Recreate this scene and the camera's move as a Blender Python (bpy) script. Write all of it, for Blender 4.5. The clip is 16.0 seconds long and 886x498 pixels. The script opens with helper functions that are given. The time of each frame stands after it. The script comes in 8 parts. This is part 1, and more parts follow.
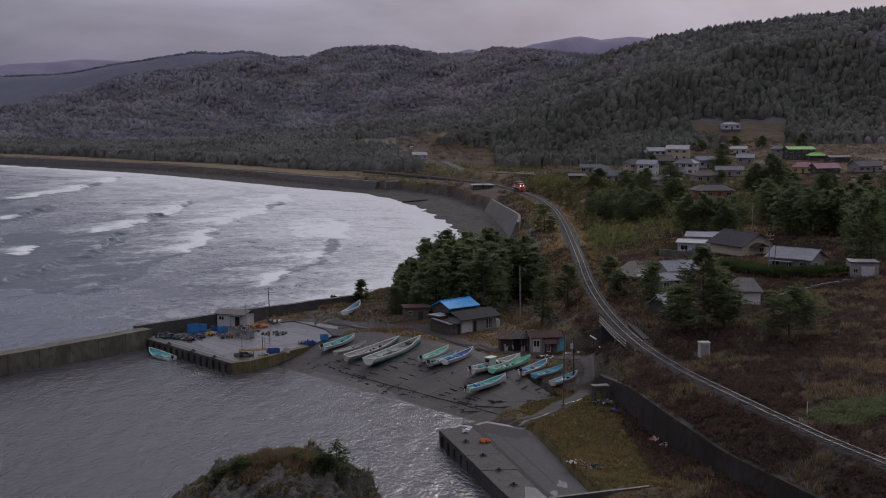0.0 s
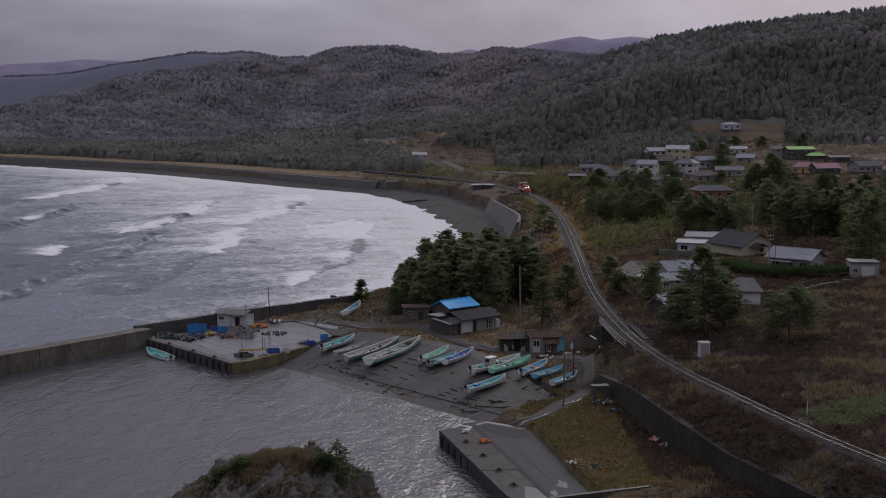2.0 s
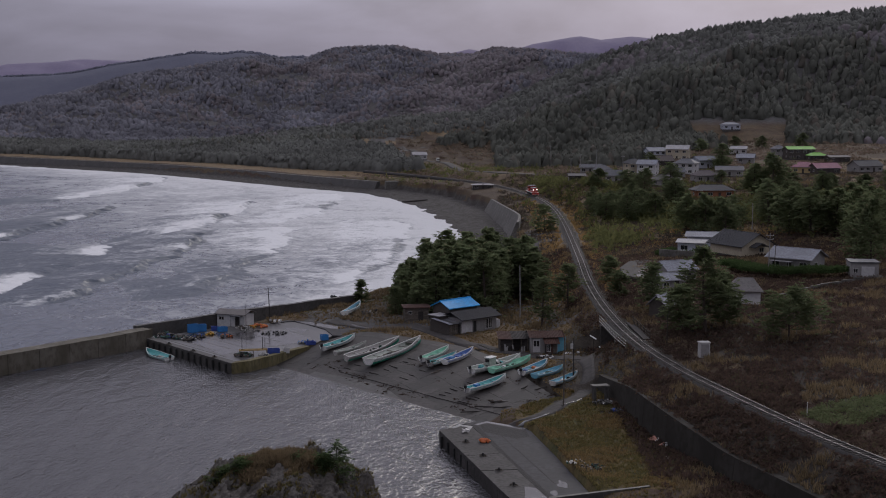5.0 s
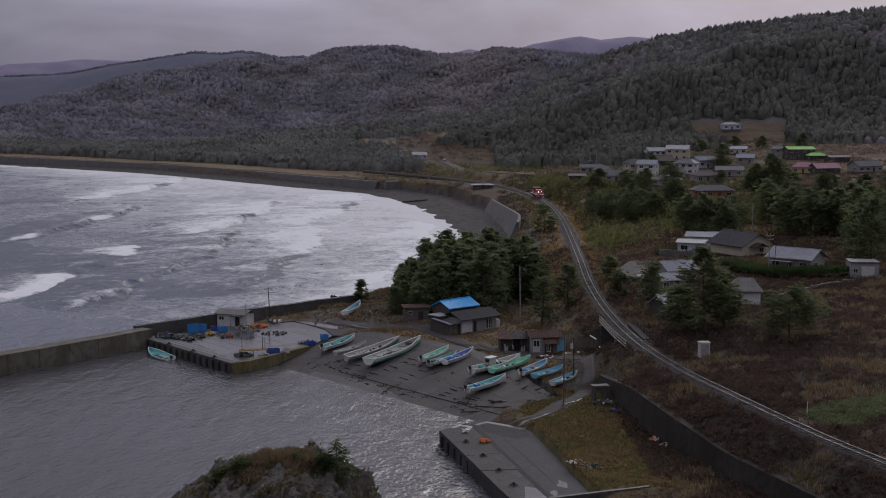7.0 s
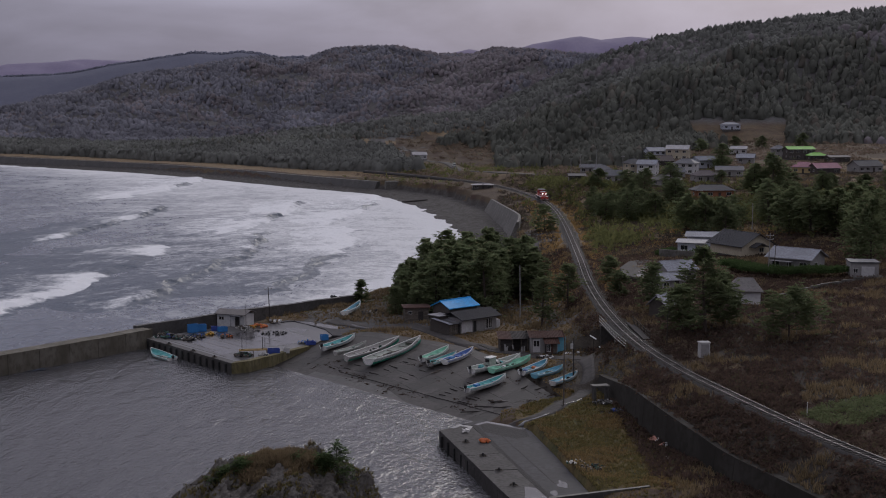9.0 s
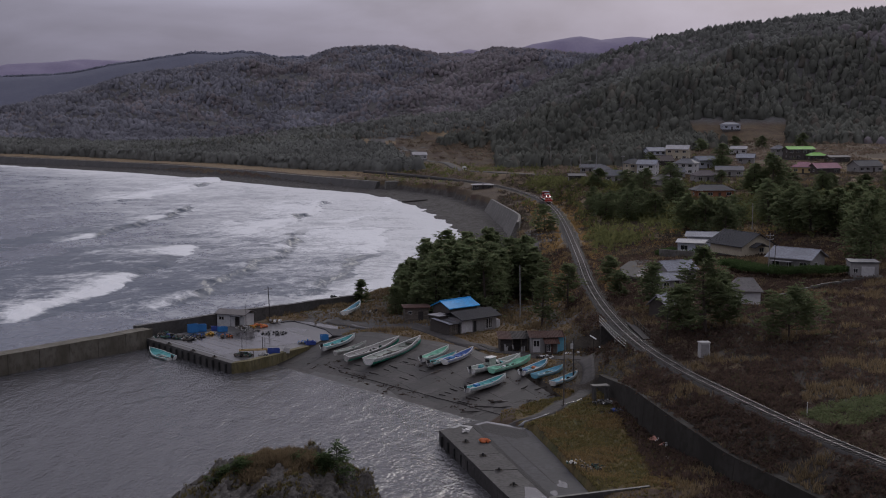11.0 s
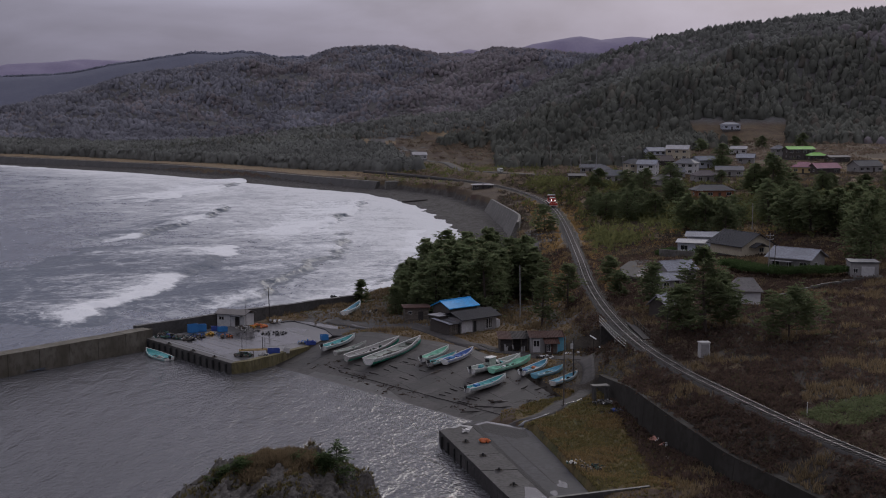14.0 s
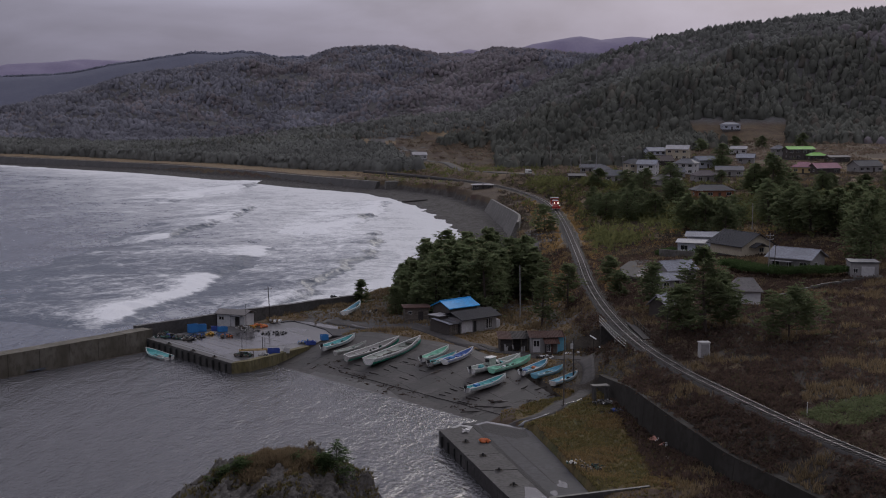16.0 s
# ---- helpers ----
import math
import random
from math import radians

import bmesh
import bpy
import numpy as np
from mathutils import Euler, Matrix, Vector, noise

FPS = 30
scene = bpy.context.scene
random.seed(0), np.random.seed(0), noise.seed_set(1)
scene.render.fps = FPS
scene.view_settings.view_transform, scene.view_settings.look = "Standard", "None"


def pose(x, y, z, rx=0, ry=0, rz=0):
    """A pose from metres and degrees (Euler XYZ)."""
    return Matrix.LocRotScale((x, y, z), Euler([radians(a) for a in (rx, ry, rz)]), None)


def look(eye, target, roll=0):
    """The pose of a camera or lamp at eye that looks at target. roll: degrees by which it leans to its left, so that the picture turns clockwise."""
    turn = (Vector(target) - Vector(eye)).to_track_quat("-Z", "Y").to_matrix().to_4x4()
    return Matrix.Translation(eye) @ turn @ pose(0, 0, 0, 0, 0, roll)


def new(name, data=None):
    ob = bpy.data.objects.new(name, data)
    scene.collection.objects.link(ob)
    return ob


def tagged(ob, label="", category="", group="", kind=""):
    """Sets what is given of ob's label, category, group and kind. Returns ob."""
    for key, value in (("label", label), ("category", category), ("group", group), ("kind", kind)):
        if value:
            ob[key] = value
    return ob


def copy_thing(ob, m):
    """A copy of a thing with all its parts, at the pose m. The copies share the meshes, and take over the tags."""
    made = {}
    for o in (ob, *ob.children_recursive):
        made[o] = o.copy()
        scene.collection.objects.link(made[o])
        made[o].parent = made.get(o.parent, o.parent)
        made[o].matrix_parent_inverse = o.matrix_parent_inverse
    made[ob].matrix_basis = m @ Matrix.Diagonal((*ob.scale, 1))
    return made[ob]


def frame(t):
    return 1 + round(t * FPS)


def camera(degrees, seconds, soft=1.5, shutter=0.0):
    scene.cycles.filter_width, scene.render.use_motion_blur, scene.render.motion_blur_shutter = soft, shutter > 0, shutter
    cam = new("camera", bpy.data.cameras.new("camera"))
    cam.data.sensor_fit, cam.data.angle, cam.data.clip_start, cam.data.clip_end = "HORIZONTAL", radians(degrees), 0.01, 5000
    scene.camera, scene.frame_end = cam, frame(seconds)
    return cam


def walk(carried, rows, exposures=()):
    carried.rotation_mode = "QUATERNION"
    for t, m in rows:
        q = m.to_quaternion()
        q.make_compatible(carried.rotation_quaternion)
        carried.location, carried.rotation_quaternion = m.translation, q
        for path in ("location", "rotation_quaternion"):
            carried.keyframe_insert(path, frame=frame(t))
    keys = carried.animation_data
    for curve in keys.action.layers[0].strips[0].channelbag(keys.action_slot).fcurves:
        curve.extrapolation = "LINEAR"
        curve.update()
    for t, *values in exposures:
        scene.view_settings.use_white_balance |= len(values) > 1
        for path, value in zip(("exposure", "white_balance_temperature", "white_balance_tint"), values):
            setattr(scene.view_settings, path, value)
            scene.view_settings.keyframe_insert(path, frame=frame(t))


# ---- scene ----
EYE_Z = 45.0
cam = camera(38.42, 16.0, soft=1.0)
walk(cam, [(0.0, pose(0, 0, EYE_Z, 83.383, 0, 0)), (16.0, pose(0, 0, EYE_Z, 83.383, 0, 0))])
scene.view_settings.exposure = 0.52

# ---------------------------------------------------------------- world and sun
def make_world():
    """Overcast sky: Nishita tint under a deck of uneven cloud, brighter overhead."""
    w = bpy.data.worlds.new("overcast")
    scene.world = w
    w.use_nodes = True
    nt = w.node_tree
    nt.nodes.clear()
    N, L = nt.nodes.new, nt.links.new
    out, bg = N("ShaderNodeOutputWorld"), N("ShaderNodeBackground")
    sky = N("ShaderNodeTexSky")
    sky.sky_type = "NISHITA"
    sky.sun_disc = False
    sky.sun_elevation, sky.sun_rotation = radians(24), radians(20)
    sky.dust_density = 4.0
    tc, sep = N("ShaderNodeTexCoord"), N("ShaderNodeSeparateXYZ")
    L(tc.outputs["Generated"], sep.inputs[0])
    up = N("ShaderNodeMapRange")
    up.inputs[1].default_value, up.inputs[2].default_value = 0.0, 0.9
    L(sep.outputs["Z"], up.inputs[0])
    grad = N("ShaderNodeValToRGB")
    grad.color_ramp.elements[0].color = (1.33, 1.28, 1.80, 1)
    grad.color_ramp.elements[1].color = (5.8, 5.76, 6.7, 1)
    L(up.outputs[0], grad.inputs[0])
    mp = N("ShaderNodeMapping")
    mp.inputs["Scale"].default_value = (1.6, 1.6, 5.0)
    mp.inputs["Location"].default_value = (0.35, 0.0, 0.2)
    L(tc.outputs["Generated"], mp.inputs[0])
    n1 = N("ShaderNodeTexNoise")
    n1.inputs["Scale"].default_value, n1.inputs["Detail"].default_value = 2.2, 7.0
    n1.inputs["Roughness"].default_value, n1.inputs["Distortion"].default_value = 0.52, 0.35
    L(mp.outputs[0], n1.inputs["Vector"])
    cl = N("ShaderNodeMapRange")
    cl.inputs[1].default_value, cl.inputs[2].default_value = 0.3, 0.72
    cl.inputs[3].default_value, cl.inputs[4].default_value = 0.58, 1.48
    L(n1.outputs["Fac"], cl.inputs[0])
    mul = N("ShaderNodeVectorMath")
    mul.operation = "SCALE"
    L(grad.outputs[0], mul.inputs[0])
    L(cl.outputs[0], mul.inputs["Scale"])
    # thinner cloud round the hidden sun
    dot, glow_pow, glow_add, lit = N("ShaderNodeVectorMath"), N("ShaderNodeMath"), N("ShaderNodeMath"), N("ShaderNodeVectorMath")
    dot.operation, glow_pow.operation, glow_add.operation, lit.operation = "DOT_PRODUCT", "POWER", "MULTIPLY_ADD", "SCALE"
    dot.inputs[1].default_value = (0.316, 0.857, 0.407)
    L(tc.outputs["Generated"], dot.inputs[0])
    glow_clip = N("ShaderNodeClamp")
    L(dot.outputs["Value"], glow_clip.inputs[0])
    L(glow_clip.outputs[0], glow_pow.inputs[0])
    glow_pow.inputs[1].default_value = 9.0
    L(glow_pow.outputs[0], glow_add.inputs[0])
    glow_add.inputs[1].default_value, glow_add.inputs[2].default_value = 0.55, 0.92
    L(mul.outputs[0], lit.inputs[0])
    L(glow_add.outputs[0], lit.inputs["Scale"])
    mix = N("ShaderNodeMixRGB")
    mix.inputs[0].default_value = 0.97
    L(sky.outputs[0], mix.inputs[1])
    L(lit.outputs[0], mix.inputs[2])
    L(mix.outputs[0], bg.inputs[0])
    bg.inputs[1].default_value = 0.1
    L(bg.outputs[0], out.inputs[0])


make_world()
sun_data = bpy.data.lights.new("sun", "SUN")
sun_data.energy, sun_data.angle, sun_data.color = 0.5, radians(25), (1.0, 0.95, 0.9)
sun = new("sun", sun_data)
sun.matrix_world = look((0, 0, 200), (-70, -190, 110))


# ---------------------------------------------------------------- materials
def mat(name, c1, c2, scale=1.0, rough=0.85, metal=0.0, c3=None, fine=9.0, bump=0.3, dist=0.05, stretch=(1, 1, 1), spec=0.4, per=0.0, cut=(0.35, 0.68), local=False):
    """A node material: two colours over a coarse pattern, a third or a darker grain over a fine one, relief, and per-object variation."""
    m = bpy.data.materials.new(name)
    m.use_nodes = True
    nt = m.node_tree
    N, L = nt.nodes.new, nt.links.new
    b = nt.nodes["Principled BSDF"]
    b.inputs["Metallic"].default_value = metal
    b.inputs["Specular IOR Level"].default_value = spec
    tc, mp = N("ShaderNodeTexCoord"), N("ShaderNodeMapping")
    if local:
        L(tc.outputs["Object"], mp.inputs[0])
    else:
        geo = N("ShaderNodeNewGeometry")
        L(geo.outputs["Position"], mp.inputs[0])
    mp.inputs["Scale"].default_value = stretch
    n1, n2 = N("ShaderNodeTexNoise"), N("ShaderNodeTexNoise")
    n1.inputs["Scale"].default_value, n1.inputs["Detail"].default_value = scale, 5.0
    n2.inputs["Scale"].default_value, n2.inputs["Detail"].default_value = scale * fine, 4.0
    for n in (n1, n2):
        L(mp.outputs[0], n.inputs["Vector"])
    r1 = N("ShaderNodeValToRGB")
    r1.color_ramp.elements[0].position, r1.color_ramp.elements[1].position = cut
    r1.color_ramp.elements[0].color, r1.color_ramp.elements[1].color = (*c1, 1), (*c2, 1)
    L(n1.outputs["Fac"], r1.inputs[0])
    mx = N("ShaderNodeMixRGB")
    f2 = N("ShaderNodeMapRange")
    f2.inputs[1].default_value, f2.inputs[2].default_value = 0.42, 0.66
    f2.inputs[4].default_value = 0.75
    L(n2.outputs["Fac"], f2.inputs[0])
    L(f2.outputs[0], mx.inputs[0])
    L(r1.outputs[0], mx.inputs[1])
    mx.inputs[2].default_value = (*(c3 or tuple(0.62 * (a + z) / 2 for a, z in zip(c1, c2))), 1)
    col = mx.outputs[0]
    if per:
        oi, hsv, vr = N("ShaderNodeObjectInfo"), N("ShaderNodeHueSaturation"), N("ShaderNodeMapRange")
        vr.inputs[3].default_value, vr.inputs[4].default_value = 1 - per, 1 + per
        L(oi.outputs["Random"], vr.inputs[0])
        L(vr.outputs[0], hsv.inputs["Value"])
        L(col, hsv.inputs["Color"])
        col = hsv.outputs[0]
    L(col, b.inputs["Base Color"])
    rr = N("ShaderNodeMapRange")
    rr.inputs[3].default_value, rr.inputs[4].default_value = max(0.03, rough - 0.12), min(1, rough + 0.12)
    L(n1.outputs["Fac"], rr.inputs[0])
    L(rr.outputs[0], b.inputs["Roughness"])
    if bump:
        bp = N("ShaderNodeBump")
        bp.inputs["Strength"].default_value, bp.inputs["Distance"].default_value = bump, dist
        L(n2.outputs["Fac"], bp.inputs["Height"])
        L(bp.outputs[0], b.inputs["Normal"])
    return m


def island_mat(name, lo, hi, rough=0.9, extra=None, thin=0.45):
    """Foliage: colour varies from island to island of one mesh; thin leaves let light through."""
    m = bpy.data.materials.new(name)
    m.use_nodes = True
    nt = m.node_tree
    nt.nodes.clear()
    N, L = nt.nodes.new, nt.links.new
    out, df, tl, mix = N("ShaderNodeOutputMaterial"), N("ShaderNodeBsdfDiffuse"), N("ShaderNodeBsdfTranslucent"), N("ShaderNodeMixShader")
    g, r = N("ShaderNodeNewGeometry"), N("ShaderNodeValToRGB")
    r.color_ramp.elements[0].color, r.color_ramp.elements[1].color = (*lo, 1), (*hi, 1)
    if extra:
        e = r.color_ramp.elements.new(0.86)
        e.color = (*hi, 1)
        r.color_ramp.elements[2].color = (*extra, 1)
    L(g.outputs["Random Per Island"], r.inputs[0])
    n = N("ShaderNodeTexNoise")
    n.inputs["Scale"].default_value, n.inputs["Detail"].default_value = 0.02, 4.0
    L(g.outputs["Position"], n.inputs["Vector"])
    hs, mr = N("ShaderNodeHueSaturation"), N("ShaderNodeMapRange")
    mr.inputs[1].default_value, mr.inputs[2].default_value, mr.inputs[3].default_value, mr.inputs[4].default_value = 0.35, 0.65, 0.75, 1.25
    L(n.outputs["Fac"], mr.inputs[0])
    L(mr.outputs[0], hs.inputs["Value"])
    L(r.outputs[0], hs.inputs["Color"])
    for sh in (df, tl):
        L(hs.outputs[0], sh.inputs["Color"])
    mix.inputs[0].default_value = thin
    L(df.outputs[0], mix.inputs[1])
    L(tl.outputs[0], mix.inputs[2])
    L(mix.outputs[0], out.inputs["Surface"])
    return m


def ground_mat():
    """Dry grass, green grass, bare dark earth, beach sand and woodland floor, by the plan's own zones; far ranges carry
    painted haze.
    """
    m = bpy.data.materials.new("ground")
    m.use_nodes = True
    nt = m.node_tree
    N, L = nt.nodes.new, nt.links.new
    b = nt.nodes["Principled BSDF"]
    b.inputs["Specular IOR Level"].default_value = 0.2
    geo = N("ShaderNodeNewGeometry")

    def noisy(scale, lo, hi, detail=6.0):
        n, r = N("ShaderNodeTexNoise"), N("ShaderNodeMapRange")
        n.inputs["Scale"].default_value, n.inputs["Detail"].default_value = scale, detail
        n.inputs["Roughness"].default_value = 0.62
        L(geo.outputs["Position"], n.inputs["Vector"])
        r.inputs[1].default_value, r.inputs[2].default_value = lo, hi
        L(n.outputs["Fac"], r.inputs[0])
        return r.outputs[0], n.outputs["Fac"]

    def blend(fac, a, z):
        x = N("ShaderNodeMixRGB")
        L(fac, x.inputs[0])
        for k, v in ((1, a), (2, z)):
            if isinstance(v, tuple):
                x.inputs[k].default_value = (*v, 1)
            else:
                L(v, x.inputs[k])
        return x.outputs[0]

    def zone(name, spread=0.5):
        a, add, r = N("ShaderNodeAttribute"), N("ShaderNodeMath"), N("ShaderNodeMapRange")
        a.attribute_name = name
        add.operation = "MULTIPLY_ADD"
        L(noisy(0.12, 0.0, 1.0)[1], add.inputs[0])
        add.inputs[1].default_value = spread
        L(a.outputs["Fac"], add.inputs[2])
        r.inputs[1].default_value, r.inputs[2].default_value = 0.5 + spread * 0.5 - 0.14, 0.5 + spread * 0.5 + 0.14
        L(add.outputs[0], r.inputs[0])
        return r.outputs[0]

    p1, p2, p3 = noisy(0.09, 0.42, 0.6)[0], noisy(0.45, 0.42, 0.62)[0], noisy(2.6, 0.35, 0.7)
    dry = blend(p2, (0.105, 0.075, 0.042), (0.060, 0.045, 0.030))
    dry = blend(p1, dry, (0.050, 0.030, 0.022))
    green = blend(p1, blend(p2, (0.070, 0.072, 0.028), (0.095, 0.080, 0.034)), (0.115, 0.078, 0.036))
    field = blend(p2, (0.22, 0.155, 0.085), (0.12, 0.088, 0.055))
    sand = blend(p2, (0.040, 0.037, 0.037), (0.060, 0.056, 0.054))
    wood = blend(p1, (0.085, 0.085, 0.084), (0.095, 0.088, 0.088))
    earth = blend(p2, (0.030, 0.026, 0.023), (0.052, 0.043, 0.034))
    c = blend(zone("green"), dry, green)
    c = blend(zone("field"), c, field)
    c = blend(zone("wood"), c, wood)
    # far ranges: blue and violet haze painted into the ground colour by distance
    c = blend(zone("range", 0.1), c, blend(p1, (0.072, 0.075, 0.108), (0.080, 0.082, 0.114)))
    c = blend(zone("farthest_haze", 0.1), c, blend(p1, (0.150, 0.128, 0.195), (0.162, 0.140, 0.205)))
    c = blend(zone("earth"), c, earth)
    c = blend(zone("sand", 0.25), c, sand)
    fleck = blend(p3[0], c, blend(p2, (0.028, 0.022, 0.016), c))
    # the flecks are left off the haze-tinted ranges
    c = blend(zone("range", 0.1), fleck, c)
    L(c, b.inputs["Base Color"])
    b.inputs["Roughness"].default_value = 0.92
    bp = N("ShaderNodeBump")
    bp.inputs["Strength"].default_value, bp.inputs["Distance"].default_value = 0.6, 0.3
    L(p3[1], bp.inputs["Height"])
    L(bp.outputs[0], b.inputs["Normal"])
    return m


def water_mat(name, deep, scale, foam=0.0, bump=0.35, rough=0.12):
    """Sea water with wind ripples; foam spreads by the sheet's own zones, in streaks and cells."""
    m = bpy.data.materials.new(name)
    m.use_nodes = True
    nt = m.node_tree
    N, L = nt.nodes.new, nt.links.new
    b = nt.nodes["Principled BSDF"]
    tc, mp = N("ShaderNodeTexCoord"), N("ShaderNodeMapping")
    mp.inputs["Rotation"].default_value = (0, 0, radians(-35))
    mp.inputs["Scale"].default_value = (1.0, 0.42, 1.0)
    L(tc.outputs["Object"], mp.inputs[0])
    n1, n2, n3 = N("ShaderNodeTexNoise"), N("ShaderNodeTexNoise"), N("ShaderNodeTexNoise")
    for n, s, d in ((n1, scale, 5.0), (n2, scale * 0.16, 4.0), (n3, scale * 0.035, 3.0)):
        n.inputs["Scale"].default_value, n.inputs["Detail"].default_value = s, d
        n.inputs["Distortion"].default_value = 0.5
        L(mp.outputs[0], n.inputs["Vector"])
    add = N("ShaderNodeMath")
    add.operation = "MULTIPLY_ADD"
    L(n2.outputs["Fac"], add.inputs[0])
    add.inputs[1].default_value = 2.6
    L(n1.outputs["Fac"], add.inputs[2])
    bp = N("ShaderNodeBump")
    bp.inputs["Strength"].default_value, bp.inputs["Distance"].default_value = bump, 0.6
    L(add.outputs[0], bp.inputs["Height"])
    L(bp.outputs[0], b.inputs["Normal"])
    tint = N("ShaderNodeMixRGB")
    L(n3.outputs["Fac"], tint.inputs[0])
    tint.inputs[1].default_value, tint.inputs[2].default_value = (*deep, 1), (*(1.5 * v for v in deep), 1)
    if not foam:
        L(tint.outputs[0], b.inputs["Base Color"])
        b.inputs["Roughness"].default_value = rough
        b.inputs["IOR"].default_value = 1.33
        return m
    at = N("ShaderNodeAttribute")
    at.attribute_name = "foam"
    geo = N("ShaderNodeNewGeometry")
    f1, f2, f3, f4 = (N("ShaderNodeTexNoise") for _ in range(4))
    for f, sc, det, ro, di in ((f1, 0.022, 8.0, 0.62, 1.0), (f2, 0.085, 8.0, 0.7, 1.6), (f3, 0.42, 6.0, 0.7, 1.2), (f4, 0.16, 8.0, 0.72, 1.4)):
        f.inputs["Scale"].default_value, f.inputs["Detail"].default_value, f.inputs["Roughness"].default_value, f.inputs["Distortion"].default_value = sc, det, ro, di
        L(tc.outputs["Object"] if f is f4 else geo.outputs["Position"], f.inputs["Vector"])

    def math_node(op, a, z):
        k = N("ShaderNodeMath")
        k.operation = op
        for i, v in enumerate((a, z)):
            if isinstance(v, (int, float)):
                k.inputs[i].default_value = v
            else:
                L(v, k.inputs[i])
        return k.outputs[0]

    # the surf zone: everything landward of a line across the bay
    sp = N("ShaderNodeSeparateXYZ")
    L(geo.outputs["Position"], sp.inputs[0])
    across = math_node("ADD", math_node("MULTIPLY", sp.outputs["X"], 0.906), math_node("MULTIPLY", sp.outputs["Y"], 0.424))
    zone = N("ShaderNodeMapRange")
    zone.inputs[1].default_value, zone.inputs[2].default_value = 18.0, 150.0
    zone.inputs[3].default_value, zone.inputs[4].default_value = -0.46, 0.16
    L(across, zone.inputs[0])
    s = math_node("ADD", math_node("MULTIPLY", f1.outputs["Fac"], 0.75), math_node("MULTIPLY", f2.outputs["Fac"], 1.15))
    s = math_node("ADD", s, math_node("MULTIPLY", f3.outputs["Fac"], 1.15))
    s = math_node("ADD", s, zone.outputs[0])
    own = math_node("MULTIPLY", at.outputs["Fac"], math_node("ADD", math_node("MULTIPLY", f4.outputs["Fac"], 1.5), 0.1))
    s = math_node("ADD", s, own)
    r = N("ShaderNodeMapRange")
    r.inputs[1].default_value, r.inputs[2].default_value = 1.29, 1.80
    r.inputs[4].default_value = 1.0
    L(s, r.inputs[0])
    mx = N("ShaderNodeMixRGB")
    L(r.outputs[0], mx.inputs[0])
    L(tint.outputs[0], mx.inputs[1])
    mx.inputs[2].default_value = (foam, foam, foam * 1.02, 1)
    L(mx.outputs[0], b.inputs["Base Color"])
    ro = N("ShaderNodeMapRange")
    ro.inputs[3].default_value, ro.inputs[4].default_value = rough, 0.9
    L(r.outputs[0], ro.inputs[0])
    L(ro.outputs[0], b.inputs["Roughness"])
    b.inputs["IOR"].default_value = 1.33
    return m


M_GROUND = ground_mat()
M_SEA = water_mat("sea_water", (0.046, 0.056, 0.076), 0.5, foam=0.53, bump=0.8, rough=0.2)
M_WAVE = water_mat("wave_water", (0.046, 0.056, 0.076), 0.6, foam=0.60, bump=0.6, rough=0.45)
M_HARBOUR = water_mat("harbour_water", (0.046, 0.045, 0.048), 2.1, bump=0.42, rough=0.17)
M_CONC = mat("weathered_concrete", (0.075, 0.070, 0.064), (0.145, 0.137, 0.127), 0.22, 0.8, c3=(0.055, 0.05, 0.042), fine=7, bump=0.3)
M_CONC_DARK = mat("damp_dark_concrete", (0.040, 0.037, 0.036), (0.075, 0.070, 0.066), 0.25, 0.6, c3=(0.028, 0.025, 0.022), fine=8)
M_CONC_WET = mat("wet_concrete", (0.034, 0.032, 0.034), (0.088, 0.084, 0.084), 0.22, 0.34, c3=(0.035, 0.032, 0.031), fine=9, bump=0.08, spec=0.5)
M_STAIN = mat("stained_concrete_block", (0.07, 0.06, 0.043), (0.15, 0.136, 0.112), 0.35, 0.85, c3=(0.05, 0.042, 0.03), fine=4, stretch=(1, 1, 0.6))
M_MOSS = mat("mossy_concrete", (0.085, 0.07, 0.025), (0.15, 0.13, 0.07), 0.5, 0.9, c3=(0.05, 0.04, 0.02), fine=5, stretch=(1, 1, 0.4))
M_WALL = mat("dark_wall_concrete", (0.026, 0.023, 0.020), (0.044, 0.040, 0.036), 0.18, 0.9, spec=0.15, c3=(0.022, 0.020, 0.016), fine=6, bump=0.2)
M_SLIP = mat("slipway_concrete", (0.015, 0.013, 0.012), (0.052, 0.046, 0.044), 0.26, 0.66, c3=(0.017, 0.014, 0.013), fine=6, bump=0.5, per=0.3, spec=0.3)
M_ASPHALT = mat("worn_wet_asphalt", (0.025, 0.024, 0.028), (0.052, 0.050, 0.055), 0.16, 0.68, c3=(0.020, 0.019, 0.021), fine=10, bump=0.12, spec=0.15)
M_LANE = mat("muddy_lane", (0.026, 0.023, 0.022), (0.048, 0.043, 0.041), 0.45, 0.85, c3=(0.060, 0.055, 0.053), fine=4, bump=0.5, spec=0.25)
M_GRAVEL = mat("ballast", (0.020, 0.018, 0.018), (0.036, 0.033, 0.032), 0.5, 0.95, c3=(0.025, 0.023, 0.022), fine=8, bump=0.7, dist=0.1)
M_RAIL = mat("rail_steel", (0.14, 0.13, 0.125), (0.23, 0.22, 0.215), 0.6, 0.4, metal=0.7, c3=(0.12, 0.09, 0.07), bump=0.0)
M_SLEEPER = mat("sleeper", (0.050, 0.045, 0.041), (0.12, 0.11, 0.10), 1.5, 0.9, c3=(0.05, 0.042, 0.035), per=0.45)
M_WOOD = mat("weathered_wood", (0.060, 0.050, 0.042), (0.14, 0.12, 0.10), 0.8, 0.9, c3=(0.035, 0.028, 0.024), stretch=(1, 1, 6), per=0.2)
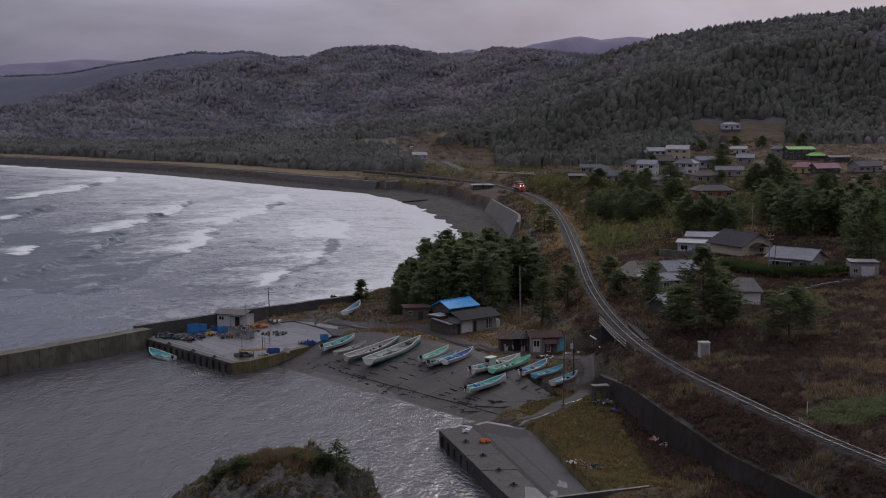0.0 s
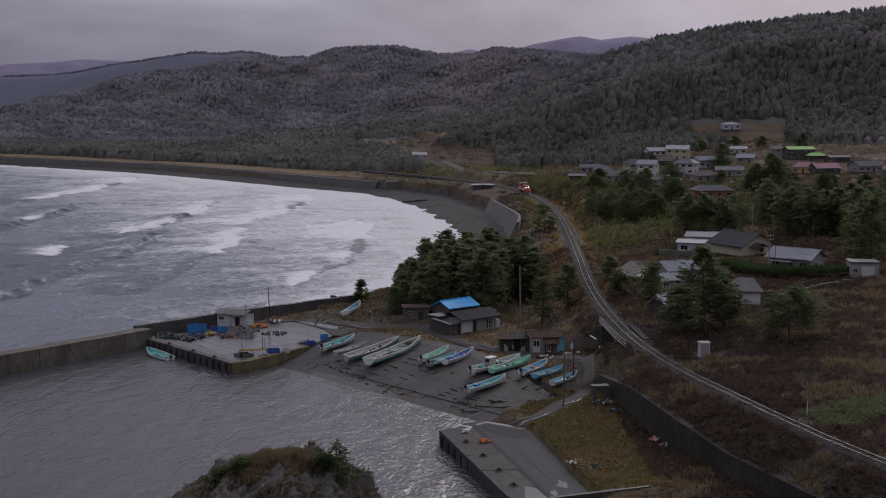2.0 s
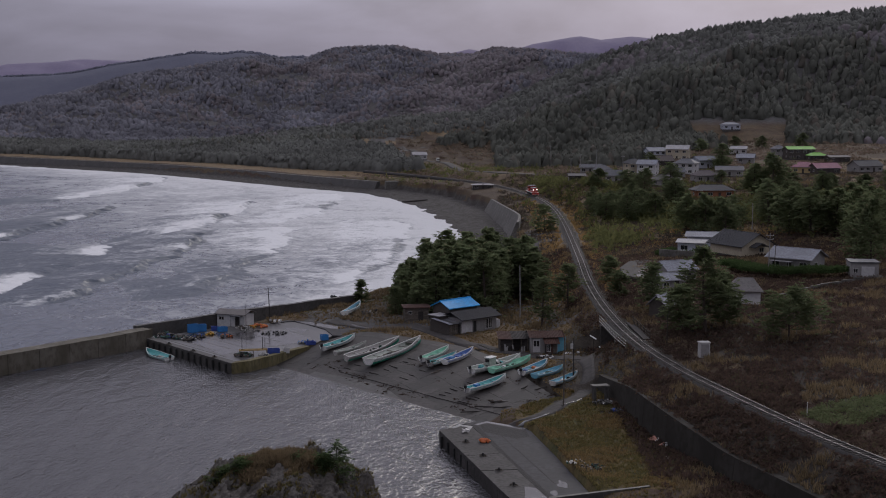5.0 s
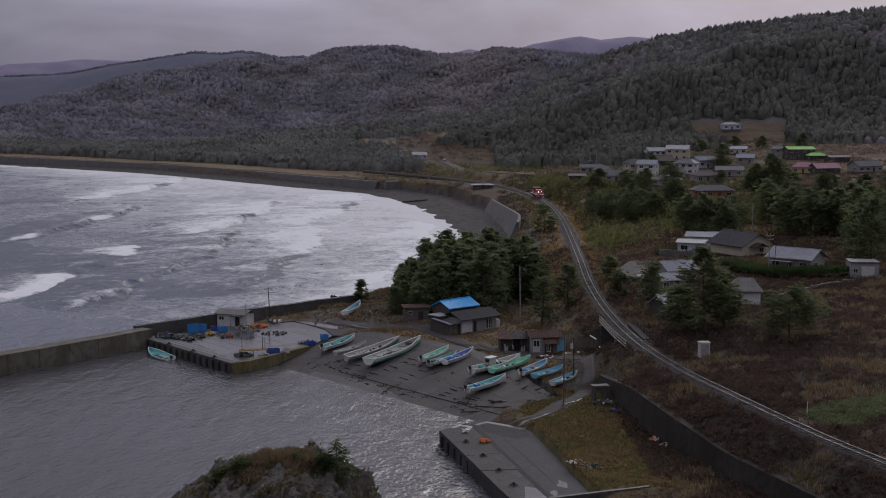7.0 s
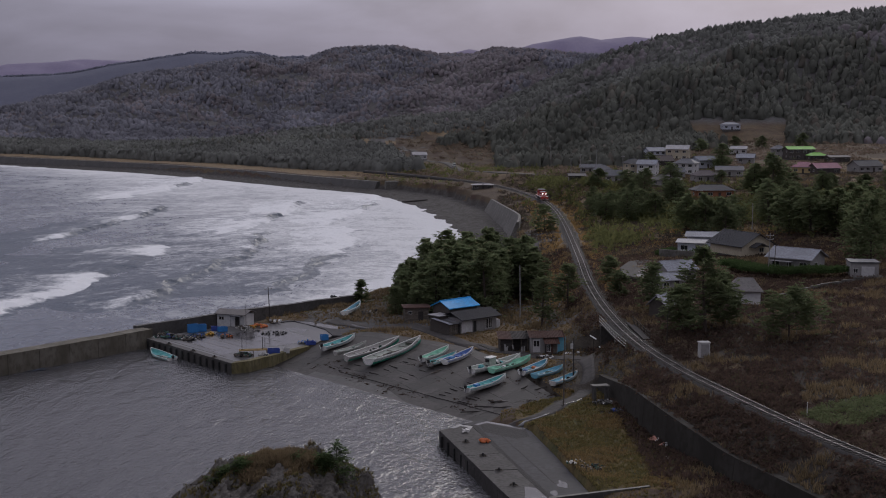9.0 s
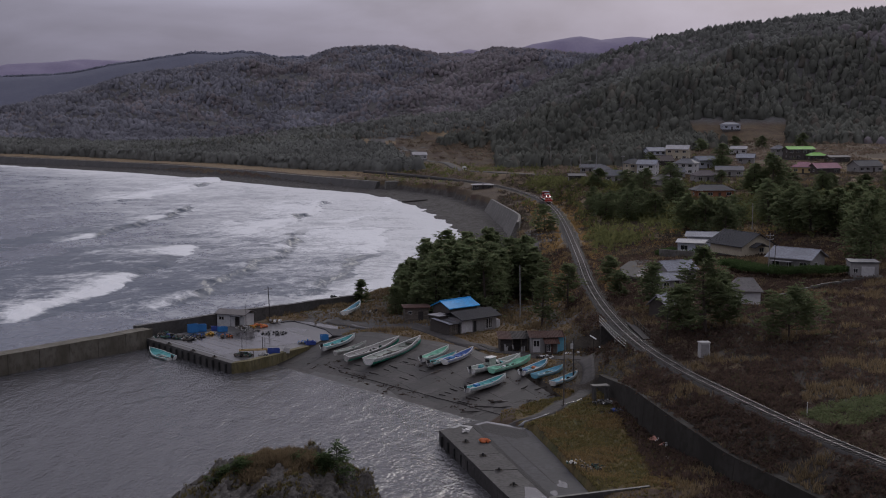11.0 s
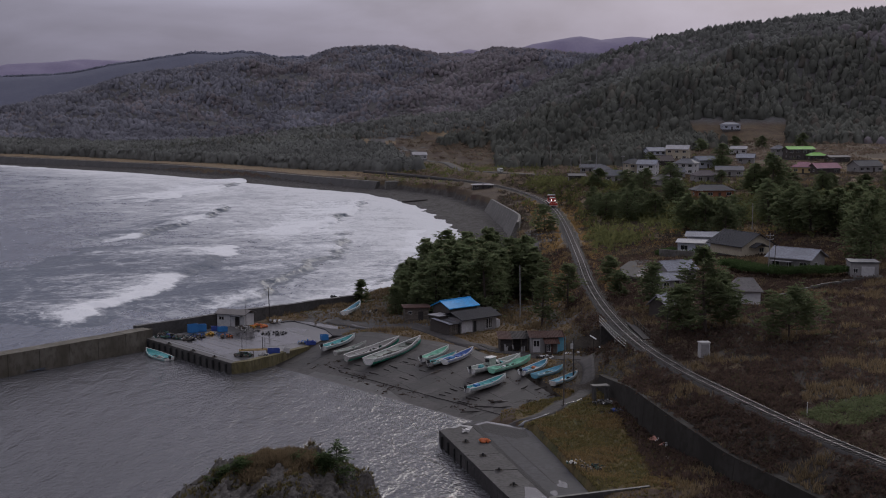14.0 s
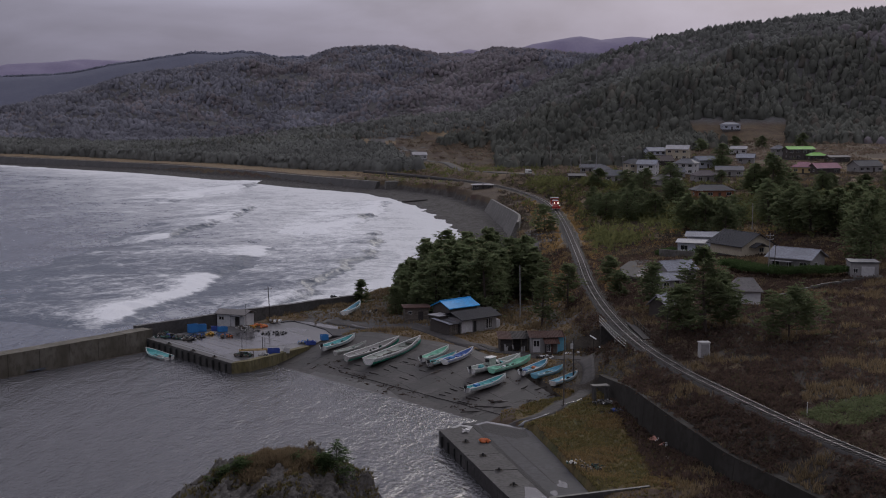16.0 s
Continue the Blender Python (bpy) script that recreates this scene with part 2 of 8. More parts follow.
M_DARKWOOD = mat("dark_wood", (0.020, 0.017, 0.016), (0.05, 0.043, 0.04), 0.8, 0.9, stretch=(1, 1, 5), per=0.2)
M_BARK = mat("pine_bark", (0.035, 0.026, 0.021), (0.075, 0.055, 0.045), 2.0, 0.95, stretch=(1, 1, 0.3))
M_ROCK = mat("cliff_rock", (0.042, 0.036, 0.030), (0.14, 0.128, 0.115), 0.4, 0.9, c3=(0.035, 0.03, 0.027), fine=5, bump=1.0, dist=0.4)
M_STEEL = mat("galvanised_steel", (0.22, 0.22, 0.23), (0.36, 0.36, 0.37), 1.2, 0.5, metal=0.5, c3=(0.16, 0.13, 0.11))
M_BLACK = mat("black_rubber", (0.012, 0.012, 0.012), (0.025, 0.025, 0.025), 2.0, 0.8)
M_PUDDLE = mat("standing_water", (0.020, 0.020, 0.022), (0.034, 0.034, 0.037), 0.6, 0.05, spec=0.6, bump=0.0)
M_GLASS = mat("dark_window_glass", (0.015, 0.016, 0.018), (0.03, 0.032, 0.035), 0.5, 0.12, spec=0.6, bump=0.0)


def paint(name, c, dirt=0.45, rough=0.55, scale=0.7, metal=0.0):
    """Painted or sheet-metal surface with dirt, at two scales."""
    lo = tuple(v * (1 - dirt * 0.55) for v in c)
    return mat(name, lo, c, scale, rough, metal, c3=tuple(v * (1 - dirt) for v in c), fine=6, bump=0.1, dist=0.02)


PINE = island_mat("pine_needles", (0.118, 0.145, 0.078), (0.165, 0.192, 0.100), extra=(0.18, 0.158, 0.098), thin=0.55)
# needle colour lifted towards grey in place of haze over the hill
FAR_PINE = island_mat("far_hazed_conifers", (0.116, 0.117, 0.108), (0.132, 0.133, 0.122), thin=0.1)
# paler and bluer than the nearer conifers: haze painted into the base colour
HILL_PINE_HAZE = island_mat("hazed_hill_conifers", (0.138, 0.136, 0.156), (0.155, 0.152, 0.170), thin=0.1)
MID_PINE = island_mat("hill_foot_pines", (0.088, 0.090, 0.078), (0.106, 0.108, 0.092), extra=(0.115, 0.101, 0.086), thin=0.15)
# bare twig brown, paled towards mauve as painted haze
FAR_BARE = island_mat("far_bare_woods_hazed", (0.150, 0.134, 0.142), (0.168, 0.148, 0.154), extra=(0.144, 0.140, 0.152), thin=0.1)
SHRUB = island_mat("green_shrub", (0.095, 0.104, 0.044), (0.17, 0.168, 0.07))
HEDGE = island_mat("clipped_hedge", (0.045, 0.075, 0.03), (0.08, 0.115, 0.045))
DRYGRASS = island_mat("dry_grass", (0.13, 0.098, 0.060), (0.25, 0.188, 0.115))
BROWNSHRUB = island_mat("bare_brown_shrub", (0.072, 0.062, 0.052), (0.122, 0.098, 0.080), extra=(0.085, 0.095, 0.05))
# the brown shrub again, lightened to stand for haze over the plain
FAR_SCRUB = island_mat("far_brown_scrub_hazed", (0.15, 0.118, 0.095), (0.21, 0.16, 0.12), extra=(0.13, 0.135, 0.09))
BANKBRUSH = island_mat("reddish_bank_brush", (0.066, 0.047, 0.040), (0.115, 0.078, 0.062), extra=(0.085, 0.082, 0.048))
LEAFY = island_mat("pale_green_leaves", (0.115, 0.14, 0.07), (0.19, 0.21, 0.11), extra=(0.15, 0.13, 0.075))
OCHRE = island_mat("ochre_grass", (0.21, 0.138, 0.060), (0.36, 0.24, 0.11))
GRASS_BROWN = island_mat("golden_brown_grass", (0.13, 0.092, 0.044), (0.25, 0.178, 0.09))
KELP = island_mat("dark_kelp", (0.030, 0.020, 0.016), (0.065, 0.042, 0.032))


# ---------------------------------------------------------------- mesh helpers
def link(name, me, material, parent=None, label=""):
    for m in material if isinstance(material, (list, tuple)) else (material,):
        me.materials.append(m)
    ob = new(name, me)
    if parent is not None:
        ob.parent = parent
    if label:
        ob["label"] = label
    return ob


def part(name, bm, material, parent=None, label="", smooth=False):
    """Links a bmesh as ONE mesh object under a thing or a part."""
    bmesh.ops.recalc_face_normals(bm, faces=bm.faces)
    me = bpy.data.meshes.new(name)
    bm.to_mesh(me)
    bm.free()
    if smooth:
        me.polygons.foreach_set("use_smooth", [True] * len(me.polygons))
    return link(name, me, material, parent, label)


def thing(name, x, y, z, turn=0.0, label="", category="", group="", kind=""):
    e = new(name)
    e.empty_display_size = 0.3
    e.matrix_basis = pose(x, y, z, 0, 0, turn)
    return tagged(e, label, category, group, kind)


def box(x0, x1, y0, y1, z0, z1, bm=None, bevel=0.0):
    own = bmesh.new()
    r = bmesh.ops.create_cube(own, size=1.0)
    for v in r["verts"]:
        v.co = Vector(((x0 + x1) / 2 + v.co.x * (x1 - x0), (y0 + y1) / 2 + v.co.y * (y1 - y0), (z0 + z1) / 2 + v.co.z * (z1 - z0)))
    if bevel:
        bmesh.ops.bevel(own, geom=list(own.edges), offset=bevel, segments=2, affect="EDGES")
    if bm is None:
        return own
    merge(bm, own)
    return bm


def merge(bm, other, m=None):
    if m is not None:
        bmesh.ops.transform(other, matrix=m, verts=other.verts)
    me = bpy.data.meshes.new("tmp")
    other.to_mesh(me)
    other.free()
    bm.from_mesh(me)
    bpy.data.meshes.remove(me)


def prism(points, z0, z1, bm=None):
    """A solid on a plan polygon, from z0 to z1; z1 may be a function of x and y."""
    bm = bm or bmesh.new()
    top_z = z1 if callable(z1) else (lambda x, y: z1)
    lo = [bm.verts.new((x, y, z0)) for x, y in points]
    hi = [bm.verts.new((x, y, top_z(x, y))) for x, y in points]
    bm.faces.new(hi)
    bm.faces.new(lo[::-1])
    for i in range(len(points)):
        j = (i + 1) % len(points)
        bm.faces.new((lo[i], lo[j], hi[j], hi[i]))
    return bm


def tube(path, radii, sides=7, bm=None):
    """A tapered round bar along a path."""
    bm = bm or bmesh.new()
    pts = [Vector(p) for p in path]
    if not isinstance(radii, (list, tuple)):
        radii = [radii] * len(pts)
    rings = []
    for i, p in enumerate(pts):
        d = (pts[min(i + 1, len(pts) - 1)] - pts[max(i - 1, 0)]).normalized()
        a = d.orthogonal().normalized()
        b = d.cross(a)
        rings.append([bm.verts.new(p + float(radii[i]) * (math.cos(k * math.tau / sides) * a + math.sin(k * math.tau / sides) * b)) for k in range(sides)])
    for r, s in zip(rings, rings[1:]):
        for k in range(sides):
            bm.faces.new((r[k], r[(k + 1) % sides], s[(k + 1) % sides], s[k]))
    bm.faces.new(rings[0][::-1])
    bm.faces.new(rings[-1])
    return bm


def smooth_line(points, step):
    """A Catmull-Rom curve through plan points, cut into even steps."""
    p = [np.array(q, float) for q in points]
    p = [2 * p[0] - p[1], *p, 2 * p[-1] - p[-2]]
    fine = []
    for a, b, c, d in zip(p, p[1:], p[2:], p[3:]):
        for t in np.linspace(0, 1, 40, endpoint=False):
            fine.append(0.5 * (2 * b + (c - a) * t + (2 * a - 5 * b + 4 * c - d) * t ** 2 + (3 * b - a - 3 * c + d) * t ** 3))
    fine = np.array(fine + [p[-2]])
    s = np.r_[0, np.cumsum(np.linalg.norm(np.diff(fine, axis=0), axis=1))]
    at = np.arange(0, s[-1], step)
    return np.stack([np.interp(at, s, fine[:, k]) for k in range(fine.shape[1])], 1)


def raw(name, verts, faces, material, parent=None, smooth=False, label=""):
    """A mesh straight from arrays, for large counts."""
    verts, faces = np.asarray(verts, np.float32), np.asarray(faces, np.int32)
    me = bpy.data.meshes.new(name)
    n, k = faces.shape
    me.vertices.add(len(verts))
    me.vertices.foreach_set("co", verts.ravel())
    me.loops.add(n * k)
    me.loops.foreach_set("vertex_index", faces.ravel())
    me.polygons.add(n)
    me.polygons.foreach_set("loop_start", np.arange(0, n * k, k, dtype=np.int32))
    me.polygons.foreach_set("loop_total", np.full(n, k, np.int32))
    if smooth:
        me.polygons.foreach_set("use_smooth", np.ones(n, bool))
    me.update(calc_edges=True)
    return link(name, me, material, parent, label)


def scatter(name, base_v, base_f, places, material, parent=None, smooth=False):
    """Many small copies of base meshes in one mesh. places: rows of x, y, z, size, height, turn."""
    rng = np.random.default_rng(len(places))
    vs, fs, off = [], [], 0
    pick = rng.integers(0, len(base_v), len(places))
    places = np.asarray(places, float)
    for k, (bv, bf) in enumerate(zip(base_v, base_f)):
        p = places[pick == k]
        if not len(p):
            continue
        c, s = np.cos(p[:, 5])[:, None], np.sin(p[:, 5])[:, None]
        x = (bv[None, :, 0] * c - bv[None, :, 1] * s) * p[:, 3:4] + p[:, 0:1]
        y = (bv[None, :, 0] * s + bv[None, :, 1] * c) * p[:, 3:4] + p[:, 1:2]
        z = bv[None, :, 2] * p[:, 4:5] + p[:, 2:3]
        v = np.stack([x, y, z], 2).reshape(-1, 3)
        f = (bf[None] + (np.arange(len(p)) * len(bv))[:, None, None]).reshape(-1, bf.shape[1]) + off
        vs.append(v)
        fs.append(f)
        off += len(v)
    return raw(name, np.concatenate(vs), np.concatenate(fs), material, parent, smooth)


# ---------------------------------------------------------------- the lie of the land
COAST = [(-3000, 2300), (-900, 1290), (-500, 1040), (-317, 911), (-262, 864), (-190, 803), (-133, 738), (-86, 679), (-37, 624), (-22, 591),
         (-9, 535), (-2, 495), (5, 451), (10, 420), (12, 400), (6, 360), (-4, 325), (-11, 304), (-19, 292), (-25, 272), (-42, 248.5), (-55, 235),
         (-53, 230.5), (-36, 211), (-26, 217), (-13, 204), (-5, 191), (5, 180), (4, 168), (2, 163), (9.5, 134), (15, 110), (18, 80), (-25, 45),
         (-60, -10), (-400, -200), (-3000, -900)]
LAND = COAST + [(-3000, -4500), (4500, -4500), (4500, 4500), (-3000, 4500)]
TRACK = [(-42, 690), (-12, 645), (13, 598), (27.5, 553), (34, 516), (37, 490), (38.6, 462), (38.6, 428), (37, 383), (33, 308), (30.1, 259), (29.3, 224),
         (30.3, 196), (33, 175.5), (36.9, 159), (40.5, 145), (43.8, 134), (51, 115), (64, 90), (84, 62)]
RAIL_Z = 8.0
RETAINING = [(23.6, 186), (24.3, 182), (26.0, 170), (26.9, 160.5), (29.0, 152), (30.9, 146), (32.6, 140.8), (35.2, 134), (41, 118), (53, 92)]
WALL_TOP = [4.6, 4.9, 6.2, 6.7, 6.3, 5.8, 5.3, 5.2, 5.2, 5.2]
FAR_LANE = [(-30, 900, 7), (-6, 790, 8.0), (1.9, 730, 10.2), (6.4, 690, 9.6), (14.4, 640, 7.5), (28.6, 600, 8.4), (37.7, 585, 9.4), (53.5, 560, 10.2), (70, 520, 11)]
BRIDGE_Y = 207.0
TRACK_PTS = smooth_line(TRACK, 1.0)


def seg_dist(px, py, line):
    """Distance to a polyline, the place along it (segment index + fraction) and the side (+ is to the right of its way)."""
    best, where, side = np.full(px.shape, 1e9), np.zeros(px.shape), np.zeros(px.shape)
    for i, ((ax, ay), (bx, by)) in enumerate(zip(line, line[1:])):
        dx, dy = bx - ax, by - ay
        t = np.clip(((px - ax) * dx + (py - ay) * dy) / (dx * dx + dy * dy), 0, 1)
        d = np.hypot(px - ax - t * dx, py - ay - t * dy)
        near = d < best
        best = np.where(near, d, best)
        where = np.where(near, i + t, where)
        side = np.where(near, np.sign((px - ax) * dy - (py - ay) * dx), side)
    return best, where, side


def inside(px, py, poly):
    r = np.zeros(px.shape, bool)
    for (ax, ay), (bx, by) in zip(poly, poly[1:] + poly[:1]):
        if ay != by:
            r ^= ((ay > py) != (by > py)) & (px < (bx - ax) * (py - ay) / (by - ay) + ax)
    return r


def sstep(a, b, x):
    t = np.clip((x - a) / (b - a), 0, 1)
    return t * t * (3 - 2 * t)


def wobble(x, y, size, seed=0.0):
    """Cheap smooth noise, -1 to 1."""
    x, y = x / size + seed, y / size - seed * 1.7
    return (np.sin(x * 1.9 + 1.3 * np.sin(y * 1.1)) * np.cos(y * 2.3 + 1.7 * np.sin(x * 0.7)) + 0.5 * np.sin(x * 4.3 + 2.1 * np.cos(y * 3.1)) * np.sin(y * 4.9 + seed) + 0.25 * np.sin(x * 9.1 + y * 3.3) * np.cos(y * 8.7 - x * 2.9)) / 1.5


# ridges: x, y, crest height, and the half width of the hill
RIDGES = [
    (430, [(-760, 1420, 8), (-490, 1560, 36), (-440, 1600, 56), (-380, 1640, 74), (-275, 1650, 92), (-236, 1700, 99), (-190, 1700, 93), (-140, 1700, 110),
           (-62, 1700, 112), (-4, 1660, 100), (35, 1650, 100), (68, 1620, 107), (125, 1600, 103), (178, 1600, 98), (240, 1560, 92), (420, 1500, 80)]),
    (330, [(28, 1060, 30), (64, 1080, 46), (100, 1090, 63), (142, 1080, 81), (172, 1060, 91), (215, 1040, 98), (280, 1020, 106), (360, 1010, 114), (520, 1000, 128), (900, 900, 142)]),
    (900, [(-2600, 4000, 120), (-1900, 4000, 135), (-1394, 4000, 147), (-1340, 4000, 158), (-1216, 4000, 162), (-1118, 4000, 172), (-1011, 4000, 168), (-860, 4000, 160), (-600, 3900, 130)]),
    (560, [(-1300, 2900, 80), (-1045, 3000, 102), (-912, 3000, 107), (-845, 3000, 114), (-779, 3000, 129), (-712, 3000, 138), (-645, 3000, 149), (-579, 3000, 159), (-512, 3000, 156),
           (-472, 3000, 161), (-432, 3000, 157), (-379, 3000, 146), (-325, 3000, 149), (-260, 3000, 130), (0, 3000, 110), (400, 2900, 100)]),
    (800, [(-100, 4200, 170), (30, 4200, 200), (86, 4200, 213), (140, 4200, 205), (230, 4200, 208), (291, 4200, 228), (403, 4200, 247), (450, 4200, 252), (515, 4200, 240), (608, 4200, 252), (664, 4200, 248), (900, 4100, 210)]),
]


YARD = [(-56, 231.5), (-52.7, 227), (-36.6, 206), (-32, 208), (-22.5, 222.5), (-18.5, 237.5), (-28.5, 251), (-42, 245)]
SLIP = [(-33, 212), (-27.4, 209), (-13, 195), (-7, 184), (3, 172), (17.5, 181), (14.5, 191.5), (10, 206), (3.5, 217), (-5.5, 225), (-14, 231), (-24, 227)]
APRON = [(-1.5, 165), (2.5, 171), (6, 171), (12.2, 165), (14.2, 153), (16.6, 139.5), (25, 98), (16, 98), (6, 134)]


def slip_z(x, y):
    """The slip's plane: it leaves the water along a line and climbs landward."""
    return np.clip(0.15 * ((x - 3.7) * 0.754 + (y - 177.4) * 0.657), -0.7, 3.1)


def height(x, y):
    x, y = np.asarray(x, float), np.asarray(y, float)
    dc = seg_dist(x, y, COAST)[0] * np.where(inside(x, y, LAND), 1, -1)
    dc = dc + 2.6 * wobble(x, y, 10.0, 3.0) * sstep(330, 400, y) * sstep(720, 640, y)
    dt, wt, side = seg_dist(x, y, TRACK)
    # beach, sea wall, plain
    foot = 1.0 + 12 * sstep(310, 370, y) + 9 * sstep(400, 470, y) - 8 * sstep(560, 680, y)
    plain = 1.5 + 3.3 * sstep(300, 380, y) + 3.0 * sstep(900, 1500, y)
    land = np.minimum(0.11 * dc, 1.6) + (plain - np.minimum(0.11 * foot, 1.6)) * sstep(foot, foot + 3.5, dc)
    z = np.where(dc > 0, land, np.maximum(0.35 * dc, -5))
    # the hollow of the small harbour's slip stays under its slab
    z = np.where(inside(x, y, SLIP), np.minimum(z, slip_z(x, y) - 0.8), z)
    dy = seg_dist(x, y, YARD + YARD[:1])[0]
    z = np.where((x < 0) & (y > 226) & (y < 262) & (dc > 2.5), np.minimum(z, 1.5 + 0.11 * dy), z)
    z = np.where(inside(x, y, YARD), np.minimum(z, 0.9), z)
    z = np.where(inside(x, y, APRON), np.minimum(z, 1.0), z)
    # railway bank and the terrace behind it
    gentle = sstep(300, 370, y)
    bank = RAIL_Z - 0.55 - np.maximum(0, dt - 2.3) * (0.55 - 0.43 * gentle)
    right = (side < 0) & (y < 900)
    terrace = RAIL_Z - 0.6 + 1.6 * sstep(3, 16, dt) + 2.6 * sstep(14, 60, dt) + 3.5 * sstep(60, 260, dt) + (1.5 * sstep(300, 480, y) + 0.016 * np.clip(y - 500, 0, 250)) * sstep(2.6, 13, dt)
    hump = 5.0 * np.exp(-(((x - 52) / 13) ** 2 + ((y - 470) / 45) ** 2))
    terrace = terrace + hump * sstep(3, 11, dt)
    fade = np.maximum(sstep(760, 560, y), sstep(55, 110, x) * (side < 0) * sstep(900, 760, y))
    z = np.where(right, np.maximum(z, z + (terrace - z) * fade), np.where(dc > foot + 1.0, np.maximum(z, bank * fade + z * (1 - fade)), z))
    # the far lane's low bank, and the foot of the retaining wall
    dl, wl, _ = seg_dist(x, y, [(a, b) for a, b, _ in FAR_LANE])
    lane = np.interp(wl, range(len(FAR_LANE)), [c for _, _, c in FAR_LANE]) - 0.3 - np.maximum(0, dl - 3) * 0.3
    z = np.where((y > 540) & (y < 800) & (dt > 5) & (dl < 30), np.maximum(z, lane), z)
    dw, ww, sw = seg_dist(x, y, RETAINING)
    rim = np.interp(ww, range(len(WALL_TOP)), WALL_TOP) - 0.15
    between = (sw < 0) & (side > 0) & (y < 186) & (y > 95)
    z = np.where(between, np.maximum(z, rim + (RAIL_Z - 0.6 - rim) * sstep(0, 1, dw / (dw + np.maximum(dt - 2.2, 0.01)))), z)
    z = np.where((sw > 0) & (y < 186) & (y > 100) & (x > 5) & (x < 40) & (dw < 24), np.minimum(z, 2.45), z)
    # underpass
    notch = np.abs(y - BRIDGE_Y + 2.0 + (x - 29.7) * 0.15)
    z = np.where((dt < 12) & (side > 0) | (dt < 3.5), np.where(notch < 6.4, np.minimum(z, 3.3), z), z)
    # hills
    for width, ridge in RIDGES:
        d, w, _ = seg_dist(x, y, [(a, b) for a, b, _ in ridge])
        crest = np.interp(x, [a for a, _, _ in ridge], [c for _, _, c in ridge])
        crest = crest + 3.8 * (width < 500) + 5.0 * (width >= 800)
        fold = 1 + (0.32 if width < 500 else 0.08) * wobble(x, y, 95.0, width) * sstep(10, 180, d)
        f = np.clip(1 - d / width, 0, 1)
        hill = crest * (0.35 * f + 0.65 * sstep(0, 1, f)) * np.where(d > 10, fold, 1)
        z = np.where(dc > 20, np.maximum(z, hill + (z * 0.3) * np.clip(1 - hill / 12, 0, 1)), z)
    # the headland underfoot
    z = np.maximum(z, 43.2 * np.exp(-(np.hypot(x * 0.8, y + 6) / 36) ** 2) - 0.5 * (np.hypot(x, y) > 90))
    near = sstep(900, 150, y)
    z = z + np.where((dt > 3.5) & (dc > 4), 0.22 * near * wobble(x, y, 5.0) + 0.5 * sstep(400, 900, y) * wobble(x, y, 40.0, 2.0), 0)
    return z


def height_at(x, y):
    return float(height(np.array([x]), np.array([y]))[0])


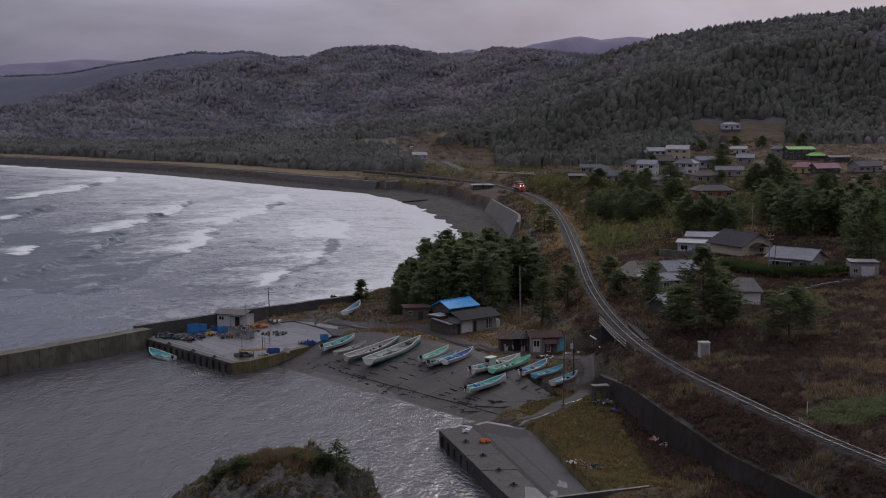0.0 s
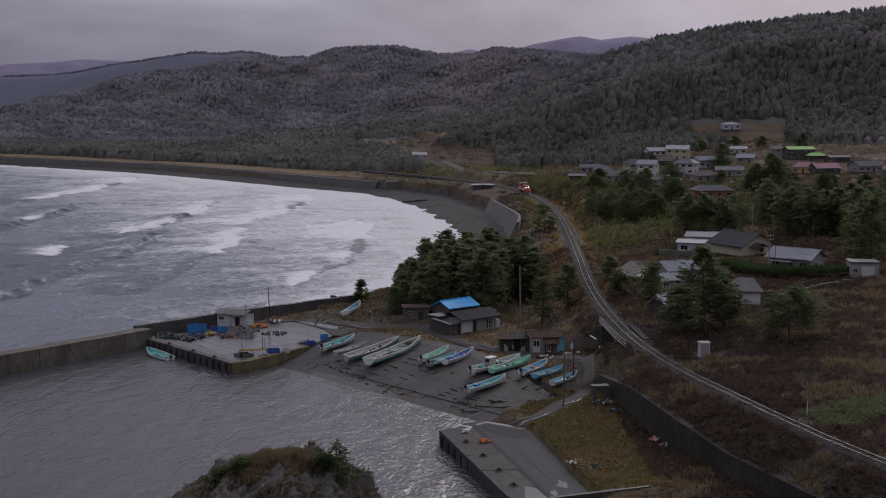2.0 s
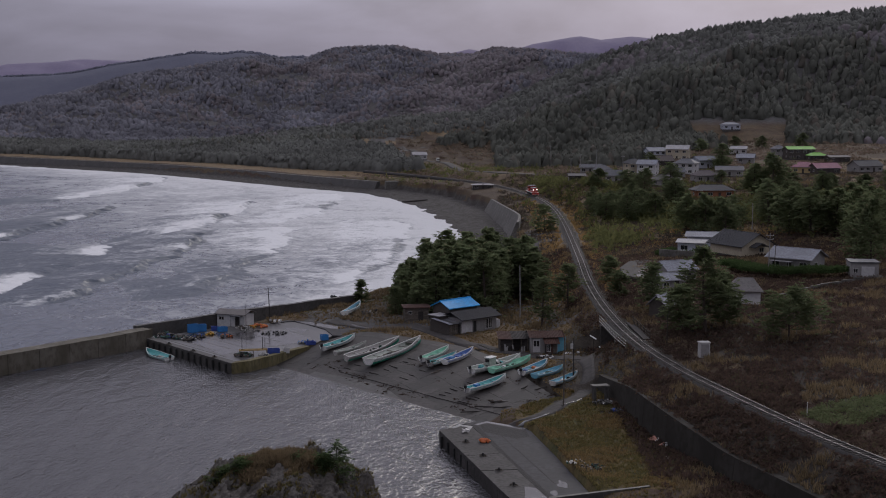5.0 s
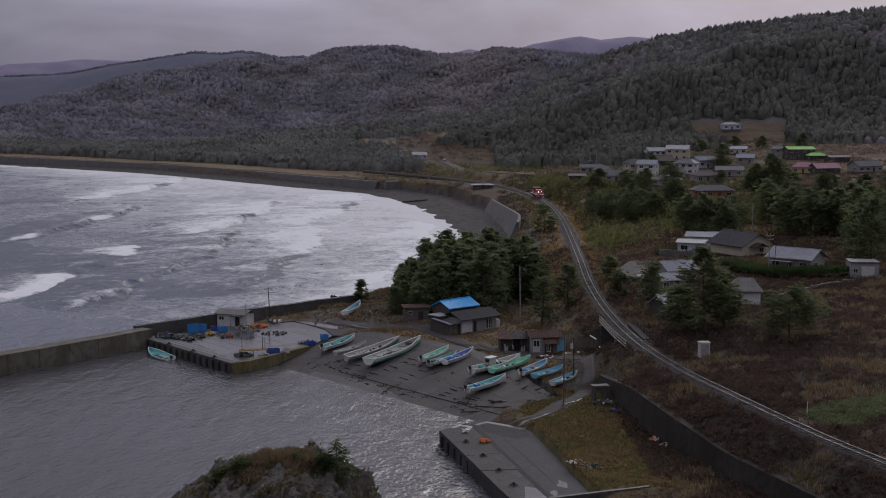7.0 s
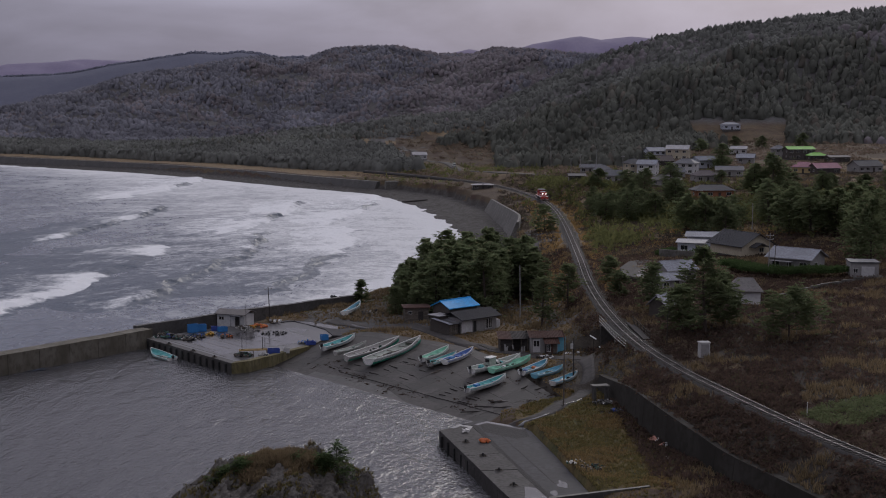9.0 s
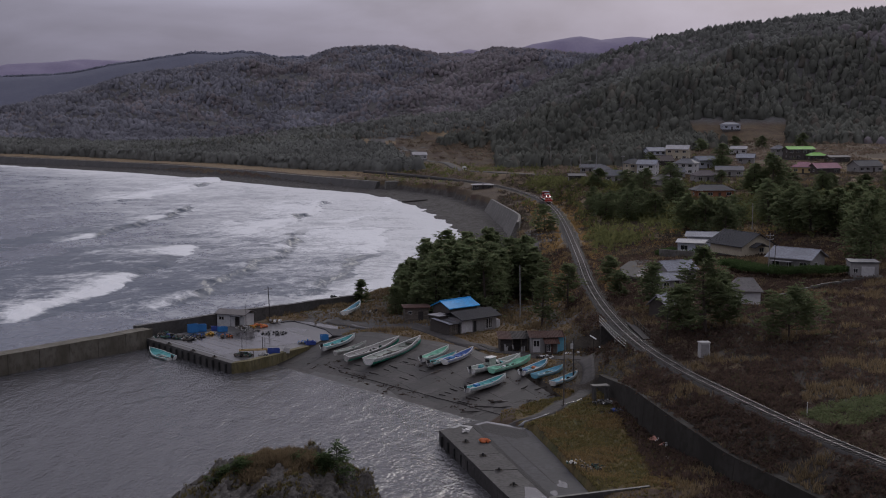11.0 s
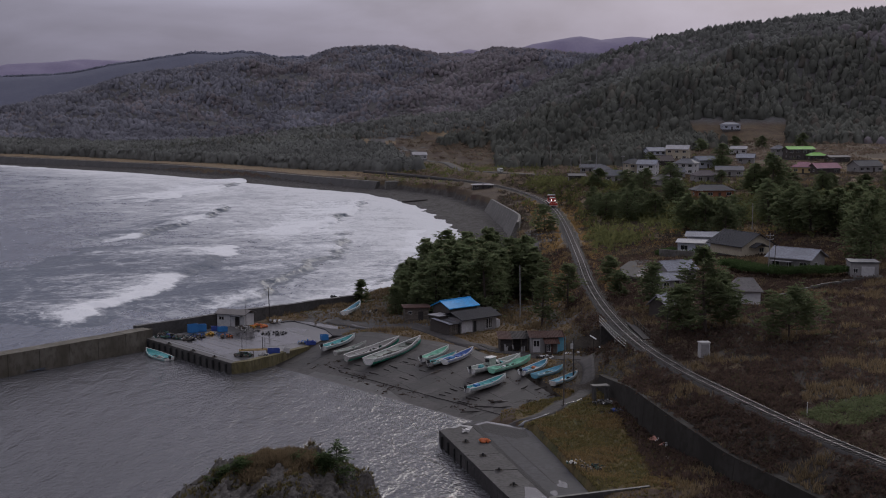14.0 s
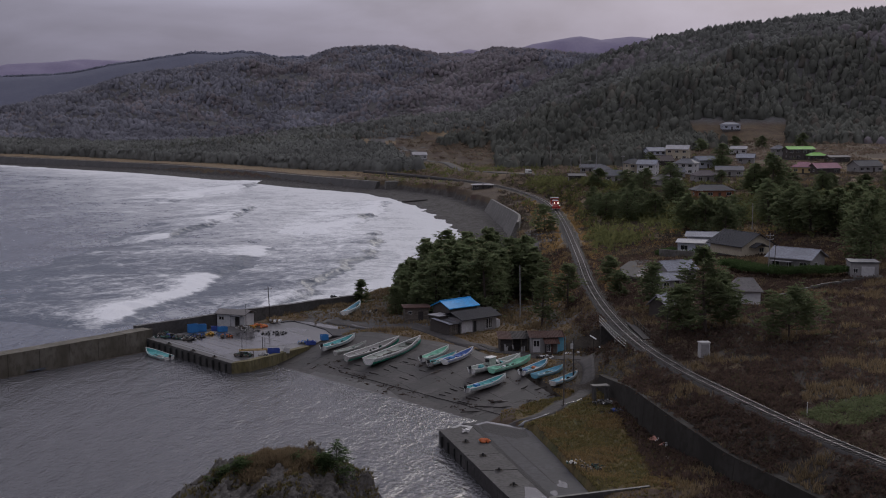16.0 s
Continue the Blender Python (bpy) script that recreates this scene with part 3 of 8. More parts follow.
def make_ground():
    az = np.r_[np.linspace(-180, -30, 26)[:-1], np.linspace(-30, -21, 10)[:-1], np.linspace(-21, 21, 280), np.linspace(21, 30, 10)[1:], np.linspace(30, 180, 26)[1:-1]]
    r = np.r_[np.r_[0.02, np.linspace(2, 90, 24)][:-1], np.linspace(90, 320, 190)[:-1], np.geomspace(320, 900, 150)[:-1], np.geomspace(900, 4700, 110)]
    a, rr = np.meshgrid(np.radians(az), r)
    x, y = rr * np.sin(a), rr * np.cos(a)
    z = height(x, y)
    n, k = len(r), len(az)
    idx = np.arange(n * k).reshape(n, k)
    nxt = np.roll(idx, -1, 1)
    f = np.stack([idx[:-1], nxt[:-1], nxt[1:], idx[1:]], 2).reshape(-1, 4)
    f = f[:, ::-1]
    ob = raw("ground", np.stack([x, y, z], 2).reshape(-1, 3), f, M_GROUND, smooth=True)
    x, y, z = x.ravel(), y.ravel(), z.ravel()
    dc = seg_dist(x, y, COAST)[0]
    dt, _, side = seg_dist(x, y, TRACK)
    hx, hy, rail_d = x, y, dt
    x, y = x + (6 + 0.05 * y) * wobble(x, y, 30.0, 5.0), y + (4 + 0.10 * y) * wobble(x, y, 38.0, 9.0)
    zones = {
        "sand": ((z < 2.1) & (hy > 330) & (dc < 40)).astype(float),
        "wood": sstep(22, 40, z) * (y > 500) + ((y > 640) & (x < -40) & (dc > 54)) * 0.75 + ((x > -22) & (x < 28) & (y > 236) & (y < 420)) * 0.8,
        # these two zones carry the painted haze of the far ranges
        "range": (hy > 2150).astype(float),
        "farthest_haze": (hy > 3450).astype(float),
        "green": 0.8 * ((hx > 10) & (hx < 27) & (hy > 136) & (hy < 184)) + 0.75 * np.exp(-(((x - 52) / 16) ** 2 + ((y - 465) / 60) ** 2)) + 0.55 * ((x > 40) & (y > 260) & (y < 420)) + 0.5 * ((x > -40) & (x < 20) & (y > 600) & (y < 800)),
        "field": 0.9 * ((hy > 640) & (hx < -25) & (dc > 25) & (dc < 54)) + 0.9 * ((y > 950) & (y < 1350) & (np.abs(x) < 160)) + 0.45 * ((y > 240) & (y < 262) & (x < -18)) + 0.55 * ((hx > -26) & (hx < 23) & (hy > 200) & (hy < 246)) + 0.8 * ((rail_d > 2.4) & (rail_d < 9) & (hy > 300) & (hy < 480)) + 0.5 * ((side < 0) & (rail_d > 7) & (hy > 238) & (hy < 620)) + 0.42 * ((x > 130) & (x < 330) & (y > 700) & (y < 900)),
        "earth": 1.0 * (rail_d < 2.1) + 0.75 * ((y < 235) & (dt > 9) & (side < 0) & (dt < 34)) + 0.62 * ((side > 0) & (y < 225) & (dt < 12)) + 0.8 * ((hx > 5) & (hx < 34) & (hy > 176) & (hy < 200)) + 0.6 * ((hx > 22) & (hx < 30) & (hy > 196) & (hy < 216)),
    }
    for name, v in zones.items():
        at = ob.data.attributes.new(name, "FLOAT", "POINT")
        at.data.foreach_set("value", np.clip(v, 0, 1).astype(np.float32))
    return tagged(ob, "rough coastal ground of dry grass, earth and dark sand", "ground", kind="structure")


GROUND = make_ground()


# ---------------------------------------------------------------- sea and harbour water
HARBOUR_PLAN = [(-139, 130), (-110, 165), (-74.5, 207), (-55.6, 230.5), (-30, 222), (-2, 200), (12, 168), (10, 128), (30, 20), (-60, -60), (-300, -60), (-300, 20)]


def make_sea():
    """The open sea: low swells, white near the shore, grey-blue farther out."""
    az, r = np.linspace(-40, 3, 230), np.r_[np.linspace(60, 230, 20)[:-1], np.geomspace(230, 1000, 290)[:-1], np.geomspace(1000, 4500, 24)]
    a, rr = np.meshgrid(np.radians(az), r)
    x, y = rr * np.sin(a), rr * np.cos(a)
    dc = seg_dist(x, y, COAST[:20])[0]
    swell = np.sin(dc / 9.0 + 1.2 * wobble(x, y, 60.0)) * 0.22 * sstep(4, 60, dc) + 0.12 * wobble(x, y, 14.0)
    z = swell - 0.12
    n, k = len(r), len(az)
    idx = np.arange(n * k).reshape(n, k)
    f = np.stack([idx[:-1, :-1], idx[:-1, 1:], idx[1:, 1:], idx[1:, :-1]], 2).reshape(-1, 4)[:, ::-1]
    cx, cy = x.ravel()[f].mean(1), y.ravel()[f].mean(1)
    f = f[~inside(cx, cy, HARBOUR_PLAN)]
    ob = raw("sea", np.stack([x, y, z], 2).reshape(-1, 3), f, M_SEA, smooth=True)
    far = seg_dist(x, y, COAST[:18])[0]
    foam = 0.30 * sstep(16, 2, dc) + 0.16 * sstep(60, 10, far)
    at = ob.data.attributes.new("foam", "FLOAT", "POINT")
    at.data.foreach_set("value", np.clip(foam, -0.5, 1).ravel().astype(np.float32))
    return tagged(ob, "rough grey-blue sea white with surf along the beach", "sea", kind="structure")


SEA = make_sea()
BREAKWATER = [(-140, 131), (-110, 165), (-74.5, 206.5), (-56, 230)]


def make_harbour_water():
    bm = bmesh.new()
    bm.faces.new([bm.verts.new((x, y, -0.02)) for x, y in HARBOUR_PLAN])
    return tagged(part("harbour_water", bm, M_HARBOUR), "dark rippled harbour water", "water", kind="structure")


HARBOUR = make_harbour_water()


# ---------------------------------------------------------------- quays, slip, walls
M_QUAY = mat("damp_quay_concrete", (0.042, 0.039, 0.038), (0.078, 0.073, 0.071), 0.3, 0.7, c3=(0.030, 0.027, 0.026), fine=7, bump=0.25, per=0.1, spec=0.15)
# pale base colour paints extra sky reflection into the water
M_WET = mat("sky_toned_water", (0.07, 0.07, 0.073), (0.15, 0.15, 0.153), 0.8, 0.10, c3=(0.07, 0.068, 0.066), fine=5, bump=0.05, spec=0.7)
M_FILM = mat("rain_film", (0.030, 0.028, 0.030), (0.060, 0.057, 0.060), 0.35, 0.16, c3=(0.030, 0.028, 0.030), fine=6, bump=0.04, spec=0.5)
STONE_KERB = mat("whitish_kerb", (0.22, 0.215, 0.21), (0.36, 0.35, 0.34), 1.0, 0.7)


def make_quays():
    """Breakwater in cast blocks, the fish yard with its quay, the slip and the second quay."""
    bw = thing("breakwater", -100, 180, 0, label="long weathered concrete breakwater stained by the sea", category="breakwater", kind="structure")
    bw.matrix_basis = Matrix.Identity(4)
    pts = smooth_line(BREAKWATER + [(-54.2, 232.4)], 6.0)
    pts = np.r_[pts, [(-54.6, 231.8)]]
    for (ax, ay), (bx, by) in zip(pts, pts[1:]):
        d = Vector((bx - ax, by - ay)).normalized()
        n = Vector((-d.y, d.x)) * 1.7
        g = d * 0.03
        dz = random.uniform(-0.05, 0.05)
        q = [(ax + g.x + n.x, ay + g.y + n.y), (ax + g.x - n.x * 0.8, ay + g.y - n.y * 0.8), (bx - g.x - n.x * 0.8, by - g.y - n.y * 0.8), (bx - g.x + n.x, by - g.y + n.y)]
        part("block", prism(q, -4, 3.35 + dz), M_STAIN, bw)
    sw = thing("sea_wall", 0, 0, 0, label="dark concrete sea wall behind the fish yard", category="sea wall", kind="structure")
    pts = smooth_line([(-57, 232), (-42.9, 247.5), (-32.9, 256.5), (-24, 265.5), (-15, 273)], 5.0)
    for (ax, ay), (bx, by) in zip(pts, pts[1:]):
        d = Vector((bx - ax, by - ay)).normalized()
        n = Vector((-d.y, d.x)) * 0.55
        g = d * 0.02
        q = [(ax + g.x + n.x, ay + g.y + n.y), (ax + g.x - n.x, ay + g.y - n.y), (bx - g.x - n.x, by - g.y - n.y), (bx - g.x + n.x, by - g.y + n.y)]
        part("block", prism(q, -4, 3.75 + random.uniform(-0.06, 0.06)), M_CONC_DARK, sw)
    yard = thing("fish_yard_quay", 0, 0, 0, label="wet concrete fish landing yard with a quay wall", category="quay", kind="structure")
    part("deck", prism([(-55.0, 231.5), (-52.7, 228.0), (-36.6, 209.4), (-33.4, 210.6), (-24.4, 222.5), (-19.5, 237.0), (-29.0, 250.0), (-41.5, 244.0)], -4, 1.6), M_CONC_WET, yard)
    part("quay_edge", prism([(-55.2, 230.8), (-35.2, 207.6), (-34.2, 208.6), (-54.4, 231.9)], -4, 1.82), M_CONC_DARK, yard, "dark concrete kerb of the quay")
    part("quay_return", prism([(-35.1, 207.5), (-32.4, 209.2), (-23.6, 222.3), (-24.6, 222.9), (-33.2, 210.2), (-34.6, 209.0)], -4, 1.86), M_MOSS, yard, "mossy quay end wall")
    d1, d2 = Vector((-0.653, 0.757)), Vector((0.757, 0.653))
    for k in range(5):
        c = Vector((-37.6, 212.6)) + d2 * (1.2 + k * 4.4)
        a, b = c + d1 * (0.6 + 0.4 * k), c + d1 * (24.0 - 2.2 * k)
        w = d2 * 0.12
        part("joint", prism([(a + w)[:], (b + w)[:], (b - w)[:], (a - w)[:]], 1.5, 1.604), M_CONC_DARK, yard)
    rng = random.Random(2)
    for x, y, r in ((-45, 228, 2.4), (-41, 225.5, 2.0), (-43.5, 233, 2.2), (-38.5, 231, 1.6), (-36.5, 223, 1.5), (-33, 227, 2.2), (-28.5, 231, 2.0), (-28, 240, 2.6), (-33.5, 219.5, 1.3), (-39, 219, 1.4)):
        ring = []
        for k in range(26):
            a = math.tau * k / 26
            rr = r * (0.75 + 0.35 * noise.noise(Vector((math.cos(a) * 1.3 + x, math.sin(a) * 1.3 + y, 0))) + 0.25 * noise.noise(Vector((math.cos(a) * 3 + x, math.sin(a) * 3, y))))
            q = d1 * (math.cos(a) * rr * 1.4) + d2 * (math.sin(a) * rr * 0.8)
            ring.append((x + q.x, y + q.y))
        part("puddle", prism(ring, 1.55, 1.606), M_PUDDLE, yard, "shallow rain puddle")
    film = [(-48.6, 231.7), (-44.0, 225.2), (-38.3, 216.4), (-35.2, 219.6), (-31.5, 222.5), (-27.6, 225.6), (-24.1, 230.0), (-27.4, 235.2), (-31.2, 239.3), (-36.8, 237.2), (-43.7, 236.3), (-46.8, 236.3)]
    part("water_film", prism([tuple(q) for q in smooth_line(film + film[:1], 0.9)[:-1]], 1.55, 1.612), M_FILM, yard, "wide thin film of rain water")
    for k in range(6):
        c = Vector((-40.2, 217.6)) + d2 * (1.5 + k * 2.6)
        a, b = c + d1 * 0.8, c + d1 * (14.5 - 1.2 * k)
        w = d2 * 0.07
        part("slab_edge", prism([(a + w)[:], (b + w)[:], (b - w)[:], (a - w)[:]], 1.5, 1.622), M_CONC, yard, "pale slab edge above the water")
    ap = thing("wet_apron", 0, 0, 0, label="wet dark asphalt behind the laid-up boats", category="apron", kind="structure")
    part("surface", prism([(-34.0, 246.0), (-31.3, 250.0), (-24.9, 248.5), (-17.2, 242.4), (-13.5, 236.5), (-15.1, 232.4), (-20.5, 233.5), (-22.6, 240.0), (-29.6, 249.6)], 0.2, 1.72), M_ASPHALT, ap)
    part("puddle", prism([(-30, 249.2), (-26.0, 247.6), (-20.6, 243.4), (-18.4, 240.4), (-21.4, 240.6), (-25.4, 244.4)], 1.0, 1.727), M_FILM, ap, "thin sheet of rain water")
    for i in range(14):
        t = (i + 0.5) / 14
        x, y = -54.6 + t * 19.0, 230.0 - t * 22.1
        b = box(-0.16, 0.16, -0.22, 0.1, -1.2, 1.5, bevel=0.05)
        ob = part("fender", b, M_BLACK, yard)
        ob.matrix_basis = pose(x, y, 0, 0, 0, -49)
    slip = thing("slipway", 0, 0, 0, label="dark concrete boat slip running down into the harbour", category="slipway", kind="structure")
    edge = [(-31, 211), (-27.4, 209.6), (-13, 196), (-7.2, 184.6), (-0.3, 177.6), (4.0, 173)]
    top = [(17.0, 181.5), (13.5, 191), (9.0, 205), (3, 216), (-6, 224), (-14, 230), (-22.5, 226)]
    # cast slabs between the water's edge and the landward rim, with open joints
    e, t = smooth_line(edge, 2.0), smooth_line(top, 2.0)
    n, k = 17, 9
    ei = np.stack([np.interp(np.linspace(0, 1, n), np.linspace(0, 1, len(e)), e[:, c]) for c in (0, 1)], 1)
    ti = np.stack([np.interp(np.linspace(0, 1, n), np.linspace(0, 1, len(t)), t[::-1][:, c]) for c in (0, 1)], 1)
    at = lambda i, j: ei[i] * (1 - j / (k - 1)) + ti[i] * (j / (k - 1))
    for i in range(n - 1):
        for j in range(k - 1):
            q = np.array([at(i, j), at(i + 1, j), at(i + 1, j + 1), at(i, j + 1)])
            q = q + (q.mean(0) - q) * 0.006
            lift = random.uniform(-0.012, 0.012)
            bm = bmesh.new()
            hi = [bm.verts.new((x, y, float(slip_z(x, y)) + lift)) for x, y in q]
            lo = [bm.verts.new((x, y, float(slip_z(x, y)) - 0.9)) for x, y in q]
            bm.faces.new(hi)
            for c in range(4):
                bm.faces.new((lo[c], lo[(c + 1) % 4], hi[(c + 1) % 4], hi[c]))
            part("slab", bm, M_CONC_DARK if j == 0 and i > 2 else M_SLIP, slip)
    for d0, s0, s1, w in ((3.6, -36, 4, 0.09),):
        bm = bmesh.new()
        pts = [(3.7 + 0.754 * d0 - 0.657 * -s, 177.4 + 0.657 * d0 + 0.754 * -s) for s in np.linspace(s0, s1, 14)]
        pts = [(x + 0.06 * math.sin(x), y) for x, y in pts if inside(np.array([x]), np.array([y]), SLIP)[0]]
        tube([(x, y, float(slip_z(x, y)) + 0.01) for x, y in pts], w, 4, bm)
        part("cross_beam", bm, M_DARKWOOD, slip, "dark worn timber set into the slip")
    rq = thing("south_quay", 0, 0, 0, label="concrete quay apron with a wet asphalt lane", category="quay", kind="structure")
    line = [(-0.5, 164.4), (7.4, 134.8), (17.6, 99.0)]
    back = [(3.6, 167.4), (12.0, 134), (19.5, 100)]
    for k in range(9):
        t0, t1 = k / 9 * 1.9, (k + 1) / 9 * 1.9
        at = lambda ln, t: Vector(ln[min(int(t), 1)]).lerp(Vector(ln[min(int(t), 1) + 1]), t - min(int(t), 1))
        q = [at(line, t0), at(back, t0), at(back, t1 - 0.004), at(line, t1 - 0.004)]
        part("wall_block", prism([p[:] for p in q], -4, 1.8 + 0.012 * (k % 3)), M_QUAY, rq, "damp grey concrete quay edge")
    part("apron", prism([(2.6, 168.2), (5.4, 170.2), (11.6, 164.6), (13.8, 153), (16.0, 139.5), (24, 99), (18.2, 99.5), (11.7, 134), (8.0, 150), (4.0, 166.8)], -4, 1.66), M_ASPHALT, rq, "wet patched asphalt")
    part("lane_joint", prism([(6.5, 166.5), (6.62, 166.5), (12.9, 141), (12.78, 140.9)], 1.5, 1.666), M_GRAVEL, rq)
    part("kerb_joint", prism([(3.8, 167.0), (4.5, 167.1), (8.5, 150.1), (12.4, 134.1), (17.8, 107), (17.2, 107), (11.8, 134), (7.8, 150)], 1.5, 1.815), M_GRAVEL, rq, "dark weedy joint behind the quay edge")
    part("gravel_patch", prism([(5.0, 167.6), (5.8, 168.4), (11.0, 164.6), (11.3, 161.8), (9.6, 160.6), (7.2, 162.4), (5.4, 164.2)], 1.5, 1.667), M_GRAVEL, rq, "dark washed-out gravel at the head of the lane")
    part("drain_water", prism([(4.2, 167.9), (6.0, 169.6), (9.0, 167.6), (11.4, 165.6), (11.2, 165.0), (8.6, 166.8), (6.0, 168.7), (4.5, 167.4)], 1.5, 1.672), M_WET, rq, "strip of standing water, sky reflection painted pale")
    part("end_kerb", prism([(1.0, 165.6), (2.2, 167.3), (4.0, 166.2), (3.4, 163.6), (2.9, 163.7), (3.3, 165.8), (2.3, 166.4), (1.5, 165.2)], 1.5, 1.84), STONE_KERB, rq, "whitish worn kerb")
    part("edge_puddle", prism([(9.2, 139.5), (10.4, 139.0), (11.6, 134.8), (12.6, 130), (10.6, 130), (9.0, 135)], 1.5, 1.832), M_FILM, rq, "wide puddle on the quay edge")
    rng = random.Random(5)
    for x, y, r in ((10.2, 141.5, 0.8), (9.6, 138.2, 1.0), (12.4, 137.5, 0.9), (13.6, 141.0, 1.2)):
        ring = []
        for k in range(22):
            a = math.tau * k / 22
            rr = r * (0.8 + 0.5 * noise.noise(Vector((math.cos(a) * 1.5 + x, math.sin(a) * 1.5 + y, 0))))
            ring.append((x + math.cos(a) * rr * 0.6, y + math.sin(a) * rr * 1.3))
        part("puddle", prism(ring, 1.5, 1.668), M_PUDDLE, rq, "shallow rain puddle")
    for i in range(15):
        t = (i + 0.4) / 15
        x, y = -0.4 + t * 12.2, 163.6 - t * 42
        ob = part("fender", box(-0.2, 0.12, -0.16, 0.16, -1.2, 1.45, bevel=0.05), M_BLACK, rq)
        ob.matrix_basis = pose(x - 0.05, y, 0, 0, 0, 15)
    lw = thing("low_wall", 0, 0, 0, label="low concrete wall across the end of the grass plot", category="wall", kind="structure")
    part("wall", prism([(11.5, 132.6), (23.0, 136.9), (22.9, 137.3), (11.4, 133.1)], 0.5, 2.66), M_CONC_DARK, lw)
    rw = thing("retaining_wall", 0, 0, 0, label="dark concrete retaining wall under the railway bank", category="wall", kind="structure")
    line = smooth_line([(a, b, c) for (a, b), c in zip(RETAINING, WALL_TOP)], 4.0)
    for (ax, ay, az), (bx, by, bz) in zip(line, line[1:]):
        d = Vector((bx - ax, by - ay)).normalized()
        n = Vector((-d.y, d.x))
        g = d * 0.02
        bm = bmesh.new()
        q = []
        for px, py, s, pz in ((ax, ay, 1, az), (bx, by, -1, bz)):
            for off, z in ((-0.85, 1.5), (-0.4, pz), (0.6, pz), (0.6, 1.5)):
                q.append(bm.verts.new((px + s * g.x + n.x * off, py + s * g.y + n.y * off, z)))
        for i in range(4):
            j = (i + 1) % 4
            bm.faces.new((q[i], q[j], q[j + 4], q[i + 4]))
        bm.faces.new(q[:4])
        bm.faces.new(q[4:][::-1])
        part("panel", bm, M_WALL, rw)
    beach = thing("beach_wall", 0, 0, 0, label="sloping grey concrete wall at the end of the beach", category="wall", kind="structure")
    line = smooth_line([(19.4, 507, 6.3), (21.0, 480, 6.9), (22.6, 455, 7.4), (24.2, 425, 8.2), (24.4, 405, 8.6), (22, 380, 8.2)], 8.0)
    for (ax, ay, az), (bx, by, bz) in zip(line, line[1:]):
        d = Vector((bx - ax, by - ay)).normalized()
        n = Vector((d.y, -d.x))
        g = d * 0.04
        bm = bmesh.new()
        q = []
        for px, py, s, pz in ((ax, ay, 1, az), (bx, by, -1, bz)):
            for off, z in ((3.6, 0.4), (0.3, pz), (-0.5, pz), (-0.5, 0.4)):
                q.append(bm.verts.new((px + s * g.x + n.x * off, py + s * g.y + n.y * off, z)))
        for i in range(4):
            j = (i + 1) % 4
            bm.faces.new((q[i], q[j], q[j + 4], q[i + 4]))
        bm.faces.new(q[:4])
        bm.faces.new(q[4:][::-1])
        part("panel", bm, M_CONC, beach)
    far = thing("far_sea_wall", 0, 0, 0, label="long low dark sea wall along the far beach", category="sea wall", kind="structure")
    line = smooth_line([(-420, 1000), (-304, 916), (-246, 869), (-176, 812), (-120, 750), (-74, 690), (-36, 644), (-27, 640)], 14.0)
    for (ax, ay), (bx, by) in zip(line, line[1:]):
        d = Vector((bx - ax, by - ay)).normalized()
        n = Vector((d.y, -d.x))
        g = d * 0.05
        bm = bmesh.new()
        q = []
        for px, py, s in ((ax, ay, 1), (bx, by, -1)):
            for off, z in ((3.0, 0.2), (0.8, 5.0), (-1.0, 5.0), (-1.0, 0.2)):
                q.append(bm.verts.new((px + s * g.x + n.x * off, py + s * g.y + n.y * off, z)))
        for i in range(4):
            j = (i + 1) % 4
            bm.faces.new((q[i], q[j], q[j + 4], q[i + 4]))
        bm.faces.new(q[:4])
        bm.faces.new(q[4:][::-1])
        part("panel", bm, M_CONC_DARK, far)


make_quays()


def ribbon(name, line, width, z, material, label, category, lift=0.0, follow=False):
    """A road or path laid over the ground."""
    p = smooth_line(line, 2.0)
    t = np.gradient(p, axis=0)
    t /= np.linalg.norm(t, axis=1)[:, None]
    n = np.stack([-t[:, 1], t[:, 0]], 1)
    w = np.asarray([width / 2 + 0.12 * math.sin(i * 0.9) for i in range(len(p))])[:, None]
    cols = [p + n * w * s for s in (-1.0, -0.5, 0.0, 0.5, 1.0)]
    vs = []
    for c in cols:
        h = np.maximum(height(c[:, 0], c[:, 1]) + lift, z if z is not None else -99)
        vs.append(np.c_[c, h])
    hi = np.max([v[:, 2] for v in vs], axis=0)
    for v in vs:
        v[:, 2] = hi if not follow else v[:, 2]
    k, m = len(cols), len(p)
    v = np.stack(vs, 1).reshape(-1, 3)
    skirt = v.copy()
    skirt[:, 2] -= 0.5
    f = []
    for i in range(m - 1):
        for j in range(k - 1):
            a = i * k + j
            f.append((a, a + 1, a + k + 1, a + k))
        a, b = i * k, i * k + k - 1
        f.append((a, a + k, a + k + m * k, a + m * k))
        f.append((b + k, b, b + m * k, b + k + m * k))
    return tagged(raw(name, np.r_[v, skirt], f, material, smooth=False), label, category, kind="structure")


ribbon("harbour_road", [(-22, 248), (-14, 240), (-6, 236.5), (3, 220), (10, 211.5), (17, 207), (22.5, 204), (27, 206), (31, 207.5)], 3.2, None, M_LANE, "worn wet lane behind the boats", "road", 0.1, True)
ribbon("shore_path", [(22.5, 203), (22.5, 193), (20.6, 183), (17.4, 177), (13.5, 170), (10, 167.2), (6.5, 168.6)], 2.0, None, M_LANE, "wet rutted track with puddles by the grass", "road", 0.1, True)
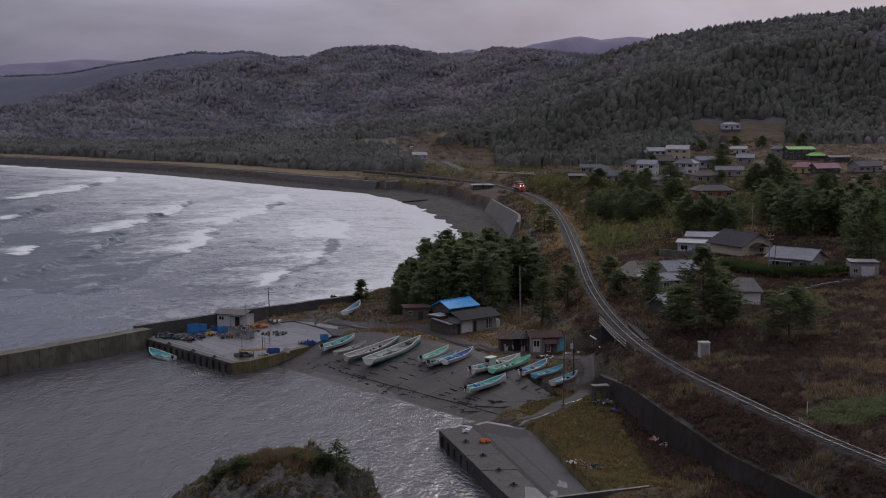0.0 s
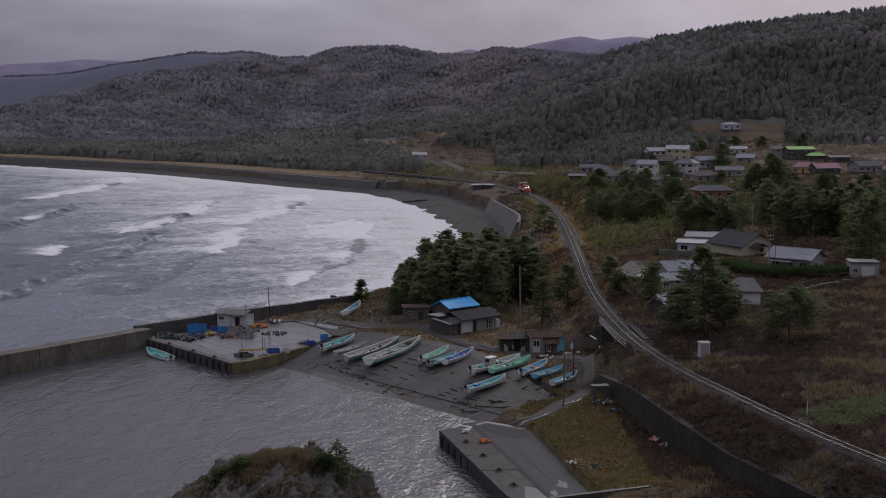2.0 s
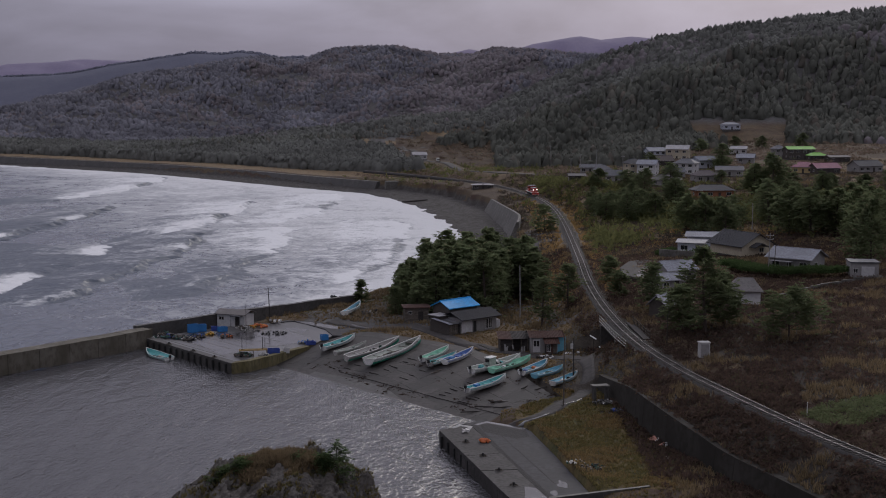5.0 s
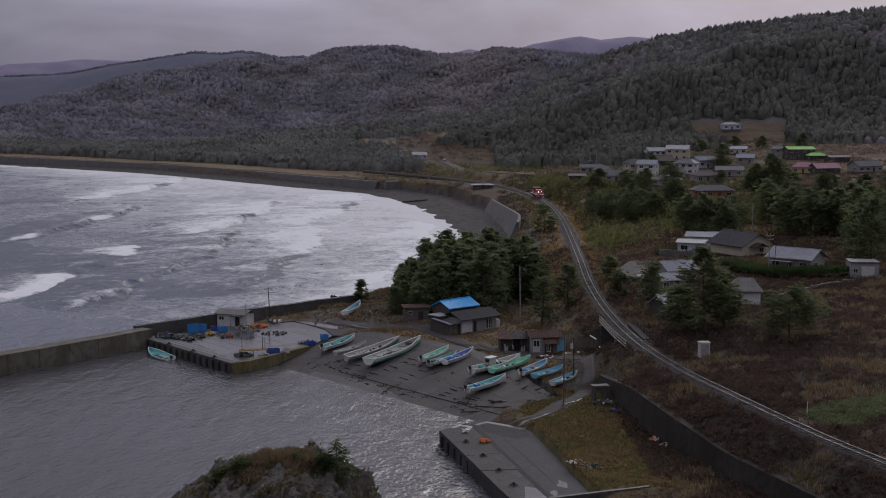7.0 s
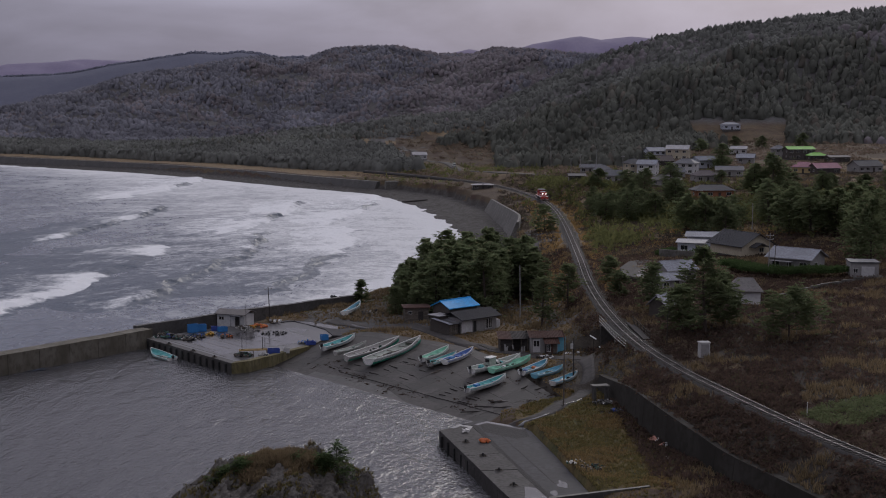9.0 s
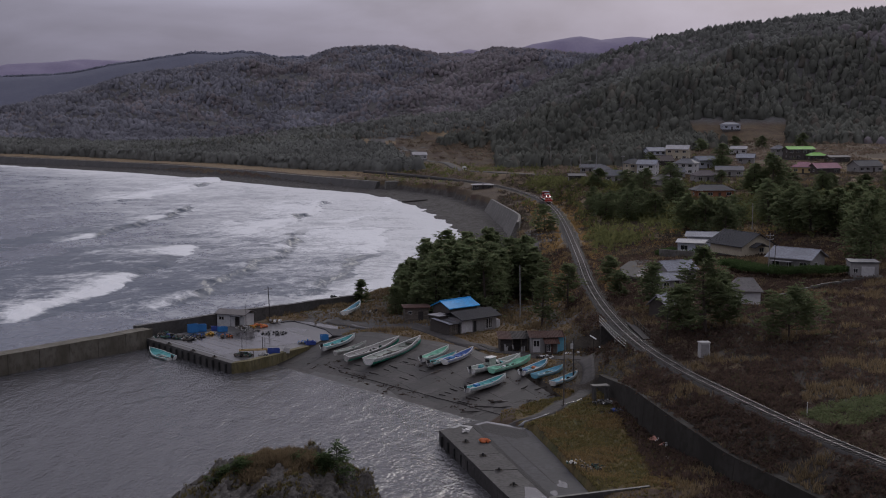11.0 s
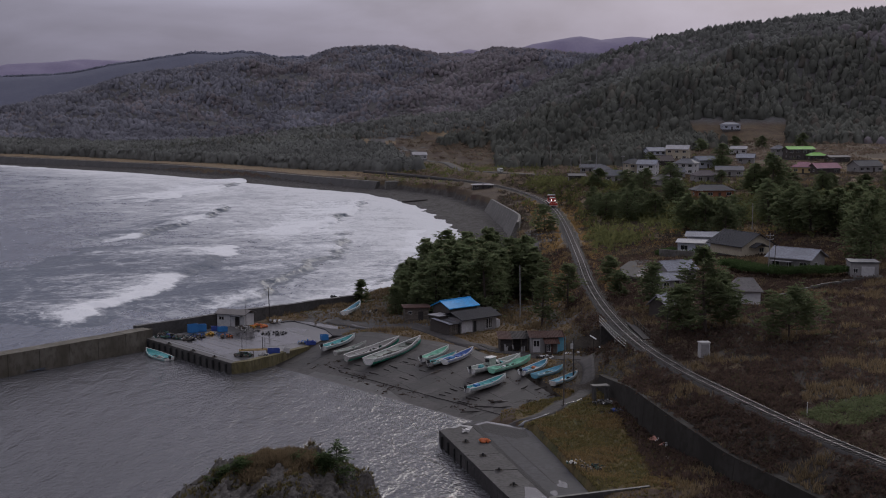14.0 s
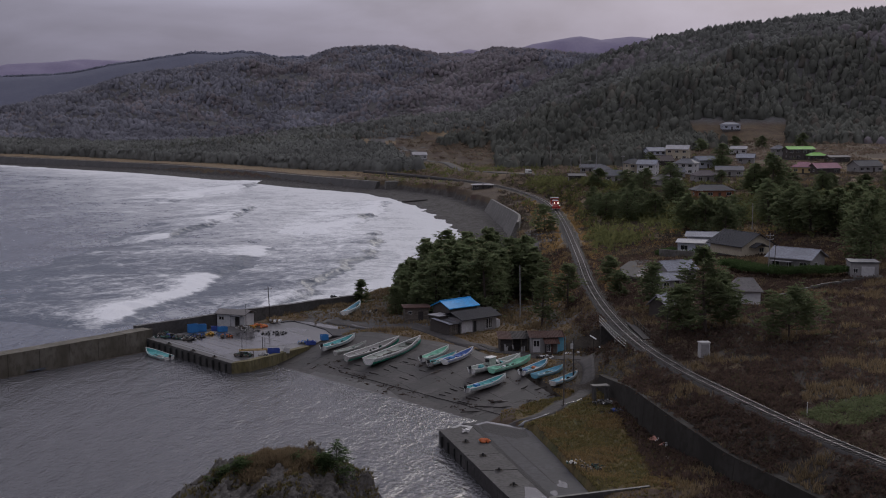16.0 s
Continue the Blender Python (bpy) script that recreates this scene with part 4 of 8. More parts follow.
for k, line in enumerate(([(9.0, 167.4), (11.2, 167.2), (13.6, 169.0), (15.6, 172.6)], [(16.6, 174.6), (18.6, 177.4), (20.4, 180.4)], [(-20, 245.6), (-14.5, 239.6), (-10, 237.6)], [(6, 216.4), (9.5, 211), (13, 208.4)])):
    ribbon("rut_water", line, 0.2 if k < 2 else 0.35, None, M_WET if k < 2 else M_PUDDLE, "strip of rain water lying in a wheel rut", "puddle", 0.13, True)
ribbon("far_road", [(a, b) for a, b, _ in FAR_LANE], 4.6, None, M_LANE, "pale lane across the plain", "road", 0.25, True)


# ---------------------------------------------------------------- railway
def make_track():
    bed = thing("railway", 0, 0, 0, label="single railway track on ballast curving round the bay", category="railway", kind="structure")
    p = TRACK_PTS
    t = np.gradient(p, axis=0)
    t /= np.linalg.norm(t, axis=1)[:, None]
    n = np.stack([-t[:, 1], t[:, 0]], 1)

    def sweep(profile, name, material):
        k, m = len(profile), len(p)
        v = np.stack([np.c_[p + n * o, np.full(m, z)] for o, z in profile], 1).reshape(-1, 3)
        f = [(i * k + j, i * k + (j + 1) % k, (i + 1) * k + (j + 1) % k, (i + 1) * k + j) for i in range(m - 1) for j in range(k)]
        return raw(name, v, f, material, bed)

    sweep([(-2.0, RAIL_Z - 1.3), (-1.2, RAIL_Z - 0.24), (1.2, RAIL_Z - 0.24), (2.0, RAIL_Z - 1.3)], "ballast", M_GRAVEL)
    for o in (-0.566, 0.566):
        sweep([(o - 0.034, RAIL_Z - 0.14), (o - 0.034, RAIL_Z + 0.02), (o + 0.034, RAIL_Z + 0.02), (o + 0.034, RAIL_Z - 0.14)], "rail", M_RAIL)
    return bed, p, t


RAILWAY, TRK, TRK_T = make_track()


def make_bridge():
    """Short plate-girder bridge over the lane, with hand rails and striped clearance bars."""
    b = thing("railway_bridge", 29.75, BRIDGE_Y, 0, 2.0, "short steel girder railway bridge over the lane with hand rails", "bridge", kind="structure")
    for s, y0, y1, m in ((-1, -15.5, 7.5, RAILING), (1, -8.0, 7.0, M_DARKWOOD)):
        lean = lambda y: s * 2.75 + (-0.00 if y > -6 else 0.045 * (-6 - y))
        part("girder", box(s * 1.75 - 0.12, s * 1.75 + 0.12, -9.0, 6.5, RAIL_Z - 1.5, RAIL_Z - 0.3, bevel=0.03), M_DARKWOOD, b, "dark rusty steel girder")
        for z in (0.25, 0.75):
            part("hand_rail", tube([(lean(y), y, RAIL_Z + z - 0.1) for y in np.linspace(y0, y1, 9)], 0.055, 5), m, b)
        part("kick_plate", tube([(lean(y), y, RAIL_Z - 0.32) for y in np.linspace(y0, y1, 9)], 0.07, 4), m, b)
        for k in range(13):
            y = y0 + k * (y1 - y0) / 12
            part("post", tube([(lean(y), y, RAIL_Z - 0.6), (lean(y), y, RAIL_Z + 0.68)], 0.05, 5), m, b)
        part("walkway", box(s * 2.3 - 0.5, s * 2.3 + 0.5, -9, 7, RAIL_Z - 0.46, RAIL_Z - 0.36), M_DARKWOOD, b)
    for y in (-9.2, 5.2):
        part("abutment", box(-3.0, 2.9, y - 0.8, y + 0.8, 2.6, RAIL_Z - 0.5, bevel=0.05), M_CONC_DARK, b)
    for (ax, ay), (bx, by) in (((-4.95, 3.3), (-4.45, 0.2)), ((-4.95, -6.6), (-3.95, -8.9))):
        part("clearance_bar", tube([(ax, ay, 6.0), (bx, by, 6.0)], 0.12, 6), paint("white_bar_paint", (0.66, 0.66, 0.64), 0.3), b, "white clearance bar")
        part("bar_post", tube([((ax + bx) / 2 + 0.1, (ay + by) / 2, 2.0), ((ax + bx) / 2 + 0.1, (ay + by) / 2, 6.0)], 0.07, 6), M_DARKWOOD, b)


RAILING = paint("pale_railing_paint", (0.20, 0.20, 0.195), 0.4)
make_bridge()

M_RED = paint("locomotive_red", (0.50, 0.050, 0.035), 0.4, 0.45)
M_WHITE = paint("white_paint", (0.62, 0.62, 0.60), 0.35, 0.5)
M_ROOFGREY = paint("locomotive_grey_roof", (0.23, 0.23, 0.24), 0.4, 0.6)


def glow(name, c, power):
    m = bpy.data.materials.new(name)
    m.use_nodes = True
    b = m.node_tree.nodes["Principled BSDF"]
    b.inputs["Base Color"].default_value = (*c, 1)
    b.inputs["Emission Color"].default_value = (*c, 1)
    b.inputs["Emission Strength"].default_value = power
    return m


M_HEADLIGHT = glow("headlight_glow", (1.0, 0.93, 0.82), 6.0)


def make_locomotive():
    """Diesel shunter: long hood, cab, short hood, two bogies; its front end is +y."""
    e = thing("diesel_locomotive", 0, 0, 0, label="red diesel locomotive with white band and lit headlights", category="locomotive")
    part("underframe", box(-1.42, 1.42, -6.6, 6.6, 0.95, 1.32, bevel=0.04), M_BLACK, e)
    part("walkway_skirt", box(-1.45, 1.45, -6.5, 6.5, 1.32, 1.5, bevel=0.02), M_WHITE, e, "white walkway edge band")
    for name, y0, y1, top in (("long_hood", 0.2, 6.0, 3.15), ("short_hood", -6.0, -2.4, 3.0)):
        h = part(name, box(-1.02, 1.02, y0, y1, 1.5, top, bevel=0.14), M_RED, e)
        part("hood_band", box(-1.035, 1.035, y0 - 0.012, y1 + 0.012, 2.0, 2.22, bevel=0.02), M_WHITE, h, "white band")
        part("hood_roof", box(-0.92, 0.92, y0 + 0.2, y1 - 0.2, top - 0.02, top + 0.1, bevel=0.05), M_ROOFGREY, h)
        for s in (-1, 1):
            for k in range(4):
                y = y0 + (k + 0.7) * (y1 - y0) / 4.4
                part("side_grille", box(s * 1.03 - 0.02, s * 1.03 + 0.02, y - 0.4, y + 0.4, 2.35, 2.85), M_BLACK, h)
    cab = part("cab", box(-1.36, 1.36, -2.4, 0.2, 1.5, 3.72, bevel=0.1), M_RED, e)
    part("cab_roof", box(-1.42, 1.42, -2.6, 0.4, 3.68, 3.92, bevel=0.1), M_ROOFGREY, cab)
    for y in (-2.42, 0.22):
        for x in (-0.85, 0.85):
            part("cab_window", box(x - 0.38, x + 0.38, y - 0.03, y + 0.03, 3.0, 3.5, bevel=0.02), M_GLASS, cab)
    for s in (-1, 1):
        part("cab_side_window", box(s * 1.37 - 0.03, s * 1.37 + 0.03, -1.9, -0.3, 2.85, 3.45, bevel=0.02), M_GLASS, cab)
        part("cab_band", box(s * 1.365 - 0.02, s * 1.365 + 0.02, -2.35, 0.15, 2.0, 2.22), M_WHITE, cab)
    for end in (-1, 1):
        part("buffer_beam", box(-1.4, 1.4, end * 6.75 - 0.12, end * 6.75 + 0.12, 0.55, 1.5, bevel=0.04), M_RED, e, "red end beam")
        part("coupler", box(-0.14, 0.14, end * 6.9 - 0.2, end * 6.9 + 0.2, 0.75, 1.05, bevel=0.04), M_BLACK, e)
        part("end_stripe", box(-1.41, 1.41, end * 6.75 - 0.13, end * 6.75 + 0.13, 0.62, 0.72), M_WHITE, e)
        for s in (-1, 1):
            y = 6.02 if end > 0 else -6.02
            rim = part("lamp_housing", tube([(s * 0.62, y - 0.1 * end, 2.55), (s * 0.62, y + 0.1 * end, 2.55)], 0.24, 12), M_ROOFGREY, e)
            lens = tube([(s * 0.62, y + 0.1 * end, 2.55), (s * 0.62, y + 0.14 * end, 2.55)], 0.15, 12)
            part("headlight", lens, M_HEADLIGHT if end > 0 else M_GLASS, rim, "lit white headlight" if end > 0 else "unlit headlight")
            bm = tube([(s * 1.35, 6.6 * end, 1.5), (s * 1.35, 6.6 * end, 2.5), (s * 0.4, 6.6 * end, 2.5)], 0.03, 5)
            part("hand_rail", bm, M_WHITE, e)
            part("step", box(s * 1.2 - 0.18, s * 1.2 + 0.18, end * 6.45 - 0.2, end * 6.45 + 0.2, 0.35, 0.42), M_WHITE, e)
    part("exhaust_stack", tube([(0, 1.2, 3.1), (0, 1.2, 3.5)], 0.22, 10), M_BLACK, e)
    part("fuel_tank", box(-1.2, 1.2, -1.6, 1.2, 0.4, 0.98, bevel=0.08), M_BLACK, e)
    for y0, axles in ((-4.4, 2), (4.0, 3)):
        bg = part("bogie", box(-1.1, 1.1, y0 - 1.9, y0 + 1.9, 0.45, 0.9, bevel=0.06), M_BLACK, e)
        for k in range(axles):
            y = y0 + (k - (axles - 1) / 2) * 1.5
            for s in (-1, 1):
                part("wheel", tube([(s * 0.52, y, 0.43), (s * 0.65, y, 0.43)], 0.43, 16), M_RAIL, bg)
    return e


LOCO = make_locomotive()


def make_van():
    e = thing("white_van", 0, 0, 0, label="small white box van on the far lane", category="van")
    body = part("body", box(-0.8, 0.8, -1.7, 1.0, 0.45, 2.15, bevel=0.1), M_WHITE, e)
    part("cab", box(-0.78, 0.78, 0.9, 1.75, 0.45, 1.75, bevel=0.16), M_WHITE, e)
    part("windscreen", box(-0.7, 0.7, 1.68, 1.76, 1.05, 1.6, bevel=0.02), M_GLASS, e)
    for s in (-1, 1):
        part("side_window", box(s * 0.78 - 0.02, s * 0.78 + 0.02, 1.0, 1.6, 1.05, 1.55), M_GLASS, e)
        part("tail_lamp", box(s * 0.65 - 0.08, s * 0.65 + 0.08, -1.72, -1.68, 0.7, 0.9), M_RED, body)
        for y in (-1.1, 1.15):
            w = part("wheel", tube([(s * 0.62, y, 0.28), (s * 0.8, y, 0.28)], 0.28, 14), M_BLACK, e)
            part("rim", tube([(s * 0.8, y, 0.28), (s * 0.815, y, 0.28)], 0.16, 10), M_STEEL, w)
    return e


VAN = make_van()


# ---------------------------------------------------------------- boats
BOAT_WHITE = paint("boat_white", (0.70, 0.69, 0.66), 0.45, 0.6, 2.2)
BOAT_GREY = paint("boat_weathered_grey", (0.46, 0.44, 0.41), 0.55, 0.6, 2.2)
BOAT_TEAL = paint("boat_teal", (0.13, 0.42, 0.42), 0.45, 0.6, 2.2)
BOAT_BLUE = paint("boat_sky_blue", (0.14, 0.36, 0.47), 0.45, 0.6, 2.2)
BOAT_DEEP = paint("boat_deep_blue", (0.12, 0.20, 0.46), 0.45, 0.6, 2.2)
BOAT_GREEN = paint("boat_mint_green", (0.26, 0.58, 0.42), 0.45, 0.6, 2.2)
BOAT_SAGE = paint("boat_sage", (0.38, 0.41, 0.36), 0.5, 0.6, 2.2)
BOAT_BOTTOM = paint("boat_green_bottom", (0.04, 0.33, 0.22), 0.4, 0.55, 1.3)
CRATE_BLUE = paint("crate_blue_plastic", (0.03, 0.17, 0.42), 0.35, 0.5, 2.0)
CRATE_DEEP = paint("crate_dark_blue", (0.03, 0.06, 0.26), 0.35, 0.5, 2.0)
NET_ORANGE = paint("orange_plastic", (0.50, 0.13, 0.04), 0.35, 0.55, 2.0)
NET_YELLOW = paint("yellow_plastic", (0.48, 0.27, 0.04), 0.4, 0.55, 2.0)
TIMBER_YELLOW = paint("yellow_timber", (0.36, 0.24, 0.09), 0.4, 0.8, 2.0)


ROPE_GREEN = paint("dark_green_net", (0.04, 0.085, 0.07), 0.4, 0.95, 3.0)


def make_boat(x, y, z, dx, dy, rise, L, beam, outer, inner, label, gear="", bottom=None, roll=0.0):
    """An open fishing boat: lofted shell with flared bow and transom, planked floor, rim, thwarts, gear."""
    e = thing("fishing_boat", 0, 0, 0, label=label, category="boat", group="boats drawn up on the slip" if gear != "moored" else "")
    turn = math.degrees(math.atan2(dy, dx)) - 95
    e.matrix_basis = pose(x + 0.35, y - 2.6, z - 0.02 * rise, 0, 0, turn) @ pose(0, 0, 0, rise * 0.55, roll, 0)
    trim = inner if inner is not outer else BOAT_GREY
    n = 15
    dep = 0.092 * L if L < 9 else 0.074 * L
    beam = beam * 1.12

    def station(i):
        t = i / (n - 1)
        half = beam / 2 * (0.80 + 0.20 * math.sin(min(t / 0.45, 1) * math.pi / 2)) * (1 if t < 0.5 else max(0.02, 1 - ((t - 0.5) / 0.5) ** 2.3))
        sheer = dep * (1 + 0.10 * (1 - t) ** 2 + 0.95 * max(0, t - 0.35) ** 2.2 / 0.4)
        keel = dep * 0.75 * max(0, (t - 0.72) / 0.28) ** 2.2
        yy = L * (t - 0.5) + (0.05 * L * max(0, t - 0.8) / 0.2)
        return t, half, sheer, keel, yy

    def shell(off, floor, cut=0.0, to=9.0):
        bm = bmesh.new()
        rows = []
        for i in range(n):
            t, h, s, k, yy = station(i)
            h2 = max(0.012, h - off)
            kz = max(k + floor, 0)
            chine = kz + (s - kz) * 0.28
            prof = [(-h2, s), (-h2 * 0.93, (s + chine) / 2), (-h2 * 0.78, chine), (-h2 * 0.45, kz + 0.02), (0, kz), (h2 * 0.45, kz + 0.02), (h2 * 0.78, chine), (h2 * 0.93, (s + chine) / 2), (h2, s)]
            rows.append([bm.verts.new((px, yy + (off if i == 0 else 0), pz)) for px, pz in prof])
        for a, b in zip(rows, rows[1:]):
            for j in range(8):
                bm.faces.new((a[j], a[j + 1], b[j + 1], b[j]))
        bm.faces.new(rows[0])
        return bm, rows

    bm, rows = shell(0, 0)
    hull = part("hull", bm, outer, e)
    bm, rows = shell(0.07, dep * 0.42)
    part("interior", bm, inner, e, "painted inside of the hull")
    bm = bmesh.new()
    for s in (-1, 1):
        path, rad = [], []
        for i in range(n):
            t, h, sh, k, yy = station(i)
            path.append((s * (h - 0.03), yy, sh + 0.015))
        tube(path, 0.055 * (L / 8) ** 0.5, 5, bm)
    t, h, sh, k, yy = station(0)
    tube([(-h, yy + 0.03, sh), (h, yy + 0.03, sh)], 0.055, 5, bm)
    part("gunwale", bm, outer if bottom is None else BOAT_WHITE, e)
    if bottom:
        bm = bmesh.new()
        rr = []
        for i in range(n):
            t, h, sh, k, yy = station(i)
            ch = k + (sh - k) * 0.52
            rr.append([bm.verts.new((px, yy - 0.01 * (i == 0), pz)) for px, pz in ((-h * 0.90 - 0.03, ch), (-h * 0.80 - 0.02, k + (sh - k) * 0.26), (-h * 0.46, k - 0.01), (0, k - 0.03), (h * 0.46, k - 0.01), (h * 0.80 + 0.02, k + (sh - k) * 0.26), (h * 0.90 + 0.03, ch))])
        for a, b in zip(rr, rr[1:]):
            for j in range(6):
                bm.faces.new((a[j], a[j + 1], b[j + 1], b[j]))
        part("bottom_paint", bm, bottom, hull, "green antifouling below the waterline")
    bm = bmesh.new()
    for s in (-1, 1):
        tube([(s * (station(i)[1] * 0.985 + 0.015), station(i)[4], station(i)[2] * 0.80 + station(i)[3] * 0.2) for i in range(n)], 0.04, 4, bm)
    part("rub_rail", bm, trim, hull, "worn rubbing strake")
    rng = random.Random(int(L * 100 + x * 10))
    for k in range(5):
        w = beam * 0.13
        part("floorboard", box(-beam * 0.33 + k * beam * 0.135, -beam * 0.33 + k * beam * 0.135 + w * 0.9, -L * 0.4, L * 0.22, dep * 0.44, dep * 0.47), M_WOOD, e)
    for k in range(rng.randint(2, 5)):
        yy, xx = rng.uniform(-0.36, 0.24) * L, rng.uniform(-0.18, 0.18) * beam
        w, d, h = rng.uniform(0.15, 0.32), rng.uniform(0.2, 0.5), rng.uniform(0.12, 0.4)
        part("gear", box(xx - w, xx + w, yy - d, yy + d, dep * 0.45, dep * 0.45 + h, bevel=0.06), rng.choice((M_BLACK, BOAT_GREY, ROPE_GREEN, M_DARKWOOD, BOAT_WHITE, CRATE_DEEP)), e)
    for t in (0.25, 0.5, 0.72):
        i = int(t * (n - 1))
        _, h, sh, k, yy = station(i)
        part("thwart", box(-h * 0.9, h * 0.9, yy - 0.12, yy + 0.12, sh * 0.72, sh * 0.72 + 0.06, bevel=0.015), inner if gear != "ribs" else M_WOOD, e)
    part("keel_block", box(-0.3, 0.3, -L * 0.2, -L * 0.2 + 0.2, -0.12, 0.05), M_WOOD, e)
    _, h, sh, k, yy = station(0)
    if "engine" in gear or gear == "moored":
        eng = part("outboard_engine", box(-0.2, 0.2, yy - 0.5, yy - 0.05, sh - 0.05, sh + 0.5, bevel=0.09), M_BLACK, e)
        part("engine_leg", box(-0.07, 0.07, yy - 0.36, yy - 0.16, 0.0, sh), M_ROOFGREY, eng)
    if "ribs" in gear:
        for i in range(2, n - 1):
            _, h2, s2, k2, y2 = station(i)
            for s in (-1, 1):
                part("frame_rib", box(s * (h2 - 0.12) - 0.05, s * (h2 - 0.12) + 0.05, y2 - 0.05, y2 + 0.05, s2 * 0.45, s2 - 0.02), BOAT_SAGE, e)
        part("foredeck", box(-beam * 0.26, beam * 0.26, L * 0.31, L * 0.42, dep * 1.28, dep * 1.34), M_DARKWOOD, e)
        part("hatch", box(-beam * 0.25, beam * 0.25, -L * 0.15, L * 0.02, dep * 0.5, dep * 0.62, bevel=0.02), M_WOOD, e)
    if "box" in gear:
        part("fish_box", box(-0.45, 0.3, -L * 0.28, -L * 0.28 + 0.8, dep * 0.5, dep * 0.5 + 0.55, bevel=0.04), CRATE_BLUE, e, "blue plastic fish box")
    if "orange" in gear:
        part("float", box(-0.4, 0.3, -L * 0.05, L * 0.05, dep * 0.5, dep * 0.5 + 0.4, bevel=0.12), NET_ORANGE, e, "orange floats")
    if "cabin" in gear:
        cb = part("wheelhouse", box(-0.55, 0.55, -L * 0.16, -L * 0.02, dep * 0.5, dep * 0.5 + 1.55, bevel=0.05), BOAT_SAGE, e, "small sage wheelhouse")
        part("cabin_window", box(-0.45, 0.45, -L * 0.165, -L * 0.15, dep * 0.5 + 0.85, dep * 0.5 + 1.35), M_GLASS, cb)
        part("cabin_roof", box(-0.65, 0.65, -L * 0.17, -L * 0.01, dep * 0.5 + 1.53, dep * 0.5 + 1.6), BOAT_WHITE, cb)
        for k in range(9):
            a = random.uniform(-0.4, 0.34) * L
            part("gear_heap", box(-0.5, 0.5, a - 0.3, a + 0.3, dep * 0.5, dep * 0.5 + random.uniform(0.3, 0.8), bevel=0.12), random.choice((BOAT_GREY, BOAT_WHITE, M_BLACK, BOAT_TEAL)), e)
    if "net" in gear:
        part("net_heap", box(-beam * 0.3, beam * 0.3, -L * 0.3, -L * 0.05, dep * 0.45, dep * 0.8, bevel=0.12), BOAT_GREY, e, "heap of grey net")
    return e


make_boat(-18.9, 224.8, 2.1, 5, 7, 8, 7.6, 1.9, BOAT_WHITE, BOAT_TEAL, "white open boat with a turquoise inside and engine", "engine")
make_boat(-16.3, 218.2, 2.35, 5, 5.5, 8, 6.6, 1.35, BOAT_GREY, BOAT_SAGE, "narrow weathered grey-green skiff")
make_boat(-12.7, 218.0, 2.1, 8.2, 11.4, 8, 12.2, 1.5, BOAT_GREY, BOAT_GREY, "long narrow weathered grey boat", "", BOAT_BOTTOM, 14)
make_boat(-8.7, 215.4, 2.15, 8.6, 13.9, 7, 13.6, 2.7, BOAT_WHITE, BOAT_SAGE, "large white wooden boat with a green bottom and ribs", "ribs", BOAT_BOTTOM)
make_boat(-1.7, 211.6, 2.65, 4.3, 7.2, 6, 7.2, 1.7, BOAT_WHITE, BOAT_GREEN, "white open boat with a pale green inside", "engine")
make_boat(-0.4, 208.2, 2.55, 4.3, 6.1, 6, 6.6, 1.7, BOAT_GREY, BOAT_TEAL, "small grey boat with a teal inside and nets", "engine net")
make_boat(2.2, 209.2, 2.7, 4.7, 7.7, 5, 7.8, 1.7, BOAT_WHITE, BOAT_DEEP, "white open boat with a deep blue inside", "box net")
make_boat(8.0, 202.6, 2.75, 7.5, 7.6, 5, 10.2, 2.2, BOAT_WHITE, BOAT_SAGE, "white working boat with a small wheelhouse and gear", "cabin engine")
make_boat(10.4, 202.2, 2.75, 6.3, 8, 3, 9.2, 1.9, BOAT_GREEN, BOAT_GREEN, "mint green open boat", "")
make_boat(6.2, 192.8, 1.85, 5.6, 5.5, 8, 7.6, 1.7, BOAT_WHITE, BOAT_TEAL, "white boat with a teal inside, crate and engine", "engine box")
make_boat(14.0, 199.2, 2.95, 4.4, 7.3, 3, 7.2, 1.8, BOAT_WHITE, BOAT_BLUE, "white boat with a light blue inside and orange floats", "engine orange")
make_boat(15.9, 195.9, 2.95, 4.4, 5, 2, 6.3, 1.7, BOAT_BLUE, BOAT_BLUE, "faded sky-blue open boat", "")
make_boat(18.0, 191.0, 2.95, 4.2, 6.5, 1, 6.6, 1.5, BOAT_GREY, BOAT_BLUE, "narrow grey boat with a blue inside on the grass", "")
make_boat(-18.6, 257.5, 2.75, 1.4, 6, 4, 8.5, 2.0, BOAT_WHITE, BOAT_BLUE, "white boat with a blue inside laid up on the grass", "", None, -12)
MOORED = make_boat(-50.5, 224.4, -0.22, -0.72, 0.69, 2, 7.6, 2.3, BOAT_WHITE, BOAT_TEAL, "white motor boat with a turquoise inside moored at the quay", "moored", None, -5)


# ---------------------------------------------------------------- houses
def sheet(name, c, rough=0.68, metal=0.1):
    c = tuple(0.8 * v for v in c)
    return mat(name, tuple(v * 0.72 for v in c), c, 0.35, rough, metal, c3=tuple(v * 0.55 for v in c), fine=7, bump=0.12, stretch=(1, 1, 1))


R_DARK, R_PALE, R_WHITE = sheet("roof_dark", (0.048, 0.048, 0.055)), sheet("roof_pale_metal", (0.30, 0.31, 0.35)), sheet("roof_near_white", (0.42, 0.41, 0.42))
R_BROWN, R_GREY, R_BLUE = sheet("roof_brown", (0.075, 0.055, 0.052)), sheet("roof_grey", (0.135, 0.135, 0.15)), sheet("roof_blue_grey", (0.14, 0.16, 0.21))
